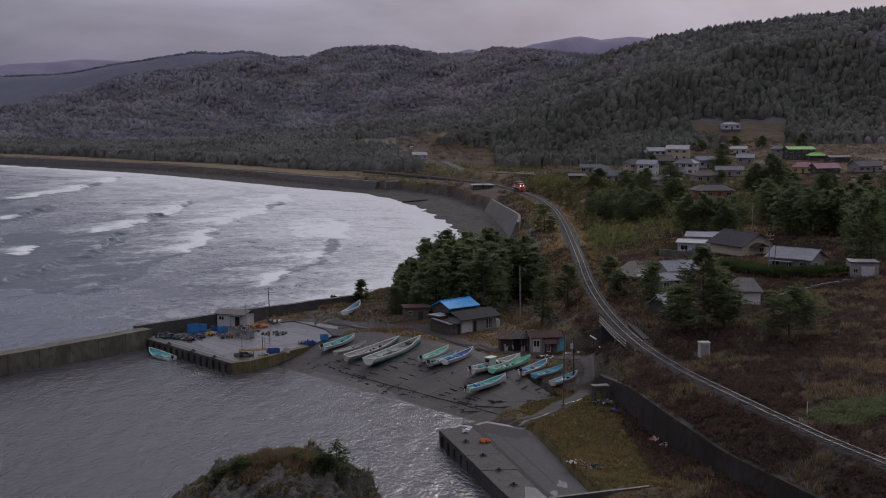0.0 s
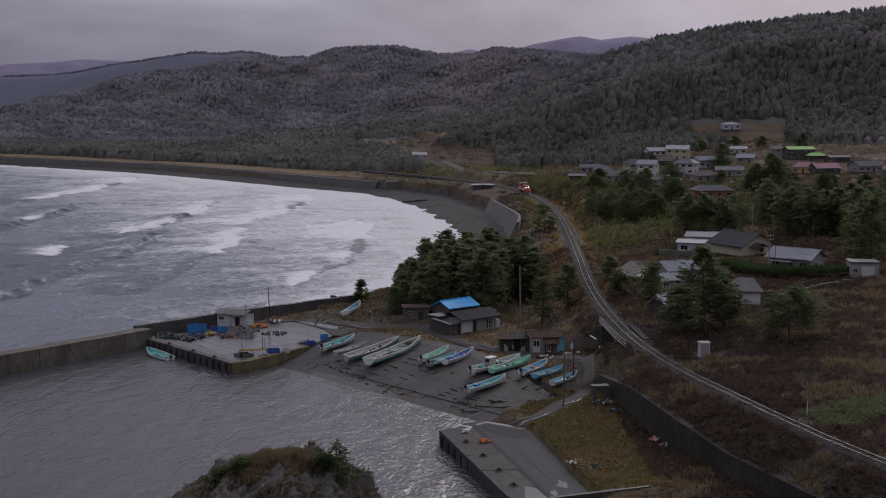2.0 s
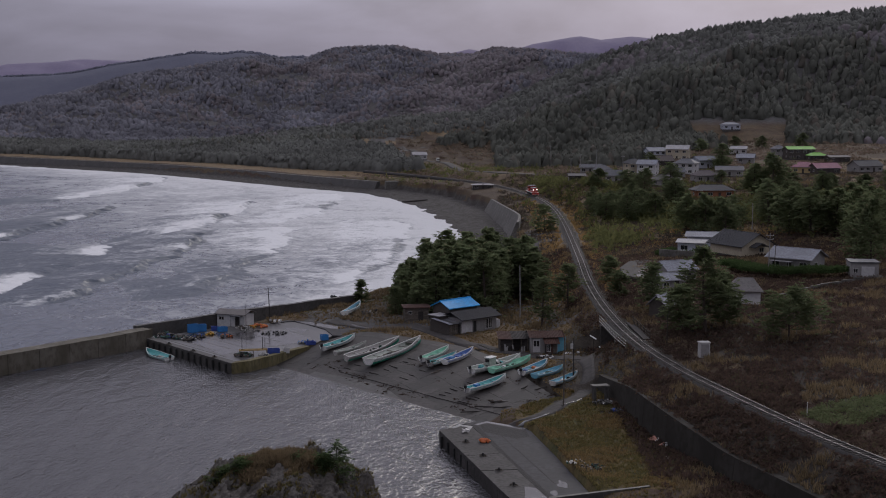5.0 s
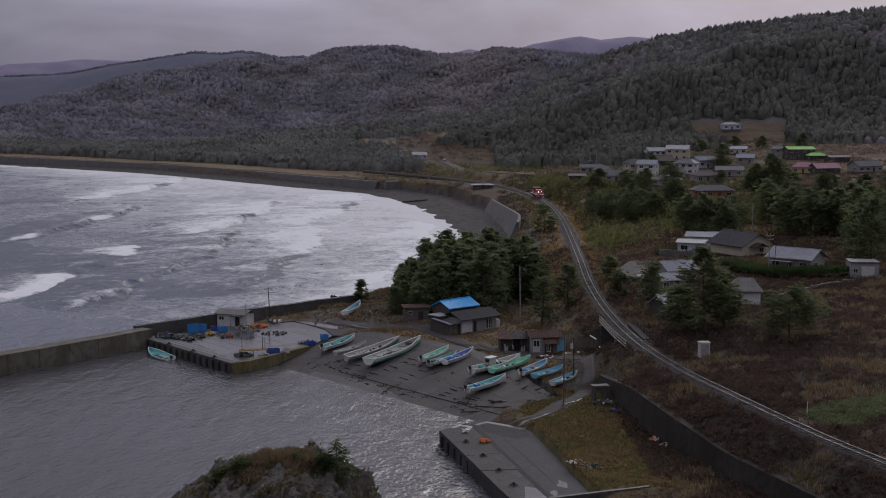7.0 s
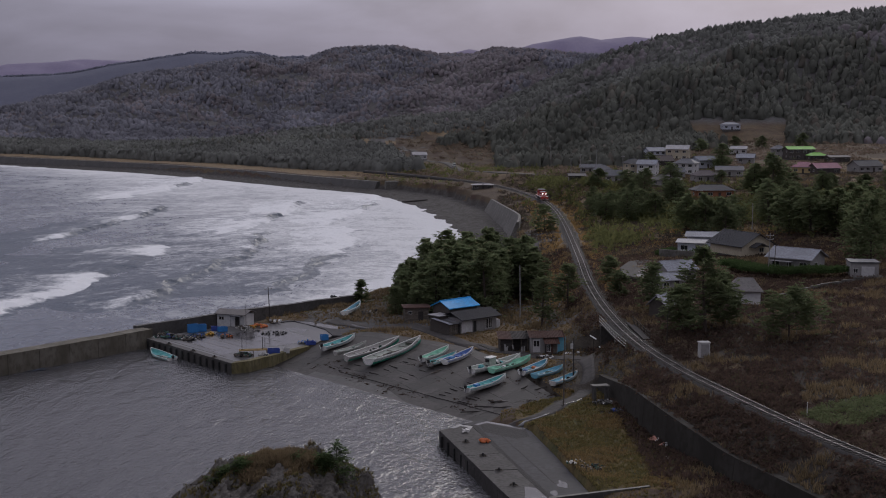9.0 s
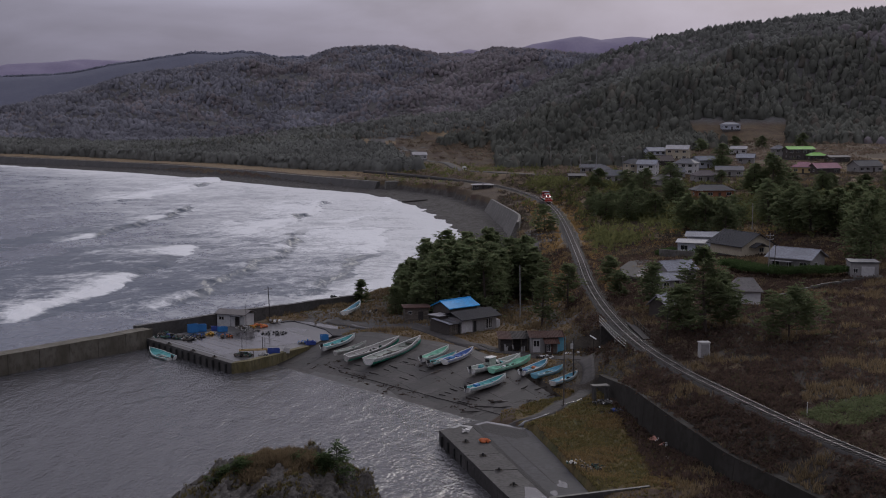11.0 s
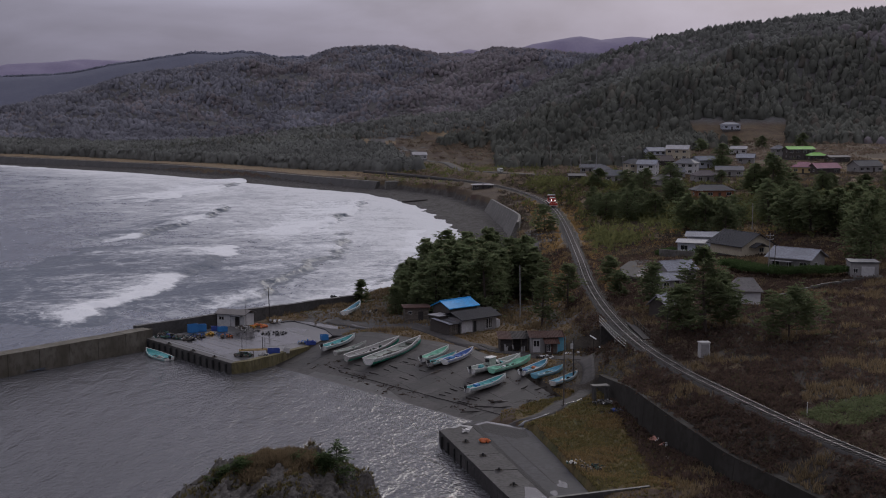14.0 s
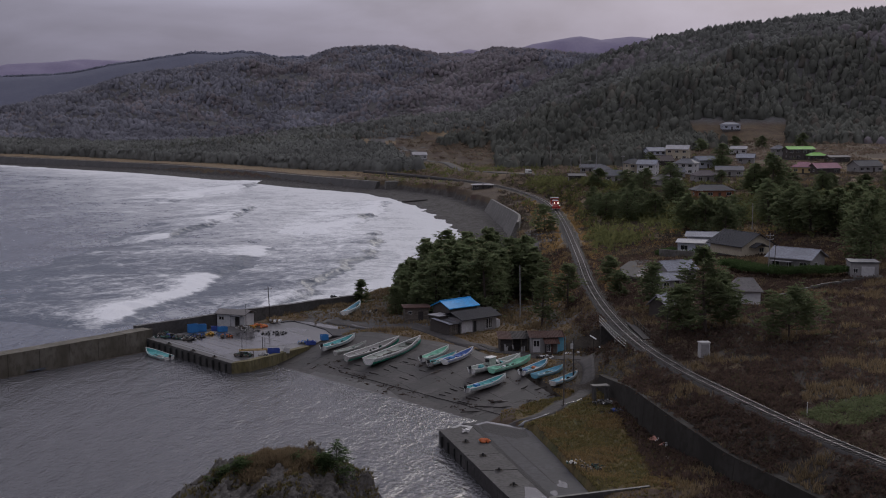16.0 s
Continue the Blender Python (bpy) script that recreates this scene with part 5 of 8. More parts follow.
R_WEATHER, R_PLUM, R_GREEN = sheet("roof_weathered", (0.19, 0.175, 0.17), 0.8, 0.0), sheet("roof_plum", (0.075, 0.055, 0.065)), sheet("roof_bright_green", (0.22, 0.48, 0.09))
R_PINK, R_RUST = sheet("roof_faded_pink", (0.34, 0.16, 0.20)), sheet("roof_rusty", (0.085, 0.04, 0.03), 0.9, 0.0)
R_TILE = mat("dark_roof_tiles", (0.022, 0.022, 0.025), (0.042, 0.041, 0.045), 0.8, 0.85, c3=(0.016, 0.016, 0.018), fine=5, bump=0.6, spec=0.2)
R_TARP = sheet("blue_tarpaulin", (0.02, 0.36, 0.80), 0.5, 0.0)
W_CREAM, W_WHITE, W_GREY = paint("wall_cream", (0.42, 0.37, 0.28), 0.25, 0.85, 0.4), paint("wall_white", (0.48, 0.47, 0.47), 0.28, 0.85, 0.4), paint("wall_grey", (0.24, 0.23, 0.225), 0.3, 0.85, 0.4)
W_DARK, W_ORANGE, W_YELLOW = paint("wall_dark", (0.065, 0.055, 0.05), 0.35, 0.9, 0.5), paint("wall_orange_timber", (0.24, 0.10, 0.05), 0.3, 0.85, 0.5), paint("wall_yellow", (0.42, 0.32, 0.16), 0.25, 0.85, 0.4)
W_BLUISH = paint("wall_bluish_white", (0.40, 0.42, 0.48), 0.25, 0.8, 0.4)
W_SKY = paint("wall_sky_blue", (0.16, 0.42, 0.55), 0.3, 0.7, 0.6)
FRAME_PALE = paint("pale_window_frame", (0.42, 0.41, 0.40), 0.25, 0.6)


def add_window(parent, x, y, z, w, h, face, frame_mat=None):
    """A window > frame, pane, on a wall; face: 0 front (-y), 1 right (+x), 2 back, 3 left."""
    fm = frame_mat or FRAME_PALE
    e = new("window")
    e.parent = parent
    e.matrix_basis = pose(x, y, z, 0, 0, (0, 90, 180, 270)[face])
    bm = bmesh.new()
    for a, b, c, d in ((-w / 2, w / 2, h / 2 - 0.07, h / 2), (-w / 2, w / 2, -h / 2, -h / 2 + 0.07), (-w / 2, -w / 2 + 0.07, -h / 2, h / 2), (w / 2 - 0.07, w / 2, -h / 2, h / 2), (-0.03, 0.03, -h / 2, h / 2)):
        box(a, b, -0.07, 0.03, c, d, bm)
    part("window_frame", bm, fm, e)
    part("pane", box(-w / 2 + 0.05, w / 2 - 0.05, -0.02, 0.03, -h / 2 + 0.05, h / 2 - 0.05), M_GLASS, e)


def gable_roof(w, d, h, rise, over, along_x=True, thick=0.14, hip=0.0):
    """A pitched roof with thickness and overhang; hip pulls the ridge ends inward."""
    bm = bmesh.new()
    W, D = w / 2 + over, d / 2 + over
    slope = rise / (d / 2)
    ez = h - over * slope
    top = [(-W, -D, ez), (W, -D, ez), (W, D, ez), (-W, D, ez), (-W + hip, 0, h + rise), (W - hip, 0, h + rise)]
    hi = [bm.verts.new((x, y, z + thick)) for x, y, z in top]
    lo = [bm.verts.new((x, y, z)) for x, y, z in top]
    for s, flip in ((hi, False), (lo, True)):
        quads = [(s[0], s[1], s[5], s[4]), (s[2], s[3], s[4], s[5])]
        if hip:
            quads += [(s[3], s[0], s[4]), (s[1], s[2], s[5])]
        for q in quads:
            bm.faces.new(q[::-1] if flip else q)
    rim = [0, 1, 2, 3] if hip else [0, 1, 5, 2, 3, 4]
    for i, j in zip(rim, rim[1:] + rim[:1]):
        bm.faces.new((lo[i], lo[j], hi[j], hi[i]))
    return bm


def make_house(x, y, turn, w, d, h, rise, roof, wall, storeys, label, group="", z=None, hip=None, over=0.5, seams=False, windows=True):
    """House > wall, roof (> ridge_cap, seams), windows (> frame, pane), door; its front faces -y before it is turned."""
    z = height_at(x, y) - 0.1 if z is None else z
    e = thing("house", x, y, z, turn, label, "house", "houses of the village" if group == "village" else "")
    hip = (random.choice((0, 0, d * 0.45))) if hip is None else hip
    bm = box(-w / 2, w / 2, -d / 2, d / 2, -1.2, h)
    if not hip:
        for s in (-1, 1):
            a = [bm.verts.new((s * (w / 2 - o), yy, zz)) for o in (0, 0.15) for yy, zz in ((-d / 2, h), (d / 2, h), (0, h + rise))]
            bm.faces.new(a[:3])
            bm.faces.new(a[3:])
            for i in range(3):
                j = (i + 1) % 3
                bm.faces.new((a[i], a[j], a[j + 3], a[i + 3]))
    wl = part("wall", bm, wall, e)
    part("base_course", box(-w / 2 - 0.03, w / 2 + 0.03, -d / 2 - 0.03, d / 2 + 0.03, -1.2, 0.35), M_CONC_DARK, e)
    rf = part("roof", gable_roof(w, d, h, rise, over, hip=hip), roof, e)
    part("ridge_cap", box(-w / 2 - over + hip, w / 2 + over - hip, -0.12, 0.12, h + rise + 0.06, h + rise + 0.2, bevel=0.03), roof, rf)
    if seams:
        bm = bmesh.new()
        k = int((w + 2 * over) / 0.45)
        L = math.hypot(d / 2 + over, rise * (1 + over / (d / 2)))
        for i in range(1, k):
            xx = -w / 2 - over + i * (w + 2 * over) / k
            for s in (-1, 1):
                o = box(-0.02, 0.02, 0, L, 0, 0.045)
                a = math.atan2(rise, d / 2)
                merge(bm, o, Matrix.Translation((xx, s * (d / 2 + over), h - over * rise / (d / 2) + 0.14)) @ Matrix.Rotation(0 if s < 0 else math.pi, 4, "Z") @ Matrix.Rotation(a, 4, "X"))
        part("standing_seam", bm, roof, rf)
    if windows:
        per = h / storeys
        for s in range(storeys):
            zc = s * per + per * 0.55
            nw = max(2, int(w / 3))
            for i in range(nw):
                xx = -w / 2 + (i + 0.5) * w / nw
                if s == 0 and i == nw // 2:
                    dr = part("door", box(xx - 0.45, xx + 0.45, -d / 2 - 0.06, -d / 2 + 0.02, 0.1, 2.1, bevel=0.02), M_DARKWOOD, e)
                    part("handle", box(xx + 0.3, xx + 0.36, -d / 2 - 0.1, -d / 2 - 0.05, 1.0, 1.15), M_STEEL, dr)
                else:
                    add_window(e, xx, -d / 2, zc, min(1.7, w / nw * 0.55), 1.1, 0)
            for face, xx in ((1, w / 2), (3, -w / 2)):
                add_window(e, xx, -d * 0.12, zc, 1.3, 1.0, face)
        part("eave_gutter", box(-w / 2 - over, w / 2 + over, -d / 2 - over - 0.09, -d / 2 - over, h - over * rise / (d / 2), h - over * rise / (d / 2) + 0.1), M_STEEL, e)
    return e


make_house(81.3, 545.3, 20, 6.5, 6, 5.4, 1.7, R_DARK, W_CREAM, 2, "two-storey cream village house with a dark roof", "village")
make_house(87.1, 540.6, -25, 8, 6, 5.2, 1.6, R_PALE, W_WHITE, 2, "two-storey white village house with a pale metal roof", "village")
make_house(106.6, 641.6, 15, 9, 7, 4.8, 1.5, R_PALE, W_BLUISH, 2, "pale grey two-storey house behind the village", "village")
make_house(117.8, 638.3, -20, 11, 8, 5.6, 1.8, R_WHITE, W_CREAM, 2, "large two-storey cream house with a pale roof", "village")
make_house(102.3, 595.5, 10, 9, 8, 3.6, 2.2, R_BROWN, W_DARK, 1, "dark brown house with a steep hipped roof", "village")
make_house(105.0, 549.7, -30, 9, 7, 4.9, 1.7, R_GREY, W_WHITE, 2, "white two-storey house with a grey gable roof", "village")
make_house(118.9, 580.8, 25, 10, 7, 4.0, 1.6, R_BLUE, W_BLUISH, 1, "low house with a blue-grey roof", "village")
make_house(96.3, 527.9, 15, 7, 5, 2.8, 1.6, R_GREY, W_GREY, 1, "small grey village house", "village")
make_house(86.1, 491.4, -20, 11, 6, 2.6, 1.6, R_WEATHER, W_GREY, 1, "low shed with a weathered patchy roof", "village")
make_house(104.3, 506.3, 10, 9.5, 7, 3.0, 1.7, R_PLUM, W_GREY, 1, "grey bungalow with a dark plum roof", "village")
make_house(90.8, 429.4, 8, 13, 7, 3.0, 1.5, R_DARK, W_ORANGE, 1, "orange-brown timber house with a dark roof", "village")
make_house(120.0, 533.3, -10, 11, 7, 3.0, 1.4, R_GREY, W_GREY, 1, "grey-roofed bungalow in the village", "village")
make_house(144.0, 605.3, -20, 8, 6, 3.2, 1.6, R_PALE, W_GREY, 1, "bungalow with a pale metal roof", "village")
make_house(154.4, 667.8, -15, 9, 6, 3.0, 1.3, R_WHITE, W_WHITE, 1, "bungalow with a near-white roof", "village")
make_house(183.1, 813.9, 5, 11, 7, 3.5, 1.2, R_PALE, W_BLUISH, 1, "pale building high on the slope", "village")
make_house(166.8, 634.0, 10, 5.5, 6, 5.0, 1.6, R_GREY, W_GREY, 2, "narrow grey two-storey house", "village")
make_house(173.9, 623.0, 5, 13, 8, 5.2, 1.2, R_GREEN, W_DARK, 2, "dark two-storey house with a bright green roof", "village")
make_house(179.8, 613.3, 5, 8, 6, 2.6, 1.2, R_GREEN, W_DARK, 1, "low annexe with a bright green roof", "village")
make_house(153.6, 541.9, -20, 9, 7, 3.0, 1.8, R_PINK, W_YELLOW, 1, "yellow bungalow with a pink metal roof", "village")
make_house(161.0, 537.3, 15, 11, 7, 2.8, 1.8, R_PINK, W_DARK, 1, "low house with a faded pink roof", "village")
make_house(185.8, 600.2, 8, 10, 6, 2.6, 0.7, R_WEATHER, W_DARK, 1, "long low shed with a grey roof", "village")
make_house(179.1, 540.1, 20, 12, 8, 3.0, 2.0, R_DARK, W_GREY, 1, "bungalow with a dark tiled gable roof", "village")
make_house(51.0, 485.2, 0, 6, 4, 2.4, 0.6, R_WEATHER, W_DARK, 1, "low dark lineside shed", "village")
make_house(66.1, 569.8, -10, 9, 5, 2.8, 1.2, R_GREY, W_GREY, 1, "grey house beside the line", "village")
make_house(69.5, 553.2, 20, 6, 6, 2.8, 1.9, R_GREY, W_GREY, 1, "small grey house with a hipped roof", "village")
make_house(70.5, 523.6, -20, 6, 6, 2.8, 1.9, R_GREY, W_GREY, 1, "small grey house among shrubs", "village")
make_house(-15.6, 822.2, 15, 9, 7, 3.4, 1.6, R_WHITE, W_WHITE, 1, "white house alone on the far plain", "village")
make_house(17.4, 560.5, 5, 9, 4, 1.8, 0.35, R_WHITE, W_DARK, 1, "low beach hut with a near-white roof", "village")


# terrace houses behind the railway
make_house(64.0, 307.0, -14, 9.0, 6, 2.9, 0.8, R_PALE, W_BLUISH, 1, "low annexe with a pale metal roof behind a hedge", hip=0, seams=True)
make_house(59.2, 299.5, -20, 6.2, 5.6, 2.6, 0.5, R_WHITE, W_BLUISH, 1, "small white outbuilding with a near-white roof", hip=0)
H_MAIN = make_house(68.3, 289.0, 117, 11, 9.0, 2.8, 2.4, R_DARK, W_CREAM, 1, "large cream house with a dark grey gable roof", hip=0, over=0.8, seams=True)
part("porch_roof", gable_roof(2.2, 3.6, 2.4, 0.8, 0.3), R_DARK, H_MAIN, "small dark porch roof").matrix_basis = pose(-6.2, 0.4, 0)
H_PALE = make_house(72.2, 257.5, -42, 9.0, 6.4, 3.2, 1.5, R_PALE, W_GREY, 1, "grey bungalow with a pale blue-grey metal roof", hip=0, over=0.7, seams=True)
part("awning", box(-3.6, 0.8, -4.9, -3.2, 2.35, 2.43), R_WHITE, H_PALE, "near-white awning over the front door")
for xx in (-3.4, 0.6):
    part("awning_post", box(xx - 0.05, xx + 0.05, -4.85, -4.75, 0, 2.36), M_STEEL, H_PALE)


def make_garage():
    e = thing("garage", 81.0, 243.5, height_at(81.0, 243.5) - 0.1, -8, "small grey concrete garage with a pale roller door", "garage")
    part("wall", box(-2.6, 2.6, -2.5, 2.5, -1, 3.0, bevel=0.03), W_GREY, e)
    part("roof", box(-2.8, 2.8, -2.7, 2.7, 2.98, 3.2, bevel=0.03), R_GREY, e)
    d = part("roller_door", box(-0.6, 1.8, -2.56, -2.48, 0.05, 2.3), W_WHITE, e)
    for k in range(9):
        part("slat", box(-0.6, 1.8, -2.585, -2.55, 0.1 + k * 0.245, 0.3 + k * 0.245), W_WHITE, d)
    add_window(e, -1.7, -2.5, 1.5, 0.9, 0.9, 0)


make_garage()
make_house(46.4, 252.0, 24, 6.6, 5, 3.0, 1.4, R_PALE, W_GREY, 1, "small grey house with a pale metal gable roof", hip=0, seams=True)
make_house(43.2, 244.0, 20, 4.6, 4.4, 2.3, 0.9, R_PALE, W_GREY, 1, "low lean-to with a pale blue-grey metal roof", hip=0, seams=True)
make_house(53.6, 223.5, -8, 5.0, 5.2, 2.9, 1.7, R_WEATHER, W_WHITE, 1, "old white-walled storehouse with a weathered tiled roof", hip=1.6, windows=False)
make_house(38.0, 218.6, 55, 3.4, 3.0, 2.4, 1.4, R_PALE, W_DARK, 1, "dark timber shed with a pale metal roof by the railway", hip=0, windows=False)


def make_tank():
    """The tall pale cabinet beside the line."""
    x, y = 38.4, 184.2
    e = thing("lineside_cabinet", x, y, height_at(x, y) - 0.1, 6, "tall pale grey lineside cabinet", "cabinet")
    part("body", box(-0.75, 0.75, -0.6, 0.6, 0, 2.25, bevel=0.05), FRAME_PALE, e)
    part("lid", box(-0.85, 0.85, -0.7, 0.7, 2.23, 2.4, bevel=0.04), FRAME_PALE, e)
    d = part("door", box(-0.6, 0.6, -0.64, -0.59, 0.15, 2.1), W_GREY, e)
    part("handle", box(0.42, 0.5, -0.68, -0.63, 1.0, 1.25), M_STEEL, d)


make_tank()


# ---------------------------------------------------------------- the fishermen's buildings by the slip
def make_blue_house():
    """Old dark house: tarpaulin-covered main roof, grey lower roof, small wing and lean-tos."""
    e = thing("fisherman_house", 3.6, 231.9, 3.0, 41, "old dark wooden house with a bright blue tarpaulin roof", "house")
    bm = box(-2.2, 4.6, 1.1, 5.7, -0.5, 4.2)
    for xx in (-2.2, 4.6):
        q = [bm.verts.new(c) for c in ((xx, 1.1, 4.2), (xx, 5.7, 4.2), (xx, 3.4, 5.1))]
        bm.faces.new(q)
    part("wall", bm, W_DARK, e)
    rf = part("roof", gable_roof(6.8, 4.6, 4.2, 1.0, 0.45), R_TARP, e, "bright blue tarpaulin over the roof")
    rf.matrix_basis = pose(1.2, 3.4, 0)
    part("ridge_batten", box(-3.85, 3.85, -0.1, 0.1, 5.3, 5.44), R_TARP, rf)
    lean = part("lower_roof", gable_roof(9.0, 5.6, 2.7, 1.0, 0.5), R_TILE, e, "dark tiled lower roof")
    lean.matrix_basis = pose(1.4, -0.6, 0)
    part("front_wall", box(-3.0, 5.8, -3.0, 1.8, -0.5, 2.75), W_GREY, e, "patched grey front wall")
    part("white_panel", box(-2.9, -0.3, -3.06, -2.98, 0.2, 2.3, bevel=0.02), W_WHITE, e, "white boarded panel")
    patched_front(e, 0.4, 1.9, -3.0, 0.0, 2.5, [W_GREY, M_WOOD, W_GREY], 12)
    # black panel on the closed wall stands for the shade inside a doorway
    part("dark_doorway", box(0.0, 0.7, -3.07, -2.98, 0.0, 2.1), M_BLACK, e, "black panel for the shade of an open doorway")
    for xx in (3.3, 4.2):
        add_window(e, xx, -3.0, 1.3, 0.8, 1.9, 0)
    wing = part("wing", box(-5.6, -3.0, -2.6, 1.6, -0.5, 2.2), W_DARK, e, "dark boarded wing")
    sheet_roof(wing, -6.0, -2.8, -3.1, 1.9, 2.05, 2.55, [R_DARK, R_DARK, R_PALE, R_GREY], 13)
    patched_front(wing, -5.6, -3.0, -2.62, -0.3, 2.1, [M_DARKWOOD, M_WOOD, W_DARK], 14)
    for xx in (-4.9, -4.0, -3.1):
        part("wing_post", box(xx - 0.07 - 0.6, xx + 0.07 - 0.6, -2.72, -2.6, -0.4, 2.2), M_WOOD, wing)
    part("white_lean_to", box(-5.4, -2.4, 0.4, 3.6, 3.0, 3.14, bevel=0.02), R_WHITE, e, "near-white lean-to roof")
    part("lean_to_wall", box(-4.9, -2.8, 0.6, 3.4, -0.5, 3.0), W_DARK, e)
    part("water_tank", box(6.0, 7.2, -2.6, -1.5, -0.2, 1.6, bevel=0.1), W_WHITE, e, "white plastic tank")
    part("back_shed", box(5.6, 9.0, 0.5, 5.5, -0.5, 2.6), W_DARK, e)
    part("back_shed_roof", box(5.4, 9.4, 0.2, 5.9, 2.6, 2.76), R_TILE, e)
    bm = tube([(2.2, 3.4, 5.4), (2.2, 3.4, 7.0)], 0.03, 5)
    tube([(1.5, 3.4, 6.9), (2.9, 3.4, 6.9)], 0.02, 4, bm)
    tube([(1.7, 3.4, 6.6), (2.7, 3.4, 6.6)], 0.02, 4, bm)
    part("aerial", bm, M_STEEL, e)
    s = thing("net_shed", -5.6, 242.5, 3.0, 8, "dark weathered plank net shed", "shed")
    part("wall", box(-1.9, 2.6, -1.8, 1.8, -0.5, 2.7), M_WOOD, s)
    part("roof", box(-2.3, 3.0, -2.2, 2.2, 2.68, 2.84, bevel=0.02), R_RUST, s)
    add_window(s, -1.0, -1.8, 1.8, 0.8, 0.6, 0)
    part("door", box(0.6, 1.6, -1.86, -1.78, 0, 2.0), M_DARKWOOD, s)
    part("white_tub", box(2.9, 4.6, -2.6, -1.6, 0, 0.7, bevel=0.08), W_WHITE, s, "white plastic tub")


def patched_front(parent, x0, x1, y, z0, z1, materials, seed, name="board"):
    """Uneven boards and sheets nailed over a wall that faces -y."""
    rng = random.Random(seed)
    x = x0
    while x < x1 - 0.1:
        w = min(rng.uniform(0.22, 0.7), x1 - x)
        h0, h1 = z0 + rng.uniform(0, 0.15), z1 - rng.uniform(0, 0.35)
        ob = part(name, box(x, x + w - 0.025, y - rng.uniform(0.03, 0.10), y + 0.02, h0, h1), rng.choice(materials), parent)
        ob.matrix_basis = pose(0, 0, 0, rng.uniform(-0.8, 0.8), 0, 0)
        x += w


def sheet_roof(parent, x0, x1, y0, y1, z0, z1, materials, seed):
    """Corrugated sheets laid one over another, none quite straight."""
    rng = random.Random(seed)
    x = x0
    while x < x1 - 0.2:
        w = min(rng.uniform(0.7, 1.1), x1 - x)
        bm = bmesh.new()
        q = []
        lift = rng.uniform(0, 0.05)
        for i in range(9):
            xx = x + w * 1.04 * i / 8
            dz = 0.03 * math.sin(i * math.pi / 1.0 + 1.5) + lift
            q.append([bm.verts.new((xx, y + e * rng.uniform(0, 0.12), z + dz + t)) for y, z, e in ((y0, z0, -1), (y1, z1, 1)) for t in (0, 0.03)])
        for u, v in zip(q, q[1:]):
            for m, n in ((0, 2), (2, 3), (3, 1), (1, 0)):
                bm.faces.new((u[m], u[n], v[n], v[m]))
        part("roof_sheet", bm, rng.choice(materials), parent)
        x += w


def make_shacks():
    old = [W_GREY, W_WHITE, M_WOOD, W_GREY, M_DARKWOOD]
    e = thing("fishing_shack", 16.8, 212.4, 3.0, 6, "patched fishing shack with a rusty roof and sky-blue gable", "shack")
    part("wall", box(-2.2, 2.4, -1.8, 2.0, -0.5, 2.7), W_GREY, e)
    sheet_roof(e, -2.6, 3.5, -2.2, 0.1, 2.62, 3.35, [R_RUST, R_RUST, R_RUST], 1)
    sheet_roof(e, -2.6, 3.5, 0.1, 2.3, 3.35, 2.7, [R_RUST, R_DARK], 2)
    part("blue_wall", box(2.4, 3.7, -1.6, 1.2, -0.3, 2.7, bevel=0.02), W_SKY, e, "sky-blue sheet wall")
    part("blue_door", box(2.1, 2.42, -1.95, -1.6, -0.2, 2.4), W_SKY, e, "sky-blue door leaf standing open")
    patched_front(e, -2.2, 0.0, -1.82, 0.0, 2.5, [W_WHITE, W_GREY, W_GREY], 3)
    part("rust_wall", box(0.2, 2.1, -2.9, -1.7, -0.3, 1.9), M_DARKWOOD, e, "dark boarded lean-to")
    patched_front(e, 0.2, 2.1, -2.92, 0.0, 1.9, [R_RUST, W_GREY, M_WOOD], 4)
    sheet_roof(e, -0.2, 2.4, -3.4, -1.7, 1.75, 2.5, [R_RUST], 5)
    add_window(e, -1.3, -1.9, 1.6, 1.1, 1.1, 0)
    add_window(e, 0.6, -3.0, 1.0, 0.7, 1.2, 0)
    d = thing("dark_shed", 11.9, 213.6, 3.0, 3, "dark collapsed-looking boathouse shed", "shed")
    part("wall", box(-2.3, 2.4, -0.9, 1.8, -0.5, 2.2), M_DARKWOOD, d)
    patched_front(d, -2.3, -0.2, -1.5, -0.3, 2.1, [M_DARKWOOD, M_DARKWOOD, M_WOOD, M_BLACK], 6)
    patched_front(d, 1.3, 2.4, -1.5, -0.3, 2.1, [M_DARKWOOD, M_WOOD], 7)
    sheet_roof(d, -2.7, 2.7, -2.0, 2.2, 2.1, 2.7, [R_RUST, M_DARKWOOD, M_DARKWOOD], 8)
    for k, x in enumerate((-2.3, -0.2, 1.25, 2.35)):
        part("post", box(x - 0.08, x + 0.08, -1.75, -1.6, -0.4, 2.15), M_WOOD, d)
    heap_rng = random.Random(9)
    for k in range(7):
        x, y = heap_rng.uniform(-2.0, 2.2), heap_rng.uniform(-2.9, -1.9)
        part("leaning_board", box(-0.12, 0.12, -0.03, 0.03, -0.4, heap_rng.uniform(0.6, 1.5)), heap_rng.choice(old), d).matrix_basis = pose(x, y, 0, heap_rng.uniform(-30, -8), 0, heap_rng.uniform(-30, 30))
    s = thing("sign_board", 21.6, 209.0, 3.0, 20, "small white roadside board on a post", "sign")
    part("board", box(-0.35, 0.35, -0.03, 0.03, 1.0, 1.9, bevel=0.01), W_WHITE, s)
    part("post", tube([(0, 0.05, 0), (0, 0.05, 2.3)], 0.05, 6), M_STEEL, s)


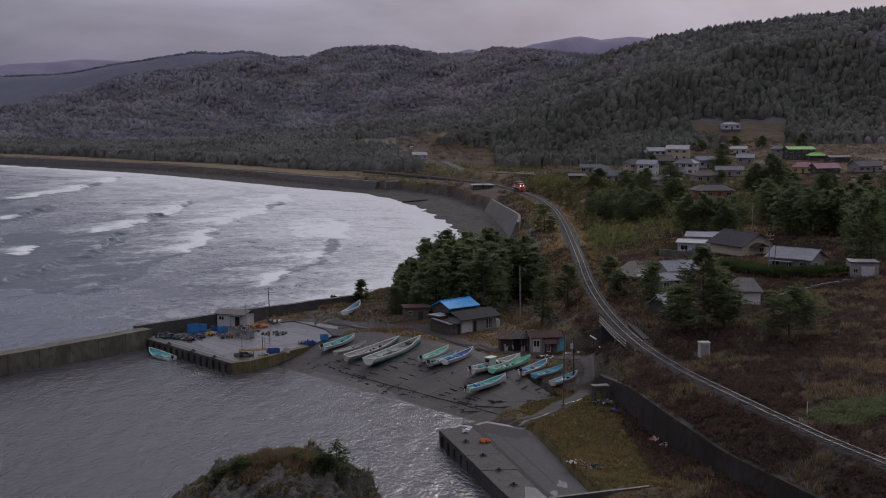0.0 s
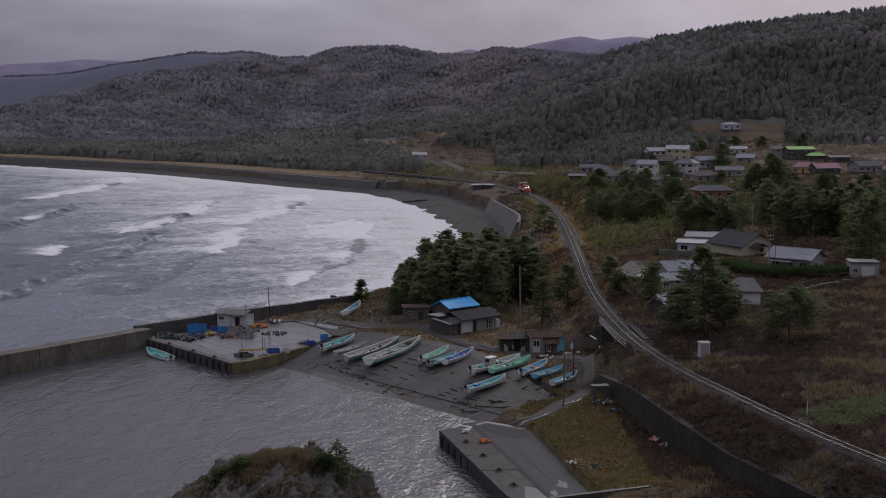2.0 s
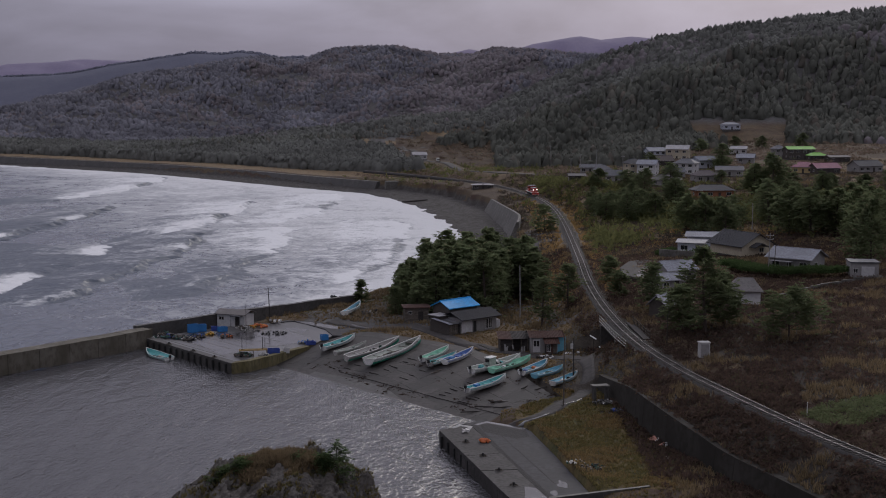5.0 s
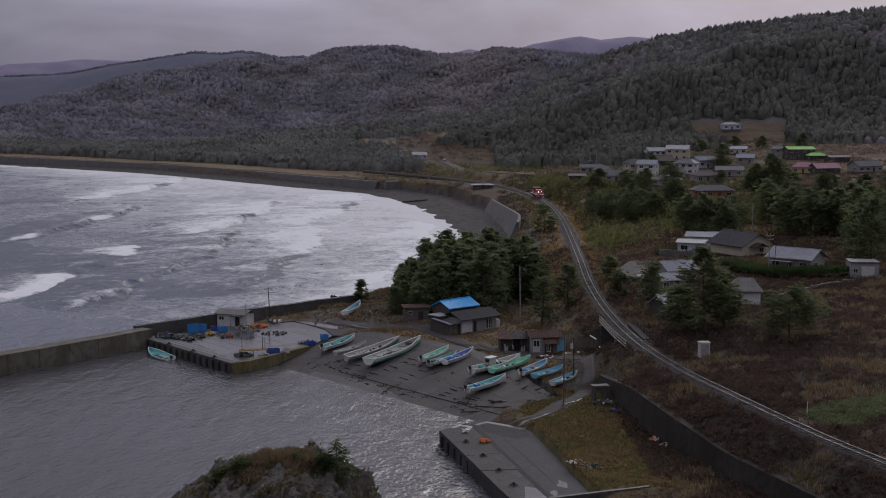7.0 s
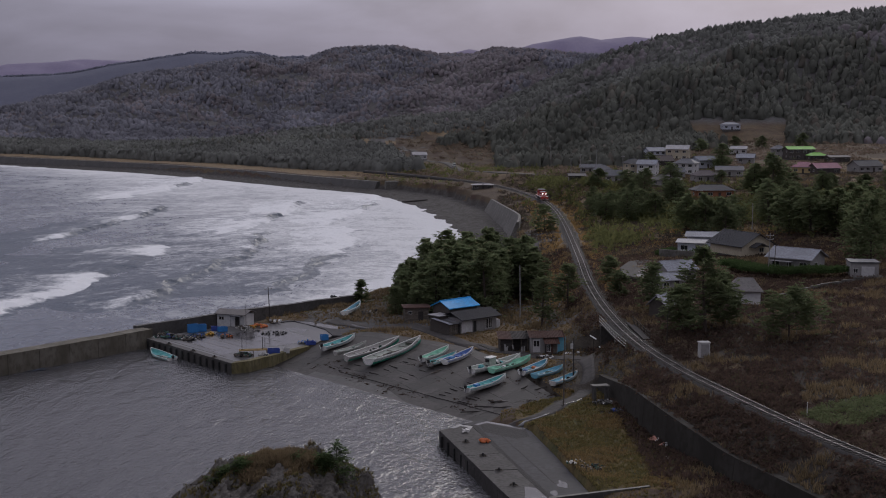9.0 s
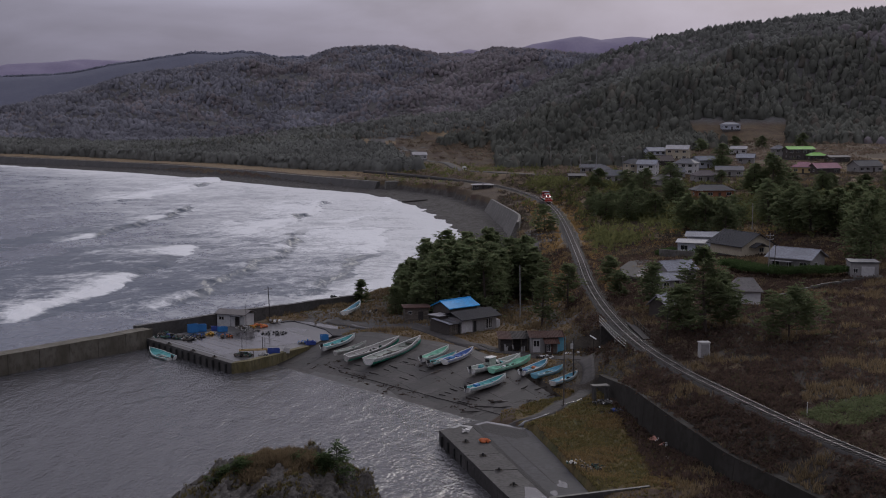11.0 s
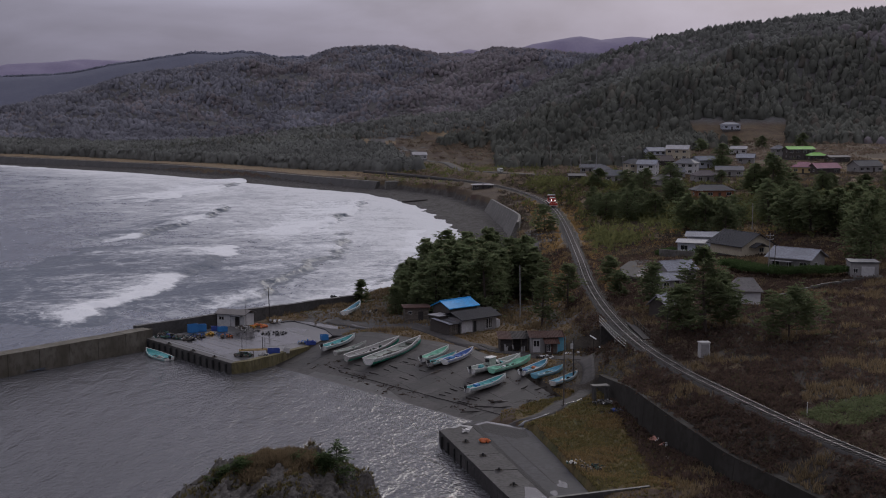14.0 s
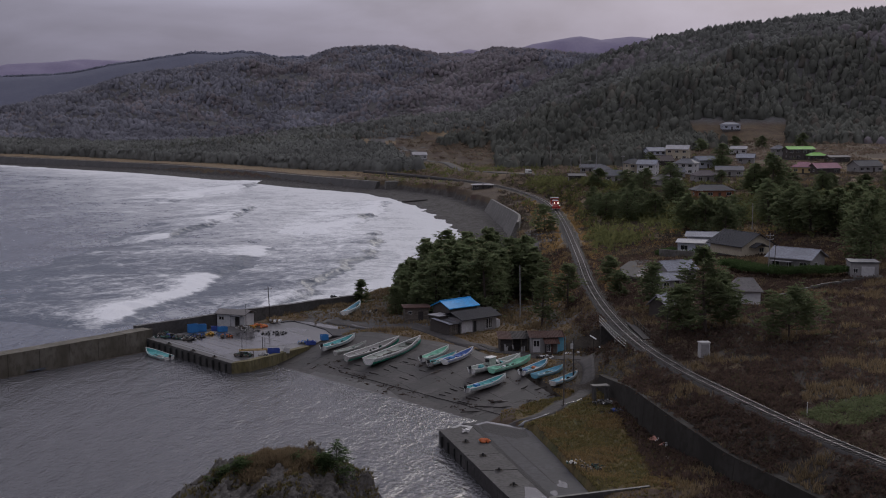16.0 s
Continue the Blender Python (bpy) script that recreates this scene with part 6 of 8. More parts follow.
def make_yard_hut():
    e = thing("fish_hut", -40.6, 245.6, 1.6, -20, "small grey block hut with a corrugated roof in the fish yard", "hut")
    part("wall", box(-3.0, 3.0, -1.9, 1.9, -0.2, 2.4), W_WHITE, e)
    part("roof", gable_roof(6.0, 3.8, 2.4, 0.55, 0.45), R_WEATHER, e)
    part("porch", box(0.4, 2.6, -2.9, -1.85, 2.1, 2.25), R_GREY, e)
    for xx in (0.5, 2.5):
        part("porch_post", box(xx - 0.06, xx + 0.06, -2.85, -2.73, 0, 2.12), M_STEEL, e)
    add_window(e, -2.0, -1.9, 1.5, 1.1, 0.7, 0)
    part("door", box(1.0, 2.1, -1.95, -1.88, 0, 2.0), M_DARKWOOD, e)
    add_window(e, -3.0, -0.3, 1.6, 0.9, 0.7, 3)


make_blue_house()
make_shacks()
make_yard_hut()


# ---------------------------------------------------------------- poles
def make_pole(x, y, h, label, arms=1, lean=0.0, r=0.14, material=None, lamp=False, z=None):
    z = height_at(x, y) - 0.3 if z is None else z
    e = thing("utility_pole", x, y, z, random.uniform(0, 40), label, "utility pole", "utility poles")
    e.matrix_basis = e.matrix_basis @ pose(0, 0, 0, 0, lean, 0)
    part("pole", tube([(0, 0, 0), (0, 0, h)], [r, r * 0.65], 8), material or M_WOOD, e)
    for k in range(arms):
        a = part("crossarm", box(-0.8, 0.8, -0.05, 0.05, h - 0.5 - k * 0.8, h - 0.4 - k * 0.8), M_STEEL, e)
        for xx in (-0.7, 0.0, 0.7):
            part("insulator", tube([(xx, 0, h - 0.4 - k * 0.8), (xx, 0, h - 0.22 - k * 0.8)], 0.05, 6), W_WHITE, a)
    if lamp:
        part("lamp_arm", tube([(0, 0, h * 0.62), (0.0, -0.9, h * 0.68)], 0.03, 5), M_STEEL, e)
        part("lamp", box(-0.12, 0.12, -1.2, -0.8, h * 0.66, h * 0.7, bevel=0.03), W_WHITE, e)


P_GREY = mat("concrete_pole", (0.16, 0.155, 0.15), (0.24, 0.235, 0.23), 0.8, 0.85)
make_pole(16.9, 174.6, 10.0, "tall grey-brown utility pole beside the shore path", 0, 0.3, 0.13, M_WOOD)
make_pole(19.9, 190.4, 6.6, "slim dark wooden utility pole by the boats", 0, 0.0, 0.12, M_DARKWOOD, lamp=True)
make_pole(-34.3, 249.0, 7.2, "dark leaning utility pole behind the fish hut", 1, -2.6, 0.11, M_DARKWOOD)
make_pole(-38.0, 242.0, 4.6, "slim dark pole at the fish hut", 0, 0.0, 0.07, M_DARKWOOD, z=1.6)
make_pole(15.2, 246.5, 10.6, "pale concrete pole in front of the pines", 0, -1.0, 0.15, P_GREY)
make_pole(64.9, 251.6, 9.0, "concrete utility pole by the bungalow", 2, 1.5, 0.13, P_GREY)
make_pole(66.2, 252.4, 6.5, "wooden stay pole by the bungalow", 0, 4.0, 0.09, M_WOOD)
make_pole(99.5, 378.7, 7.0, "pale pole among the shrubs", 0, 0, 0.16, P_GREY)
make_pole(109.0, 346.5, 9.0, "utility pole among dark pines", 2, 0, 0.15, P_GREY)
make_pole(81.6, 334.0, 7.5, "pale pole behind the houses", 0, 0, 0.15, P_GREY)
make_pole(34.8, 194.6, 5.2, "dark post beside the railway", 0, 0, 0.08, M_DARKWOOD)
make_pole(55.6, 553.0, 9.0, "utility pole near the lineside sheds", 1, 0, 0.16, P_GREY)
make_pole(61.0, 564.0, 9.5, "utility pole near the lineside houses", 1, 0, 0.16, P_GREY)
make_pole(52.0, 612.0, 12.0, "tall utility pole at the foot of the hill", 1, -2, 0.16, P_GREY)
make_pole(68.0, 566.0, 11.0, "stayed pale pole by the village", 1, 2, 0.16, P_GREY)
make_pole(77.0, 545.0, 9.0, "utility pole at the village edge", 1, 0, 0.16, P_GREY)
make_pole(43.9, 150.0, 1.9, "short white marker post by the track", 0, 0, 0.08, FRAME_PALE)
make_pole(40.6, 141.6, 1.9, "short grey signal post below the track", 0, 0, 0.09, M_STEEL)


# ---------------------------------------------------------------- plants
def tuft_mesh(rng, n, spread, up=0.45):
    """Small sprays of needle blades round a point, as vertex and triangle arrays."""
    v, f = [], []
    for i in range(n):
        a, e = rng.uniform(0, math.tau), rng.uniform(-0.35, 1.1)
        d = np.array([math.cos(a) * math.cos(e), math.sin(a) * math.cos(e), math.sin(e) * up + 0.1])
        s = np.cross(d, [0.3, 0.5, 0.8])
        s = s / (np.linalg.norm(s) + 1e-6) * spread * 0.30
        L = spread * rng.uniform(0.7, 1.3)
        v += [d * L * 0.05 - s, d * L * 0.05 + s, d * L]
        f.append((3 * i, 3 * i + 1, 3 * i + 2))
    return np.array(v), np.array(f)


def crown_core(rng, rings, sides=6, jitter=0.18):
    """The closed, uneven heart of a far crown: rings of radius and height under a tip."""
    v, f = [], []
    for r, z in rings:
        turn = rng.uniform(0, 1)
        for j in range(sides):
            a = math.tau * (j + turn) / sides
            q = r * rng.uniform(1 - jitter, 1 + jitter)
            v.append((q * math.cos(a), q * math.sin(a), z + rng.uniform(-0.05, 0.05)))
    v.append((rng.uniform(-0.04, 0.04), rng.uniform(-0.04, 0.04), 1.0))
    for k in range(len(rings) - 1):
        for j in range(sides):
            a, b = k * sides + j, k * sides + (j + 1) % sides
            f += [(a, b, b + sides), (a, b + sides, a + sides)]
    k = (len(rings) - 1) * sides
    f += [(k + j, k + (j + 1) % sides, len(v) - 1) for j in range(sides)]
    return v, f


def pine_parts(seed, h, spread, bare=0.25, tufts=420, cone=False):
    """Trunk and crown of a Japanese pine: crooked trunk, uneven whorls of limbs, flat pads of needles with gaps."""
    rng = np.random.default_rng(seed)
    bm = bmesh.new()
    bend = rng.uniform(-0.06, 0.06, 2) * h
    top = lambda t: np.array([bend[0] * math.sin(t * 2.2), bend[1] * math.sin(t * 2.8), h * t])
    path = [tuple(top(t)) for t in np.linspace(0, 0.97, 9)]
    path[0] = (path[0][0], path[0][1], -0.5)
    tube(path, [0.022 * h * (1 - 0.85 * t) + 0.02 for t in np.linspace(0, 1, 9)], 7, bm)
    pads = []
    whorls = int(7 + h * 0.5)
    for k in range(whorls):
        t = bare + (1 - bare) * (k + rng.uniform(0, 0.8)) / whorls
        base = top(min(t, 0.98))
        k01 = min(1.0, (t - bare) / (1 - bare))
        reach0 = spread * (1.0 - k01 ** 2.0 * 0.86 if cone else 0.78 + 0.62 * k01 - 1.22 * k01 ** 2)
        for j in range(rng.integers(2, 5)):
            a = rng.uniform(0, math.tau)
            reach = reach0 * rng.uniform(0.6, 1.1)
            end = base + np.array([math.cos(a) * reach, math.sin(a) * reach, reach * rng.uniform(0.0, 0.5)])
            mid = (base + end) / 2 + np.array([0, 0, 0.10 * reach])
            tube([tuple(base), tuple(mid), tuple(end)], [0.006 * h, 0.004 * h, 0.012], 3, bm)
            for c, w in ((0.55, 0.5), (0.8, 0.75), (1.0, 0.9)):
                q = base + (end - base) * c
                pads.append((q, max(0.35, reach * 0.28 * w + 0.25)))
    pads.append((top(0.98), 0.5))
    tv, tf, off = [], [], 0
    per = max(4, int(1.05 * tufts / len(pads)))
    for q, r in pads:
        for _ in range(per):
            c = q + np.array([rng.normal(0, r * 0.8), rng.normal(0, r * 0.8), rng.normal(0.05, r * 0.72)])
            v, f = tuft_mesh(rng, 5, rng.uniform(0.50, 0.84))
            tv.append(v + c)
            tf.append(f + off)
            off += len(v)
    return bm, np.concatenate(tv), np.concatenate(tf)


def make_pine(seed, h, spread, x, y, label, bare=0.25, tufts=420, z=None, cone=False):
    e = thing("pine_tree", x, y, height_at(x, y) if z is None else z, 0, label, "pine tree", "pines")
    bm, v, f = pine_parts(seed, h, spread, bare, tufts, cone)
    part("trunk", bm, M_BARK, e)
    raw("crown", v, f, PINE, e)
    return e


def plant_pines():
    rng = np.random.default_rng(11)
    grove = [make_pine(21, 12.5, 3.6, 3.0, 256.0, "dark green coastal pine in the grove by the house", 0.08, 850), make_pine(22, 11.0, 3.4, 12.0, 262.0, "dark green coastal pine in the grove by the house", 0.06, 850),
             make_pine(23, 9.0, 3.0, -6.0, 262.0, "dark green coastal pine in the grove by the house", 0.04, 750)]
    count = 0
    for _ in range(900):
        x, y = rng.uniform(-14, 27), rng.uniform(246, 290)
        edge = -13 + max(0, (y - 270)) * 0.16
        if x < edge + 2 or x > 30 - 0.03 * (y - 240) - 6 * (y > 300) or (x > 19 and y < 300) or (x > 10.5 and y < 264) or rng.uniform() > 0.8:
            continue
        if min((math.hypot(x - a, y - b) for a, b in plant_pines.spots), default=9) < 3.1:
            continue
        plant_pines.spots.append((x, y))
        k = 2 if x < -4 else int(rng.integers(0, 2))
        hh = rng.uniform(0.78, 1.1) * (0.62 + 0.38 * min(1, max(0, (x + 12) / 14)))
        m = pose(x, y, height_at(x, y), rng.uniform(-4, 4), rng.uniform(-4, 4), rng.uniform(0, 360))
        c = copy_thing(grove[k], m)
        c.scale = (hh * rng.uniform(0.95, 1.2), hh * rng.uniform(0.95, 1.2), hh)
        count += 1
    make_pine(31, 4.6, 1.5, -17.6, 268.5, "small conical pine alone on the sea bank", 0.05, 300, cone=True)
    make_pine(32, 13.4, 4.6, 41.7, 199.0, "tall broad pine beside the railway", 0.10, 1050, cone=True)
    make_pine(61, 8.2, 3.8, 45.4, 203.0, "shorter pine beside the tall one", 0.08, 700)
    make_pine(62, 7.0, 3.6, 38.6, 204.5, "bushy lower pine beside the railway", 0.04, 650)
    make_pine(33, 7.2, 6.6, 52.5, 190.0, "low spreading pine with drooping limbs", 0.12, 950)
    make_pine(35, 8.0, 3.6, 37.8, 226.0, "dark bushy pine below the lean-to", 0.06, 560)
    make_pine(36, 7.6, 4.6, 30.0, 372.0, "broad low pine above the beach wall", 0.05, 620)
    make_pine(37, 9.5, 3.2, 18.6, 236.0, "thin pine over the fishing shack", 0.2, 420)
    make_pine(38, 8.0, 3.4, 24.0, 242.0, "dark pine at the foot of the railway bank", 0.1, 460)
    make_pine(39, 5.2, 2.4, 34.6, 262.0, "small bright pine beside the track", 0.05, 300)
    make_pine(40, 4.6, 2.2, 34.0, 243.0, "small pine by the wet lot", 0.05, 300)
    kinds = [make_pine(51, 11.5, 4.0, 104, 318, "dark pine on the terrace", 0.08, 800), make_pine(52, 9.0, 4.2, 117, 331, "dark spreading pine on the terrace", 0.08, 800)]
    for x, y in [(121.8, 558.2), (165.1, 721.7), (141.4, 699.0), (94.5, 581.3), (84.1, 465.5), (198.6, 704.3), (178.0, 712.0), (148.2, 446.4)]:
        s = rng.uniform(0.6, 0.9)
        copy_thing(kinds[int(rng.integers(0, 2))], pose(x, y, height_at(x, y), 0, 0, rng.uniform(0, 360))).scale = (s * rng.uniform(1.2, 1.6), s * rng.uniform(1.2, 1.6), s)
    # clumps of pines among the houses and on the terrace: x, y, height, width
    for x, y, tall, wide in ((48.4, 381, 7.5, 8), (54, 373, 8.5, 9), (58, 384, 8, 9), (62.5, 374, 8, 9), (66, 344, 9.5, 8.5), (70, 338, 10, 9), (75.2, 338, 9, 8.5), (79, 346, 8, 9), (126, 573, 11.5, 12),
                             (112, 432, 14, 13), (106, 436, 11, 10), (87, 318, 11.5, 9.5), (91.6, 314, 12, 9.5), (97.5, 315, 12, 10), (101, 308, 12, 9.5), (88.2, 260, 13, 9), (90, 272, 12, 9), (94, 283, 12, 9),
                             (55.2, 452, 6.6, 9), (72, 453, 9, 10), (67, 460, 8, 10)):
        k = int(rng.integers(0, 2))
        c = copy_thing(kinds[k], pose(x, y, height_at(x, y), 0, 0, rng.uniform(0, 360)))
        w = wide / (7.8, 8.2)[k]
        c.scale = (w, w, tall / (11.5, 9.0)[k])
    for zone, want in ((((92, 135), (290, 350)), 20), (((88, 112), (212, 236)), 3), (((92, 150), (352, 400)), 12), (((108, 146), (440, 500)), 12), (((150, 200), (440, 480)), 7), (((48, 78), (392, 425)), 16), (((62, 92), (318, 352)), 5)):
        for _ in range(want):
            x, y = rng.uniform(*zone[0]), rng.uniform(*zone[1])
            s = rng.uniform(0.7, 1.1) * (0.68 if y > 350 else 1.0)
            w = s * (1.35 if y > 350 else 1.05)
            c = copy_thing(kinds[int(rng.integers(0, 2))], pose(x, y, height_at(x, y), 0, 0, rng.uniform(0, 360)))
            c.scale = (w * rng.uniform(0.9, 1.2), w * rng.uniform(0.9, 1.2), s)


plant_pines.spots = []
plant_pines()


def flakes_on(v, f, rng, n, centre, size):
    for _ in range(n):
        c = centre()
        d = rng.normal(0, 1, (3, 3)) * size
        f.append((len(v), len(v) + 1, len(v) + 2))
        v += [tuple(c + q) for q in d]
    return np.array(v), np.array(f)


def far_conifer(rng, n=6, flake=1.0):
    """A far conifer: a narrow uneven spire with sprays standing out of it."""
    v, f = crown_core(rng, ((0.29, 0.0), (0.19, 0.5)), 5, 0.25)

    def centre():
        t, a = rng.uniform(0, 1), rng.uniform(0, math.tau)
        r = 0.30 * (1.05 - t)
        return np.array([math.cos(a) * r, math.sin(a) * r, 0.05 + 0.92 * t])
    return flakes_on(v, f, rng, n, centre, np.array([0.07, 0.07, 0.05]) * flake)


def far_round(rng, n=6, flake=1.0):
    """A far broad tree: an uneven dome with sprays standing out of it."""
    v, f = crown_core(rng, ((0.40, 0.05), (0.44, 0.42), (0.30, 0.78)), 5, 0.28)

    def centre():
        a, e = rng.uniform(0, math.tau), rng.uniform(0.0, 1.5)
        return np.array([math.cos(a) * math.cos(e) * 0.42, math.sin(a) * math.cos(e) * 0.42, 0.3 + 0.68 * math.sin(e)])
    return flakes_on(v, f, rng, n, centre, np.array([0.07, 0.07, 0.05]) * flake)


def leaf_clump(rng, n=11, flat=0.7, leaf=0.24):
    """A bush: many leaf-like triangles in a rough dome."""
    v, f = [], []
    for i in range(n):
        a, e, r = rng.uniform(0, math.tau), rng.uniform(0.05, 1.5), rng.uniform(0.55, 1.0)
        c = np.array([math.cos(a) * math.cos(e) * r, math.sin(a) * math.cos(e) * r, math.sin(e) * r * flat])
        d = rng.normal(0, 1, (3, 3)) * leaf
        v += [tuple(c + q) for q in d]
        f.append((3 * i, 3 * i + 1, 3 * i + 2))
    return np.array(v), np.array(f)


def blades(rng, n=7, lean=0.5, width=0.09):
    """A tussock: thin blades that lean outward."""
    v, f = [], []
    for i in range(n):
        a = rng.uniform(0, math.tau)
        r0, l = rng.uniform(0, 0.25), rng.uniform(0.5, 1.0)
        o = np.array([math.cos(a) * r0, math.sin(a) * r0, 0])
        s = np.array([-math.sin(a), math.cos(a), 0]) * width
        tip = o + np.array([math.cos(a) * lean * l, math.sin(a) * lean * l, l])
        v += [tuple(o - s), tuple(o + s), tuple(tip)]
        f.append((3 * i, 3 * i + 1, 3 * i + 2))
    return np.array(v), np.array(f)


def variants(fn, seed, many, **kw):
    made = [fn(np.random.default_rng(seed + i), **kw) for i in range(many)]
    return [m[0] for m in made], [m[1] for m in made]


def rows_of(x, y, size, tall, rng, sink=0.2):
    z = height(x, y) - sink
    return np.stack([x, y, z, size * rng.uniform(0.7, 1.3, len(x)), tall * rng.uniform(0.7, 1.3, len(x)), rng.uniform(0, math.tau, len(x))], 1)


def in_view(rng, n, r0, r1, a0, a1):
    r = np.sqrt(rng.uniform(r0 * r0, r1 * r1, n))
    a = np.radians(rng.uniform(a0, a1, n))
    return r * np.sin(a), r * np.cos(a)


def plant_woods():
    rng = np.random.default_rng(5)
    cv, cf = variants(far_conifer, 100, 8, n=8, flake=1.05)
    bv, bf = variants(far_round, 200, 8, n=10, flake=1.1)
    dv, df = variants(far_round, 240, 6, n=0)
    hv, hf = variants(far_round, 260, 8, n=2, flake=1.1)
    # wooded hills
    x, y = in_view(rng, 80000, 620, 1780, -22, 22)
    z = height(x, y)
    keep = (z > 19 + 6 * wobble(x, y, 50.0) + 13 * ((x > 120) & ((x < 0.27 * y) | (y < 745)) & (y < 900))) & (rng.uniform(size=len(x)) < 0.8)
    keep |= (x > 34) & (x < 110 + 50 * sstep(680, 720, y)) & (y > 640) & (y < 880) & (rng.uniform(size=len(x)) < 0.75)
    keep &= ~((x / y > 0.15) & (y > 1130))
    keep |= (x < -60) & (y > 900) & (z < 20) & inside(x, y, LAND) & (seg_dist(x, y, COAST)[0] > 60) & (rng.uniform(size=len(x)) < 0.7)
    x, y, z = x[keep], y[keep], z[keep]
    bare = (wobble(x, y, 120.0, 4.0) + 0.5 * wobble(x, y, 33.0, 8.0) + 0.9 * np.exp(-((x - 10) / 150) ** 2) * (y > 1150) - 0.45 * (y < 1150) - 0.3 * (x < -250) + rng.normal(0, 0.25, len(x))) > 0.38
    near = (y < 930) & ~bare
    fv, ff = variants(far_conifer, 120, 8, n=14, flake=0.95)
    gv, gf = variants(far_round, 220, 8, n=14, flake=1.0)
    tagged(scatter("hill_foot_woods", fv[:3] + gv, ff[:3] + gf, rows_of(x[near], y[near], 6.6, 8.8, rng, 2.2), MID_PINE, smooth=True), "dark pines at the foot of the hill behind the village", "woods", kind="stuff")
    x, y, bare = x[~near], y[~near], bare[~near]
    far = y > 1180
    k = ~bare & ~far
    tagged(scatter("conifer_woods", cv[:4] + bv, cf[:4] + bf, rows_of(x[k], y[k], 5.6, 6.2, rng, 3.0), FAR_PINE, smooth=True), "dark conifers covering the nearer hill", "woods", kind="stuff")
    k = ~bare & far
    tagged(scatter("bay_conifer_woods", cv[:4] + hv, cf[:4] + hf, rows_of(x[k], y[k], 6.8, 7.0, rng, 3.6), HILL_PINE_HAZE, smooth=True), "conifers covering the hill behind the bay, greyed and blued for haze", "woods", kind="stuff")
    tagged(scatter("bare_woods", hv, hf, rows_of(x[bare], y[bare], 6.8, 6.6, rng, 3.6), FAR_BARE, smooth=True), "leafless reddish-brown woods on the hills, paled for haze", "woods", kind="stuff")
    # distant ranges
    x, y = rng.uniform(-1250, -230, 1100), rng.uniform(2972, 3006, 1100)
    tagged(scatter("distant_woods", dv, df, rows_of(x, y, 8.0, 6.5, rng, 3.2), FAR_HAZE, smooth=True), "trees along the crest of the far range, blued for haze", "woods", kind="stuff")
    # pine belt behind the far beach
    x, y = in_view(rng, 30000, 600, 1250, -24, 1)
    d = seg_dist(x, y, COAST[:12])[0]
    land = inside(x, y, LAND)
    keep = land & (d > 50) & (d < 34 + 120 + 30 * wobble(x, y, 40.0)) & (x < -8 - 0.12 * (y - 650)) & (height(x, y) < 12)
    tagged(scatter("shore_pine_belt", gv, gf, rows_of(x[keep], y[keep], 6.2, 7.6, rng, 1.2), FAR_PINE, smooth=True), "belt of dark pines behind the far beach", "woods", kind="stuff")
    # scrub on the far plain and round the village
    x, y = in_view(rng, 15000, 330, 1250, -4, 21)
    dt, _, side = seg_dist(x, y, TRACK)
    z = height(x, y)
    keep = (dt > 6) & (z < 22) & (z > 3.2) & (wobble(x, y, 26.0, 2.5) > -0.35) & inside(x, y, LAND) & (seg_dist(x, y, [(a, b) for a, b, _ in FAR_LANE])[0] > 6)
    x, y = x[keep], y[keep]
    sv, sf = variants(leaf_clump, 350, 6, n=16, leaf=0.2)
    x, y = x[y > 560], y[y > 560]
    tagged(scatter("plain_scrub", sv, sf, rows_of(x, y, 2.4, 2.0, rng, 0.3), FAR_SCRUB), "brown leafless scrub on the plain", "scrub", kind="stuff")
    lv, lf = variants(leaf_clump, 300, 8, n=15, leaf=0.22)
    x, y = in_view(rng, 16000, 300, 580, 2.5, 20.5)
    dt, _, side = seg_dist(x, y, TRACK)
    w = wobble(x, y, 16.0, 2.5) + 0.4 * wobble(x, y, 5.0, 1.5)
    ok = (dt > 4) & inside(x, y, LAND) & (height(x, y) > 3.5) & (w > -0.5)
    x, y, w = x[ok], y[ok], w[ok]
    tagged(scatter("terrace_brush", lv, lf, rows_of(x[w < 0.25], y[w < 0.25], 1.2, 1.0, rng, 0.15), BROWNSHRUB), "brown and olive brush on the terrace", "scrub", kind="stuff")
    tv, tf = variants(blades, 520, 6, n=6, width=0.14)
    tagged(scatter("terrace_grass", tv, tf, rows_of(x[w >= 0.1], y[w >= 0.1], 1.2, 1.1, rng, 0.1), DRYGRASS), "straw-coloured grass on the terrace", "grass", kind="stuff")
    pts = []
    # bright shrubs on the terrace, the hump by the line, round the village
    for cx, cy, sx, sy, n in ((62, 392, 11, 22, 420), (80, 380, 16, 20, 420), (52, 470, 9, 28, 380), (120, 372, 30, 12, 420), (150, 400, 25, 25, 300), (47, 330, 3, 6, 90), (70, 378, 6, 10, 260), (80, 388, 8, 10, 260), (44, 336, 2.5, 12, 160), (118, 412, 10, 12, 260), (140, 430, 16, 12, 260), (46, 540, 6, 20, 260), (100, 470, 30, 16, 160), (30, 640, 25, 40, 380), (5, 700, 20, 40, 320), (100, 560, 30, 40, 120)):
        pts.append(np.stack([rng.normal(cx, sx, n), rng.normal(cy, sy, n)], 1))
    p = np.concatenate(pts)
    dt, _, side = seg_dist(p[:, 0], p[:, 1], TRACK)
    p = p[(dt > 5) & (height(p[:, 0], p[:, 1]) > 3.4) & (seg_dist(p[:, 0], p[:, 1], [(a, b) for a, b, _ in FAR_LANE])[0] > 6)]
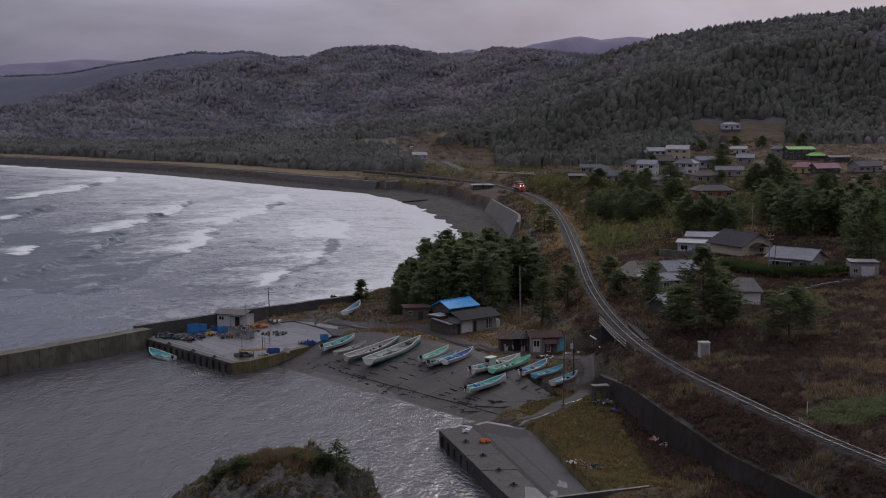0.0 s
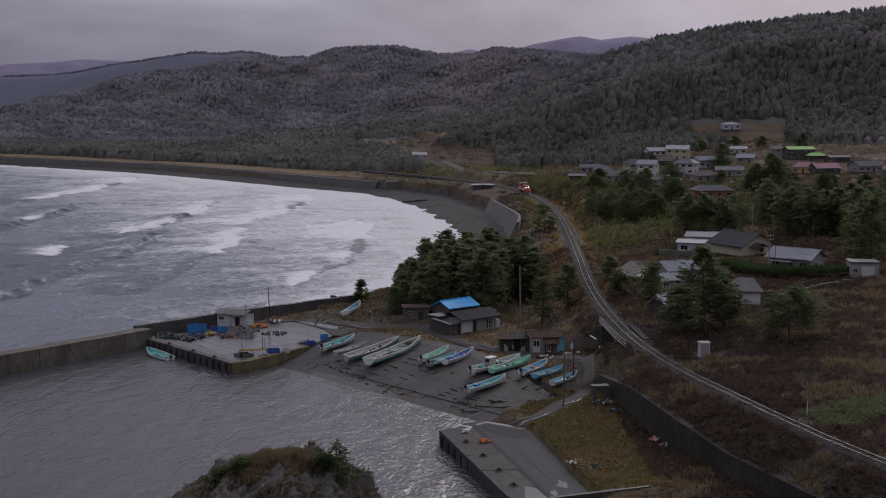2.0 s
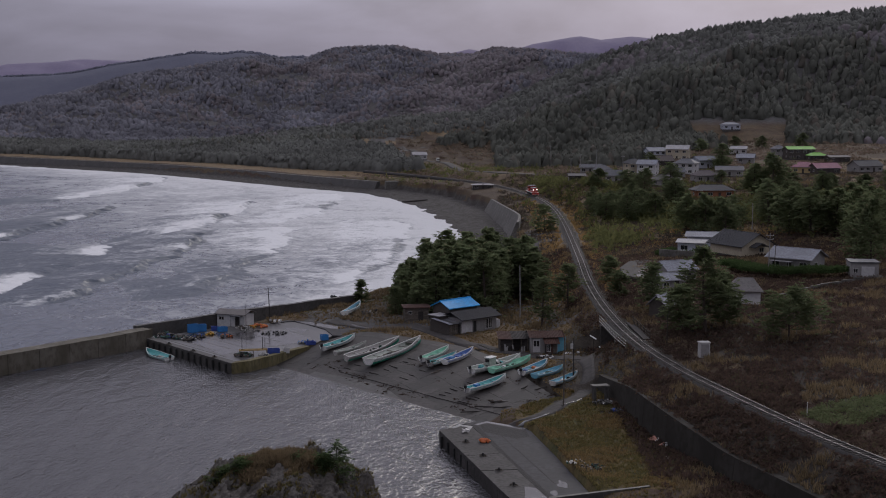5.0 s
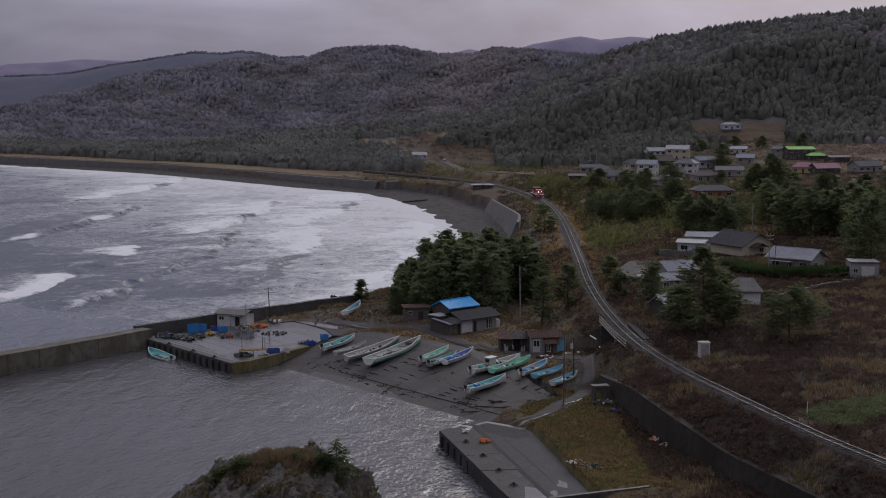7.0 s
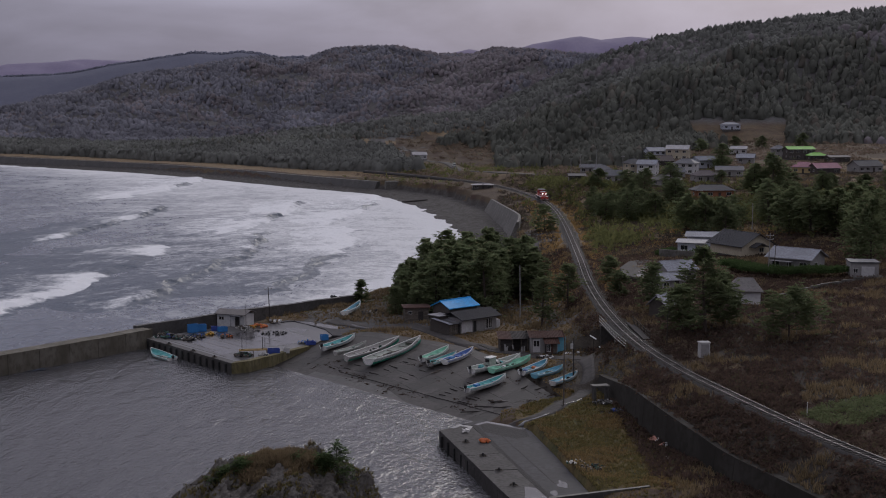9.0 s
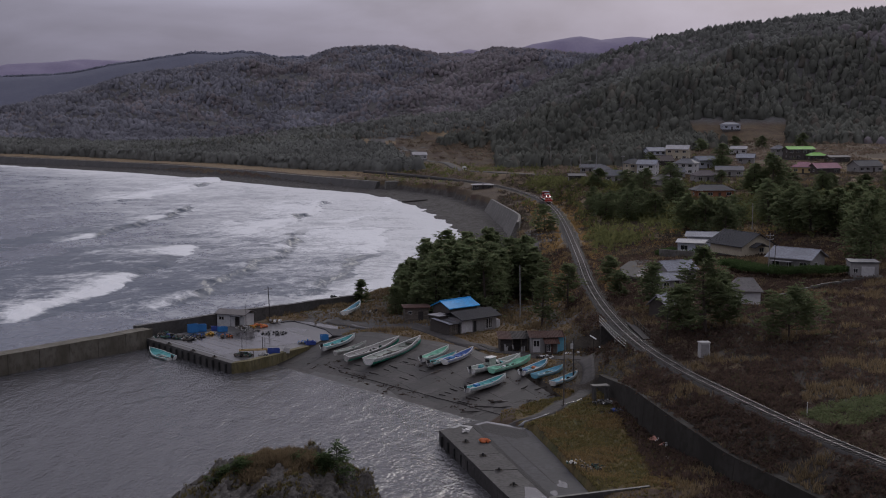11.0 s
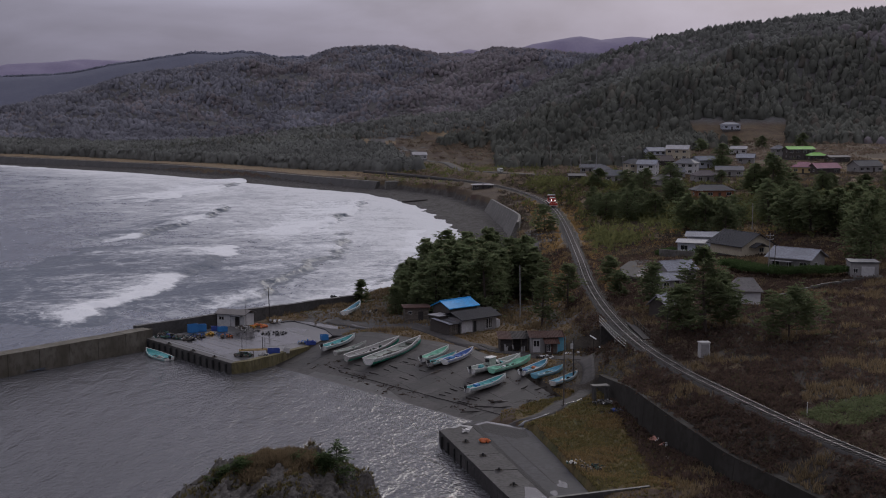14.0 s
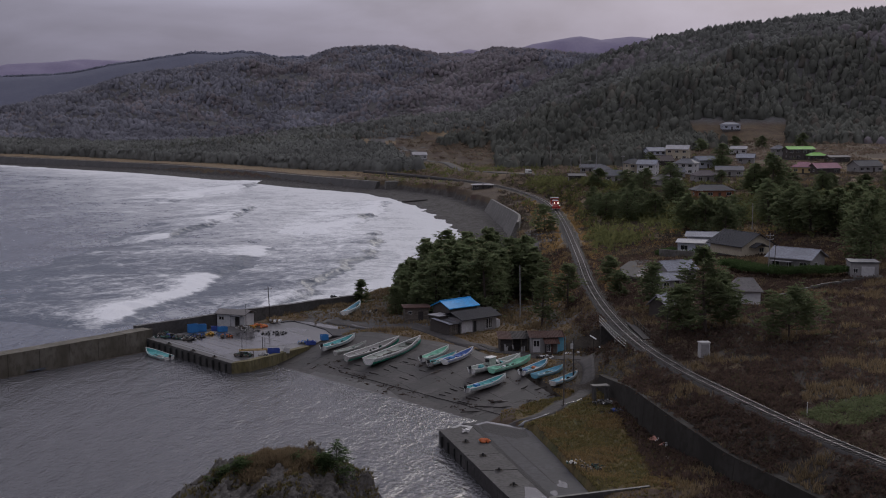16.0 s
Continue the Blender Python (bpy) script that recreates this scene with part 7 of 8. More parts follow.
    tagged(scatter("green_shrubs", lv, lf, rows_of(p[:, 0], p[:, 1], 1.9, 2.2, rng, 0.3), SHRUB), "yellow-green evergreen shrubs and bamboo grass", "shrubs", kind="stuff")
    x, y = rng.uniform(40, 60, 1500), rng.uniform(140, 158, 1500)
    ok = (((x - 48.6) / 6.8) ** 2 + ((y - 148.5 - 0.25 * (x - 48.6)) / 4.6) ** 2 < 1) & (seg_dist(x, y, TRACK)[0] > 4)
    tagged(scatter("leafy_patch", *variants(leaf_clump, 340, 8, n=34, leaf=0.13), rows_of(x[ok], y[ok], 0.7, 0.6, rng, -0.05), LEAFY), "patch of pale green broad leaves above the line", "shrubs", kind="stuff")
    # clipped hedges
    ev, ef = variants(leaf_clump, 400, 5, n=26, leaf=0.16, flat=0.9)
    for line, w, tall, label in (([(54.6, 299.5), (50.3, 294.2), (54.0, 292.4), (57.4, 290.6)], 1.6, 1.9, "clipped dark hedge before the annexe"), ([(60, 268), (63, 257), (66.5, 250), (72.5, 246.5), (78, 244)], 3.6, 3.0, "long dark clipped hedge round the bungalow")):
        q = smooth_line(line, 0.16)
        q = np.repeat(q, 6, 0) + rng.uniform(-w / 2, w / 2, (len(q) * 6, 2))
        r = rows_of(q[:, 0], q[:, 1], 0.5, 0.7, rng, -tall * 0.35)
        r2 = r.copy()
        r2[:, 2] += tall * 0.4 - 0.75
        tagged(scatter("hedge", ev, ef, np.r_[r, r2], HEDGE), label, "hedge")
    # dry grass and brown brush along the banks
    gv, gf = variants(blades, 500, 8, n=6, width=0.11)
    x, y = in_view(rng, 90000, 128, 330, -8, 20.5)
    dt, _, side = seg_dist(x, y, TRACK)
    z = height(x, y)
    free = (dt > 1.9) & ~inside(x, y, SLIP) & ~inside(x, y, YARD) & ~inside(x, y, APRON) & (z > 1.6) & inside(x, y, LAND)
    for a, b in ROAD_LINES:
        free &= seg_dist(x, y, a)[0] > b
    free &= ((x - 48.6) / 6.6) ** 2 + ((y - 148.5 - 0.25 * (x - 48.6)) / 4.4) ** 2 > 1
    thick = wobble(x, y, 9.0, 1.0) + 0.5 * wobble(x, y, 3.0, 6.0)
    golden = free & (thick > 0.20 + 0.12 * (y < 205) + 0.16 * ((x > 36) & ~((x > 52) & (y < 205)))) & ((x > 26) | (y > 232))
    short = free & ~golden & (x < 30) & (thick > -0.9)
    brush = free & ~golden & (x > 24) & (thick < 0.3)
    tagged(scatter("dry_grass", gv, gf, rows_of(x[golden], y[golden], 0.7, 0.9, rng, 0.05), DRYGRASS), "tall straw-coloured dry grass on the banks", "grass", kind="stuff")
    # ochre grass beside the line and in patches on the terrace
    px, py = rng.uniform(18, 52, 16000), rng.uniform(250, 480, 16000)
    dl = seg_dist(px, py, TRACK)[0]
    ok = (dl > 2.6) & (dl < 8.5) & (wobble(px, py, 8.0, 3.0) > -0.25) & (height(px, py) > 3.4) & ~((px > 36) & (py < 292))
    px, py = px[ok], py[ok]
    for cx, cy, sx, sy in ((50, 316, 4, 5), (57, 322, 5, 4), (84, 326, 6, 5), (78, 330, 6, 4), (60, 345, 6, 4)):
        px, py = np.r_[px, rng.normal(cx, sx, 220)], np.r_[py, rng.normal(cy, sy, 220)]
    tagged(scatter("ochre_grass", gv, gf, rows_of(px, py, 0.9, 0.75, rng, 0.05), OCHRE), "ochre withered grass along the railway", "grass", kind="stuff")
    px, py = rng.uniform(11, 28, 11000), rng.uniform(137, 186, 11000)
    plot = (height(px, py) < 2.7) & (height(px, py) > 2.0) & ~inside(px, py, APRON) & ~inside(px, py, SLIP) & (seg_dist(px, py, ROAD_LINES[1][0])[0] > 1.4)
    gx, gy = np.r_[x[short], px[plot]], np.r_[y[short], py[plot]]
    tint = wobble(gx, gy, 7.0, 8.0) + 0.5 * wobble(gx, gy, 2.4, 3.0) + rng.normal(0, 0.2, len(gx))
    warm = tint > -0.05 - 0.5 * (gy > 188) + 0.15 * ((gy > 160) & (gy < 188))
    tagged(scatter("short_grass", gv, gf, rows_of(gx[~warm], gy[~warm], 0.42, 0.3, rng, 0.03), GRASS), "short olive green grass", "grass", kind="stuff")
    tagged(scatter("withered_grass", gv, gf, rows_of(gx[warm], gy[warm], 0.46, 0.36, rng, 0.03), GRASS_BROWN), "withered golden-brown grass", "grass", kind="stuff")
    thin = (np.arange(len(x)) % 2 == 0) | ((y < 178) & (x < 46))
    nv, nf = variants(leaf_clump, 330, 8, n=15, leaf=0.18)
    tagged(scatter("brown_brush", nv, nf, rows_of(x[brush & thin], y[brush & thin], 0.8, 0.85, rng, 0.1), BANKBRUSH), "bare brown brush on the railway bank", "scrub", kind="stuff")

    # kelp and wrack washed up on the slip
    x, y = rng.uniform(-24, 17, 5200), rng.uniform(174, 226, 5200)
    d = (x - 3.7) * 0.754 + (y - 177.4) * 0.657
    w = wobble(x, y, 5.0, 2.0) + 0.5 * wobble(x, y, 1.7, 4.0)
    ok = inside(x, y, SLIP) & (((d > 1.5) & (d < 5.0) & (w > 0.25)) | ((x > 6) & (w > 0.35)) | (w > 0.75))
    kv, kf = variants(leaf_clump, 900, 6, n=8, leaf=0.3, flat=0.25)
    r = np.stack([x[ok], y[ok], slip_z(x[ok], y[ok]) - 0.02, rng.uniform(0.2, 0.5, ok.sum()), rng.uniform(0.1, 0.3, ok.sum()), rng.uniform(0, 6, ok.sum())], 1)
    tagged(scatter("kelp_wrack", kv, kf, r, KELP), "dark kelp and wrack washed up on the slip", "seaweed", kind="stuff")


# crest trees of the far range: distance haze put into the leaf colour
FAR_HAZE = island_mat("distant_hazed_woods", (0.130, 0.134, 0.170), (0.145, 0.148, 0.182), thin=0.1)
GRASS = island_mat("short_grass_blades", (0.085, 0.085, 0.034), (0.20, 0.155, 0.07))
ROAD_LINES = [([(-22, 248), (-14, 240), (-6, 236.5), (3, 220), (10, 211.5), (17, 207), (22.5, 204), (31, 207.5)], 2.0), ([(22.5, 203), (22.5, 193), (20.6, 183), (17.4, 177), (13.5, 170), (10, 167.2), (6.5, 168.6)], 1.6)]
plant_woods()


# ---------------------------------------------------------------- sea stack in the foreground
def make_stack():
    e = thing("sea_stack", -13.6, 106, 0, 0, "rough dark sea stack topped with dry grass", "rock")
    bm = bmesh.new()
    rings, k = 70, 150
    rows = []
    for i in range(rings):
        t = i / (rings - 1)
        row = []
        for j in range(k):
            a = math.tau * j / k
            rr = 0.3 + 14.5 * t ** 0.9
            stretch = (1.1 if math.cos(a) < 0 else 0.92)
            x, y = rr * math.cos(a) * stretch, rr * math.sin(a) * 0.9
            n1 = noise.fractal(Vector((x * 0.22, y * 0.22, 3.1)), 1.0, 2.0, 6)
            n2 = noise.fractal(Vector((x * 0.8, y * 0.8, 7.0)), 0.7, 2.2, 5)
            z = 14.75 - 4.2 * (rr / 9.8) ** 2.0 - max(0, rr - 9.0) * (3.2 if math.cos(a) > 0.3 else 1.6)
            n3 = noise.noise(Vector((x * 0.5 + 3, y * 0.5, 1.0)))
            z += n1 * 1.1 * min(1, t * 4) + n2 * 0.95 * min(1, t * 3) - 1.1 * max(0, n3) * min(1, t * 3)
            x += 0.5 * n2 * min(1, t * 3)
            row.append(bm.verts.new((x, y, max(-4, z))))
        rows.append(row)
    bm.faces.new(rows[0])
    for a, b in zip(rows, rows[1:]):
        for j in range(k):
            bm.faces.new((a[j], b[j], b[(j + 1) % k], a[(j + 1) % k]))
    rock = part("rock", bm, M_ROCK, e)
    rng = np.random.default_rng(3)
    gv, gf = variants(blades, 600, 8, n=9)
    co = np.empty(len(rock.data.vertices) * 3, np.float32)
    rock.data.vertices.foreach_get("co", co)
    co = co.reshape(-1, 3)
    pick = co[(co[:, 2] > 11.3)]
    pick = pick[rng.integers(0, len(pick), 7000)] + rng.normal(0, 0.15, (7000, 3)) * (1, 1, 0.2)
    w = wobble(pick[:, 0], pick[:, 1], 2.2, 3.0)
    gold = (np.hypot(pick[:, 0] + 0.5, pick[:, 1]) < 3.4 + 1.5 * w) & (w > -0.5)
    rest = ~gold & (w > 0.0)
    for sel, m, s, name, lab in ((gold, DRYGRASS, 0.6, "dry_grass", "straw-coloured grass on the crown"), (rest, GRASS, 0.36, "low_grass", "low brownish green growth")):
        q = pick[sel]
        r = np.stack([q[:, 0], q[:, 1], q[:, 2] - 0.06, rng.uniform(0.6, 1.2, len(q)) * s, rng.uniform(0.6, 1.2, len(q)) * s, rng.uniform(0, 6.3, len(q))], 1)
        ob = scatter(name, gv, gf, r, m, e)
        ob["label"] = lab
    for seed, x, y, z, h, sp in ((71, -8.9, 104.6, 13.2, 2.9, 1.5), (72, -10.3, 104.8, 13.4, 1.7, 0.8), (73, -17.0, 104.8, 13.2, 1.5, 0.9), (74, -18.4, 104.6, 12.7, 1.2, 1.0), (75, -12.2, 105.5, 13.9, 0.9, 0.4)):
        p = thing("young_pine", x, y, z, 0, "young green pine rooted on the sea stack", "pine tree", "young pines on the stack")
        bm, v, f = pine_parts(seed, h, sp, 0.05, 190, True)
        part("trunk", bm, M_BARK, p)
        v2 = v[f]
        c = v2.mean(1, keepdims=True)
        raw("crown", (c + (v2 - c) * 0.42).reshape(-1, 3), np.arange(f.size).reshape(-1, 3), HERO_PINE, p)


HERO_PINE = island_mat("young_pine_needles", (0.065, 0.10, 0.045), (0.125, 0.165, 0.075))
make_stack()


# ---------------------------------------------------------------- breaking waves
def make_wave(seed, y0, y1, bow, tall, width, white, label, back=None):
    """One breaker: a long bowed ridge with a steep white front (+x) and a lacy back; it rolls towards +x."""
    n, k = 260, 34
    s = np.linspace(0, 1, n)
    yy = y0 + (y1 - y0) * s
    mid = bow * np.sin(s * math.pi * 0.9) + 3.0 * wobble(yy, yy * 0 + seed, 16.0, seed) + 1.2 * wobble(yy, yy * 0, 4.0, seed + 2.0)
    ends = sstep(0, 0.14, s) * sstep(1, 0.80, s) * (0.72 + 0.28 * wobble(yy, yy * 0 + 5, 22.0, seed))
    u = np.linspace(-1, 0.42, k)
    prof = np.where(u < 0, np.exp(-(u / 0.40) ** 2), np.exp(-(u / 0.15) ** 2))
    x = mid[:, None] + np.where(u < 0, u * (back or width), u * width)[None] + 0.5 * wobble(yy[:, None], u[None] * width * 3, 3.0, seed)
    z = tall * ends[:, None] * prof[None] - 0.36 + 0.30 * np.minimum(1, ends[:, None] * 2) * sstep(-1, -0.75, u)[None] * sstep(0.42, 0.28, u)[None]
    z = z + (0.14 * wobble(x, yy[:, None] + 0 * x, 2.6, seed) + 0.05 * wobble(x, yy[:, None] + 0 * x, 1.1, seed + 1.0)) * prof[None] * ends[:, None]
    v = np.stack([x, np.broadcast_to(yy[:, None] - (y0 + y1) / 2, x.shape), z], 2)
    e = thing("breaking_wave", 0, (y0 + y1) / 2, 0, 0, label, "wave", "breaking waves")
    broken = sstep(-0.25, 0.35, wobble(yy, yy * 0 + seed * 3.0, 46.0, seed + 4.0) + white)
    foam = np.where(u[None] < 0, broken[:, None] * (0.30 * np.exp(u[None] / (0.06 + 0.45 * broken[:, None])) + 0.5 * np.exp(u[None] / 0.05)), 1.1 * broken[:, None] * sstep(0.24, 0.1, u)[None] - 0.45 * (1 - broken[:, None]) * sstep(0.0, 0.06, u)[None] * sstep(0.34, 0.2, u)[None])
    foam = np.clip(foam * np.minimum(1, ends[:, None] * 1.6), -0.6, 1)
    c = int(np.argmax(u >= 0))
    for name, cols in (("back", slice(0, c + 1)), ("front", slice(c, k))):
        w = v[:, cols]
        idx = np.arange(n * w.shape[1]).reshape(n, -1)
        f = np.stack([idx[:-1, :-1], idx[:-1, 1:], idx[1:, 1:], idx[1:, :-1]], 2).reshape(-1, 4)
        ob = raw(name, w.reshape(-1, 3), f, M_WAVE, e, smooth=True)
        at = ob.data.attributes.new("foam", "FLOAT", "POINT")
        at.data.foreach_set("value", foam[:, cols].ravel().astype(np.float32))
    return e


WAVES = [
    (make_wave(1, 246, 410, 7, 1.5, 24, 0.30, "breaking wave with a long white back off the breakwater", 62), -134.0, 4.15),
    (make_wave(2, 268, 460, 10, 1.6, 14, -0.08, "grey swell breaking in white caps", 36), -117.0, 5.1),
    (make_wave(3, 285, 470, 8, 0.9, 15, -0.02, "low breaker rolling to the beach", 28), -88.0, 5.1),
    (make_wave(4, 300, 500, 12, 0.6, 14, 0.2, "spent white breaker near the beach", 24), -48.0, 4.2),
    (make_wave(5, 420, 590, 10, 1.6, 13, 0.12, "breaker on the far side of the bay", 30), -122.0, 5.2),
    (make_wave(6, 460, 640, 12, 0.9, 14, 0.25, "white breaker nearing the far beach", 26), -86.0, 4.6),
    (make_wave(7, 560, 780, 16, 1.6, 15, 0.15, "distant white breaker off the beach", 34), -205.0, 5.2),
    (make_wave(8, 400, 570, 10, 1.7, 14, -0.1, "dark swell about to break", 26), -178.0, 5.2),
]


def make_gull(label):
    e = thing("gull", 0, 0, 0, 0, label, "bird", "gulls")
    part("body", tube([(0, -0.25, 0), (0, 0, 0.02), (0, 0.25, 0.03)], [0.03, 0.09, 0.02], 8), W_WHITE, e)
    for s in (-1, 1):
        bm = bmesh.new()
        a = [bm.verts.new(c) for c in ((s * 0.05, -0.09, 0.03), (s * 0.05, 0.10, 0.03), (s * 0.4, 0.09, 0.13), (s * 0.75, -0.05, 0.06), (s * 0.4, -0.06, 0.13))]
        bm.faces.new(a)
        r = bmesh.ops.extrude_face_region(bm, geom=list(bm.faces))
        bmesh.ops.translate(bm, vec=(0, 0, 0.02), verts=[q for q in r["geom"] if isinstance(q, bmesh.types.BMVert)])
        part("wing", bm, M_ROOFGREY, e)
    return e


GULL = make_gull("grey-winged gull flying over the surf")


# ---------------------------------------------------------------- clutter of the harbour
def crate(x, y, z, w, d, h, material, label, turn=0.0, name="fish_crate"):
    e = thing(name, x, y, z, turn, label, "crate", "crates in the yard")
    bm = bmesh.new()
    t = 0.04
    box(-w / 2, w / 2, -d / 2, d / 2, 0, t, bm)
    for s in (-1, 1):
        box(s * w / 2 - t * (s > 0), s * w / 2 + t * (s < 0), -d / 2, d / 2, 0, h, bm)
        box(-w / 2 + t, w / 2 - t, s * d / 2 - t * (s > 0), s * d / 2 + t * (s < 0), 0, h, bm)
    part("tub", bm, material, e)
    part("rim", box(-w / 2 - 0.03, w / 2 + 0.03, -d / 2 - 0.03, -d / 2, h - 0.12, h), material, e)


def heap(x, y, z, r, tall, materials, label, name="net_heap", n=26, size=0.3, seed=0):
    """A heap of small rounded lumps, each a part."""
    rng = random.Random(seed + int(x * 10))
    e = thing(name, x, y, z, 0, label, name.replace("_", " "))
    shapes = {}
    for m in materials:
        for v in range(2):
            bm = bmesh.new()
            bmesh.ops.create_icosphere(bm, subdivisions=1, radius=size)
            for q in bm.verts:
                q.co *= rng.uniform(0.55, 1.35)
            me = bpy.data.meshes.new("lump")
            bm.to_mesh(me)
            bm.free()
            me.materials.append(m)
            shapes[(m.name, v)] = me
    keys = list(shapes)
    for i in range(n):
        a, d = rng.uniform(0, math.tau), r * math.sqrt(rng.random())
        o = new("lump", shapes[rng.choice(keys)])
        o.parent = e
        o.matrix_basis = pose(math.cos(a) * d, math.sin(a) * d * 0.7, size * 0.6 + tall * (1 - d / r) * rng.random(), rng.uniform(0, 90), 0, rng.uniform(0, 360)) @ Matrix.Diagonal((rng.uniform(0.6, 1.5), rng.uniform(0.6, 1.2), rng.uniform(0.4, 1.0), 1))


STONE = mat("pale_stone", (0.20, 0.195, 0.19), (0.36, 0.35, 0.34), 2.0, 0.9)
ROPE = paint("sea_green_net", (0.05, 0.11, 0.09), 0.4, 0.95, 3.0)
FADED_PINK = paint("faded_pink_float", (0.42, 0.20, 0.15), 0.35, 0.6, 3.0)
WHITE_FLOAT = paint("white_float", (0.6, 0.58, 0.56), 0.3, 0.5, 3.0)
YZ = 1.6
crate(-47.4, 237.5, YZ, 1.9, 1.4, 1.5, CRATE_BLUE, "large blue plastic fish tub by the sea wall", 20)
crate(-45.9, 238.6, YZ, 1.7, 1.3, 1.3, CRATE_BLUE, "blue plastic fish tub by the sea wall", 15)
crate(-41.9, 238.2, YZ, 1.6, 1.1, 0.9, CRATE_BLUE, "blue and white fish tub beside the hut", 35)
crate(-43.6, 239.4, YZ, 1.3, 1.0, 0.8, CRATE_DEEP, "dark blue crate near the hut", 10)
crate(-29.3, 216.3, YZ, 2.1, 1.0, 1.0, CRATE_DEEP, "dark blue tub beside the timber rack", 12)
crate(-27.2, 217.4, YZ, 1.0, 0.9, 0.9, W_WHITE, "white tub beside the timber rack", 12)
crate(-21.5, 226.8, 2.1, 1.3, 1.0, 1.0, CRATE_BLUE, "blue tub at the head of the slip", 25)
crate(-23.8, 224.6, 1.7, 1.6, 1.2, 0.6, CRATE_DEEP, "dark blue flat crate at the yard's edge", 25)
heap(-53.5, 231.6, YZ, 1.0, 0.5, [ROPE, M_BLACK, STONE], "heap of green net and rope by the breakwater", n=34, seed=1)
heap(-50.5, 231.8, YZ, 1.6, 0.6, [M_BLACK, ROPE, CRATE_DEEP], "dark heap of fishing gear", n=46, seed=2)
heap(-48.3, 231.0, YZ, 1.5, 0.5, [M_BLACK, ROPE, M_WOOD], "dark heap of nets and floats", n=44, seed=3)
heap(-45.4, 232.2, YZ, 1.3, 0.5, [M_BLACK, CRATE_DEEP, M_WOOD], "dark heap of tackle on the yard", n=36, seed=4)
heap(-43.6, 235.0, YZ, 1.0, 0.4, [STONE, NET_YELLOW, M_BLACK], "heap of mixed floats and crates", n=24, seed=5)
heap(-35.8, 243.0, YZ, 1.7, 0.7, [NET_YELLOW, NET_ORANGE], "heap of yellow and orange floats beside the hut", "float_heap", 40, 0.26, 6)
heap(-36.9, 238.6, YZ, 2.2, 0.15, [STONE, STONE, M_BLACK], "scatter of pale stones on the yard", "stone_scatter", 40, 0.16, 7)
heap(-31.6, 236.0, YZ, 2.6, 0.15, [STONE, STONE, M_BLACK], "scatter of pale stones and rope on the yard", "stone_scatter", 54, 0.19, 8)
heap(-34.3, 215.0, YZ, 1.5, 0.6, [M_BLACK, ROPE, M_WOOD], "dark heap of net at the quay corner", n=44, seed=9)
heap(5.2, 158.4, 1.85, 0.7, 0.4, [NET_ORANGE], "orange floats piled on the quay", "float_heap", 26, 0.26, 10)
heap(2.9, 163.2, 1.85, 0.4, 0.4, [WHITE_FLOAT], "white sack and floats on the quay", "float_heap", 8, 0.25, 11)
heap(15.9, 146.8, 2.4, 1.4, 0.4, [WHITE_FLOAT, STONE, ROPE, M_BLACK, TIMBER_YELLOW], "rubbish heap of floats and bags on the grass", "rubbish_heap", 46, 0.17, 12)
heap(17.8, 145.0, 2.4, 1.6, 0.3, [M_BLACK, STONE, ROPE], "rubbish and dark sacks on the grass", "rubbish_heap", 40, 0.17, 13)
heap(27.0, 156.5, 2.5, 0.9, 0.5, [FADED_PINK, WHITE_FLOAT], "pinkish floats against the retaining wall", "float_heap", 26, 0.24, 14)
heap(28.0, 154.0, 2.5, 1.1, 0.5, [WHITE_FLOAT, STONE, FADED_PINK], "pale floats against the retaining wall", "float_heap", 30, 0.24, 15)
heap(22.6, 176.0, 2.6, 1.6, 0.6, [M_CONC_DARK, M_BLACK, M_WOOD, M_WOOD, STONE], "rubbish heap under the retaining wall", "rubbish_heap", 50, 0.22, 16)
heap(24.0, 171.5, 2.6, 1.2, 0.4, [CRATE_DEEP, M_CONC_DARK, M_BLACK, M_WOOD], "blue sheeting and rubbish by the wall", "rubbish_heap", 30, 0.22, 17)
heap(26.6, 148.0, 2.5, 0.5, 0.2, [WHITE_FLOAT], "white float in the grass", "float_heap", 4, 0.25, 18)
heap(-13.5, 251.5, 2.9, 3.0, 0.6, [STONE, M_WOOD, M_BLACK], "heap of driftwood and stones behind the laid-up boat", "driftwood_heap", 60, 0.3, 19)
heap(16.8, 205.8, 3.0, 1.3, 0.5, [W_WHITE, M_WOOD, M_BLACK], "boards and buckets before the shack", "rubbish_heap", 26, 0.25, 20)
heap(20.8, 208.6, 3.0, 0.7, 0.4, [W_WHITE, STONE], "pale sacks by the sign board", "rubbish_heap", 12, 0.25, 21)
heap(-23.5, 268.2, 3.4, 0.6, 0.3, [M_BLACK], "dark tyres on the sea bank", "tyre_heap", 8, 0.4, 22)


heap(-51.8, 233.6, YZ, 1.6, 0.9, [ROPE, M_BLACK, M_WOOD], "tangled nets and poles against the sea wall", n=40, seed=31)
heap(-46.6, 229.6, YZ, 1.4, 0.4, [M_BLACK, M_WOOD, STONE], "heap of rope and anchors near the quay", n=30, seed=32)
heap(-40.4, 232.5, YZ, 1.2, 0.3, [NET_ORANGE, M_WOOD, M_BLACK], "scattered floats and boards on the yard", n=16, seed=33)
heap(-38.7, 241.4, YZ, 1.5, 0.5, [STONE, M_WOOD, M_BLACK], "buckets and boards before the hut", n=26, seed=34)
heap(-30.6, 214.2, YZ, 0.9, 0.5, [M_BLACK, STONE], "dark ropes beside the timber rack", n=20, seed=35)
heap(-24.6, 226.4, YZ, 1.5, 0.6, [CRATE_DEEP, CRATE_BLUE, STONE], "blue baskets and floats at the yard's edge", n=28, seed=36)
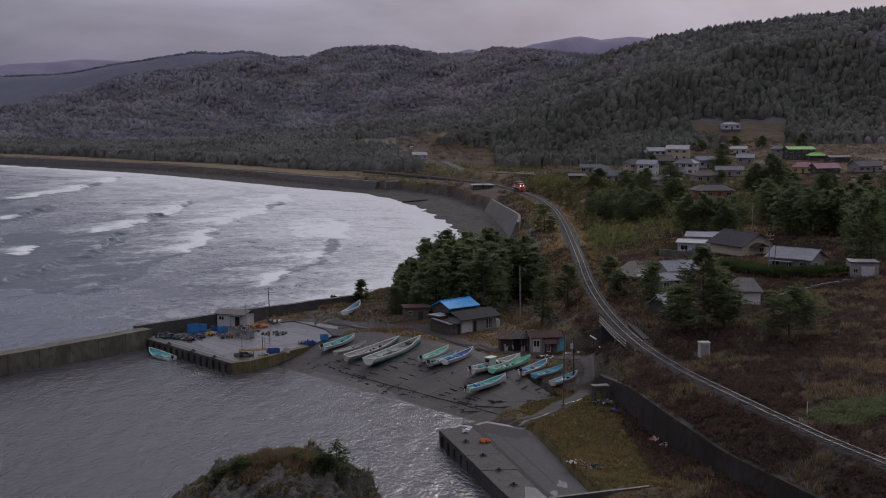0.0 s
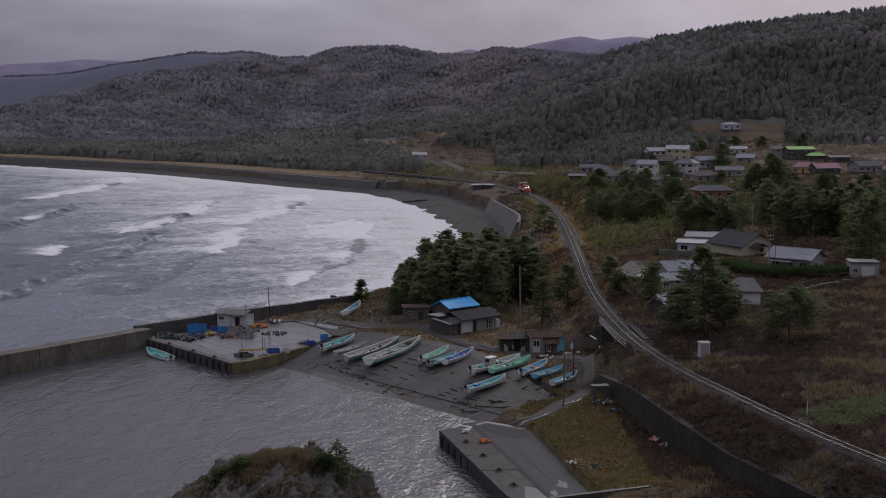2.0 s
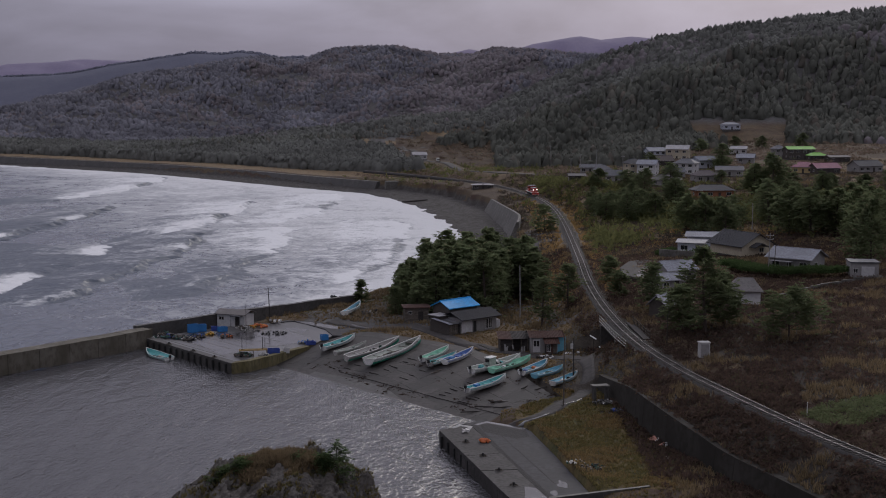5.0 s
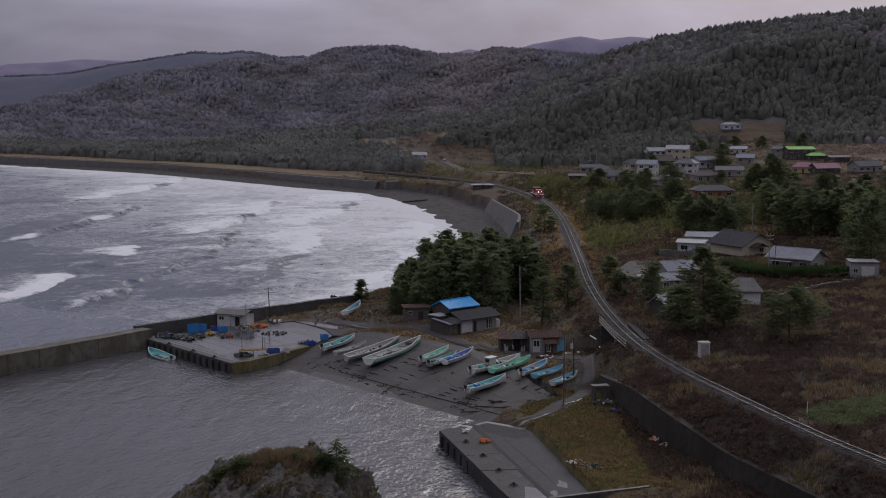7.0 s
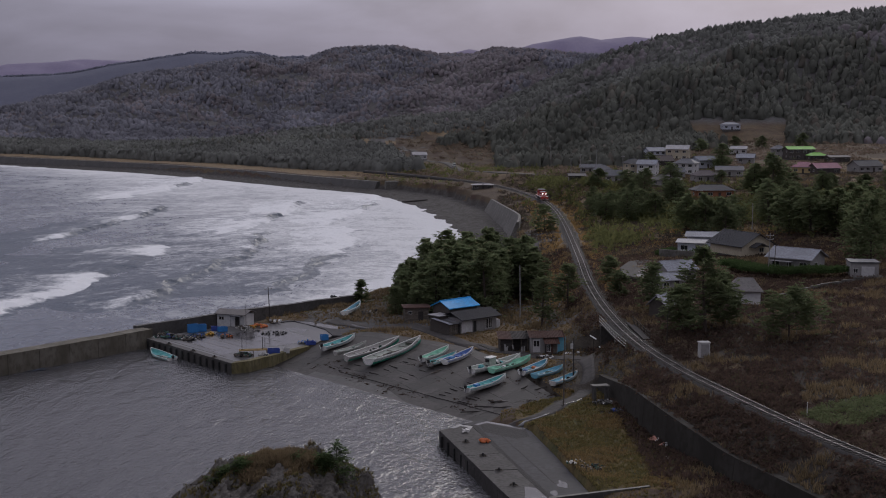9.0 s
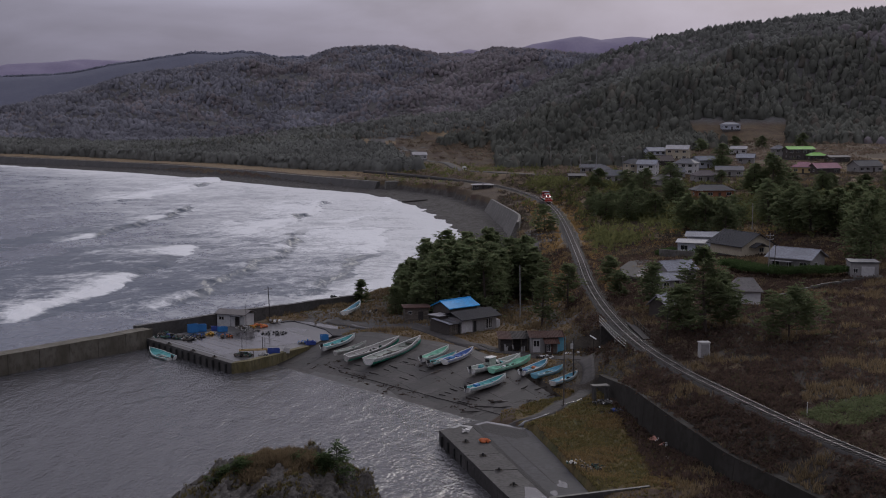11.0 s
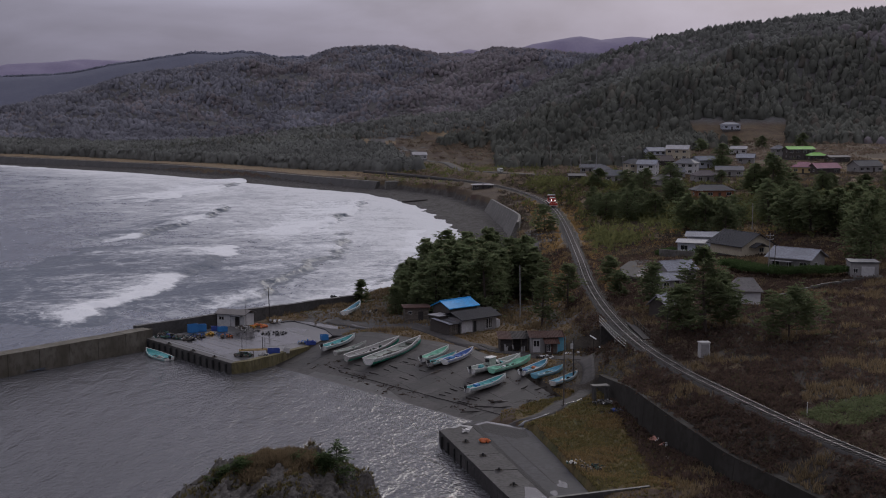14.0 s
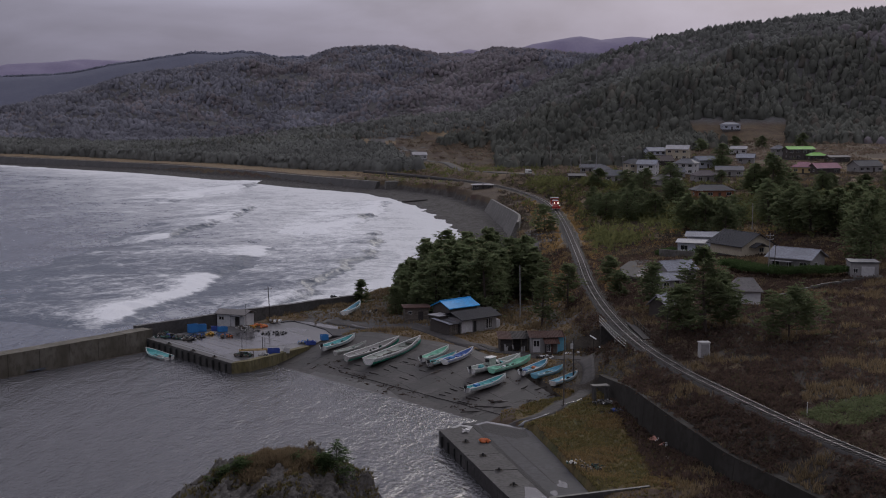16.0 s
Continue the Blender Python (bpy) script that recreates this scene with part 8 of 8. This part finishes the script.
heap(-33.0, 246.5, 2.0, 1.4, 0.4, [STONE, WHITE_FLOAT], "white floats in the grass behind the hut", "float_heap", n=9, seed=37)


def make_rack():
    e = thing("timber_rack", -32.6, 215.0, YZ, 10, "yellow timber drying rack with dark posts", "rack")
    for k in range(3):
        part("beam", box(-2.4, 2.4, -0.5 + k * 0.5, -0.36 + k * 0.5, 0.95, 1.1), TIMBER_YELLOW, e)
    for xx in (-2.3, 0, 2.3):
        for yy in (-0.45, 0.55):
            part("leg", box(xx - 0.06, xx + 0.06, yy - 0.06, yy + 0.06, 0, 1.0), M_WOOD, e)
    for xx in (-1.9, 1.6, 2.0):
        part("upright", box(xx - 0.05, xx + 0.05, -0.05, 0.05, 1.0, 3.2), M_DARKWOOD, e)


make_rack()


def make_skids():
    """Timber skids in rows on the slip, and drift logs."""
    rng = random.Random(4)
    for sx, sy, n, gap in ((-12.5, 202.5, 6, 2.0), (-6.5, 199.5, 6, 1.9), (-1.0, 188.5, 7, 1.2), (2.5, 184.0, 4, 1.2), (-17.0, 207.0, 4, 1.9)):
        for k in range(n):
            x, y = sx + 0.754 * gap * k + rng.uniform(-0.35, 0.35), sy + 0.657 * gap * k + rng.uniform(-0.35, 0.35)
            z = float(slip_z(x, y))
            e = thing("timber_skid", x, y, z, -52 + rng.uniform(-8, 8), "dark wet timber skid on the slip", "skid", "skids on the slip")
            L = rng.uniform(0.5, 1.3)
            part("log", box(-L, L, -0.09, 0.09, -0.05, 0.10, bevel=0.025), M_DARKWOOD, e)
    for x, y, turn, L in ((6.5, 181.5, -14, 2.6), (8.5, 183.0, -6, 2.2), (4.6, 180.0, 5, 2.8), (9.0, 180.5, 12, 2.4), (12.5, 188.5, 60, 2.0), (14.5, 187.0, 48, 1.6), (-1.2, 200.5, 30, 1.0), (-0.8, 200.9, 34, 1.0), (-0.5, 201.4, 26, 1.1)):
        z = max(float(slip_z(x, y)), height_at(x, y))
        e = thing("drift_log", x, y, z, turn, "weathered drift log lying on the slip", "log", "drift logs")
        part("log", tube([(-L * 0.75, 0, 0.06), (0, 0.06, 0.08), (L * 0.75, 0.0, 0.06)], [0.08, 0.10, 0.06], 7), M_WOOD if x < 0 else M_DARKWOOD, e)


make_skids()


def make_bollards():
    for x, y, turn in ((2.9, 158.2, 0), (4.9, 151.8, 0), (6.6, 145.6, 0), (8.0, 139.8, 0), (-49, 223.9, 0), (-43.5, 217.7, 0), (-38.8, 212.3, 0)):
        z = 1.8 if x > 0 else 1.82
        e = thing("bollard", x, y, z, turn, "rusty black mooring bollard with rope", "bollard", "mooring bollards")
        part("post", tube([(0, 0, 0), (0, 0, 0.35)], [0.11, 0.09], 10), M_BLACK, e)
        part("cap", tube([(0, 0, 0.33), (0, 0, 0.45)], [0.16, 0.14], 10), M_BLACK, e)
        part("rope_coil", tube([(math.cos(a) * 0.45, math.sin(a) * 0.4, 0.06 + 0.01 * a) for a in np.linspace(0, 9, 22)], 0.05, 5), M_WOOD, e)
    e = thing("drain_pipe_end", 22.5, 178.2, 2.6, 12, "pale concrete slab roof over a culvert under the wall", "slab")
    part("slab", box(-1.3, 1.2, -0.7, 0.7, 2.0, 2.2, bevel=0.03), M_CONC, e)
    part("side_wall", box(-1.1, -0.8, -0.6, 0.6, -0.5, 2.0), M_CONC_DARK, e)
    part("side_wall", box(0.8, 1.1, -0.6, 0.6, -0.5, 2.0), M_CONC_DARK, e)


make_bollards()


def make_wet_lot():
    x, y = 41.5, 268
    pts = [(37.5, 262), (41.5, 256), (44.5, 262), (48, 274), (52, 286), (47, 289), (42.0, 285), (38.5, 274)]
    zz = max(height_at(a, b) for a, b in pts + [(42, 270)]) + 0.02
    lot = tagged(part("wet_lot", prism(pts, zz - 1.8, zz), M_LANE), "flooded gravel lot reflecting the sky", "lot", kind="structure")
    for x, y, r in ((41.0, 262, 1.1), (42.4, 268, 1.6), (44.5, 273, 1.3), (46.5, 280, 1.5), (43.5, 279, 1.1)):
        ring = []
        for k in range(20):
            a = math.tau * k / 20
            rr = 0.55 * r * (0.8 + 0.9 * noise.noise(Vector((math.cos(a) * 1.6 + x, math.sin(a) * 1.6 + y, 0))))
            ring.append((x + math.cos(a) * rr * 1.1, y + math.sin(a) * rr * 2.4))
        part("puddle", prism(ring, zz - 0.2, zz + 0.006), M_WET, lot, "puddle mirroring the sky, with sky tone painted in")
    wl = thing("garden_wall", 0, 0, 0, label="low concrete wall along the flooded lot", category="wall", kind="structure")
    part("wall", prism([(50.3, 293), (57.6, 288.4), (57.4, 288.1), (50.1, 292.6)], 7, 11.0), M_CONC, wl)
    rw = thing("road_wall", 0, 0, 0, label="pale low wall along the lane below the hedge", category="wall", kind="structure")
    p = smooth_line([(60.5, 226), (66, 230), (71, 234), (77, 237.5), (86, 240)], 3.0)
    for (ax, ay), (bx, by) in zip(p, p[1:]):
        z = height_at((ax + bx) / 2, (ay + by) / 2)
        part("panel", prism([(ax, ay), (bx - 0.03, by - 0.03), (bx - 0.1, by + 0.3), (ax - 0.1, ay + 0.3)], z - 1, z + 0.75), M_CONC, rw)


make_wet_lot()


# far beach details
def make_far_blocks():
    rng = random.Random(8)
    e = thing("stone_revetment", 0, 0, 0, label="dark boulders along the foot of the far sea wall", category="boulders", kind="stuff")
    p = smooth_line([(-300, 905), (-246, 857), (-180, 799), (-125, 738), (-82, 684), (-60, 655)], 2.2)
    vs, fs = [], []
    rows = [(x + rng.uniform(-3, 3), y + rng.uniform(-3, 3), -0.3, rng.uniform(0.6, 1.5), rng.uniform(0.6, 1.4), rng.uniform(0, 6)) for x, y in p]
    bm = bmesh.new()
    bmesh.ops.create_icosphere(bm, subdivisions=1, radius=0.8)
    v = np.array([q.co * rng.uniform(0.8, 1.2) for q in bm.verts])
    f = np.array([[q.index for q in t.verts] for t in bm.faces])
    bm.free()
    scatter("boulders", [v], [f], rows, M_CONC_DARK, e)
    c = thing("wall_end_block", -24.5, 637, 0, 10, "pale concrete end block of the far sea wall", "block")
    part("block", box(-4.5, 4.5, -2.5, 2.5, -1, 5.4, bevel=0.2), M_CONC, c)
    d = thing("drift_log", -12.5, 566, 0.4, 20, "long dark drift log on the beach", "log", "drift logs")
    part("log", tube([(-6, 0, 0.2), (0, 0.2, 0.5), (6, 0.2, 0.9)], [0.35, 0.4, 0.25], 7), M_DARKWOOD, d)


make_far_blocks()


# ---------------------------------------------------------------- sleepers: the nearest as pieces of their own
def lay_sleepers():
    p = smooth_line(TRACK, 0.62)
    t = np.gradient(p, axis=0)
    ang = np.degrees(np.arctan2(t[:, 1], t[:, 0]))
    bm = box(-0.11, 0.11, -1.05, 1.05, -0.30, -0.125, bevel=0.012)
    me = bpy.data.meshes.new("sleeper")
    bm.to_mesh(me)
    bm.free()
    me.materials.append(M_SLEEPER)
    near = [i for i in range(len(p)) if p[i, 1] < 292 and p[i, 1] > 118]
    for i in near[:300]:
        o = new("sleeper", me)
        o.parent = RAILWAY
        o.matrix_basis = pose(p[i, 0], p[i, 1], RAIL_Z, 0, 0, ang[i])
    rest = [i for i in range(len(p)) if i not in set(near[:300])]
    c = np.array([(x, y, z) for x in (-0.11, 0.11) for y in (-1.05, 1.05) for z in (-0.3, -0.125)])
    q = np.array([(0, 1, 3, 2), (4, 6, 7, 5), (0, 4, 5, 1), (2, 3, 7, 6), (1, 5, 7, 3), (0, 2, 6, 4)])
    vs, fs = [], []
    for n, i in enumerate(rest):
        a = math.radians(ang[i])
        r = np.array([[math.cos(a), -math.sin(a)], [math.sin(a), math.cos(a)]])
        vs.append(np.c_[c[:, :2] @ r.T + p[i], c[:, 2] + RAIL_Z])
        fs.append(q + 8 * n)
    tagged(raw("far_sleepers", np.concatenate(vs), np.concatenate(fs), M_SLEEPER, RAILWAY), kind="stuff")


lay_sleepers()


# ---------------------------------------------------------------- what moves
def along(line, s):
    """Point at s metres along evenly cut points, one metre apart."""
    i = min(max(s, 0), len(line) - 1.001)
    k = int(i)
    return line[k] * (1 - i + k) + line[k + 1] * (i - k)


def motions():
    # the locomotive rolls towards the camera along the track
    rows = []
    for t in range(17):
        front = float(np.interp(t, (0, 3.5, 8, 14, 16), (184.0, 202.5, 227.0, 263.0, 275.5)))
        a, b = along(TRK, front - 10.4), along(TRK, front - 3.6)
        c, d = (a + b) / 2, b - a
        rows.append((float(t), pose(c[0], c[1], RAIL_Z, 0, 0, math.degrees(math.atan2(d[1], d[0])) - 90)))
    walk(LOCO, rows)
    # the van comes down the far lane
    lane = smooth_line([(a, b, c) for a, b, c in FAR_LANE], 1.0)
    rows = []
    for t in range(17):
        y = float(np.interp(t, (0, 7, 8, 9, 14, 16), (860.0, 738.0, 712.0, 692.0, 603.0, 583.0)))
        i = int(np.argmin(np.abs(lane[:, 1] - y)))
        j = min(i + 3, len(lane) - 1)
        d = lane[j] - lane[i]
        z = height_at(lane[i, 0], lane[i, 1]) + 0.3
        rows.append((float(t), pose(lane[i, 0], lane[i, 1], z, 0, 0, math.degrees(math.atan2(d[1], d[0])) - 90)))
    walk(VAN, rows)
    # breakers roll shoreward and sink as they spend themselves
    for wave, x0, speed in WAVES:
        y = wave.location.y
        rows = []
        for t in range(0, 17, 2):
            x = x0 + speed * t
            shore = -16 + 0.19 * (y - 290) if y < 420 else 10 - 0.24 * (y - 420)
            sink = -1.6 * max(0.0, min(1.0, (x - shore + 26) / 26))
            rows.append((float(t), pose(x, y, sink, 0, 0, -0.25 * t)))
        walk(wave, rows)
    # swell in the harbour: the sheet drifts, the moored boat rocks
    walk(HARBOUR, [(float(t), pose(0.45 * t - 3.6, -0.12 * t, 0.04 * math.sin(t * 1.3))) for t in range(17)])
    base = MOORED.matrix_basis.copy()
    walk(MOORED, [(float(t), Matrix.Translation((0.35 * math.sin(t * 0.55 + 2.6), 0.12 * math.sin(t * 0.8), 0.07 * math.sin(t * 1.3))) @ base @ pose(0, 0, 0, 0.8 * math.sin(t * 1.1), 2.0 * math.sin(t * 1.6), 1.5 * math.sin(t * 0.5))) for t in range(17)])
    # a gull crosses the surf
    walk(GULL, [(float(t), pose(-150 + 6.5 * t - 0.4 * t * t, 560 - 14 * t, 26 - 1.4 * t, 0, 8 * math.sin(t), 190)) for t in range(17)])


motions()
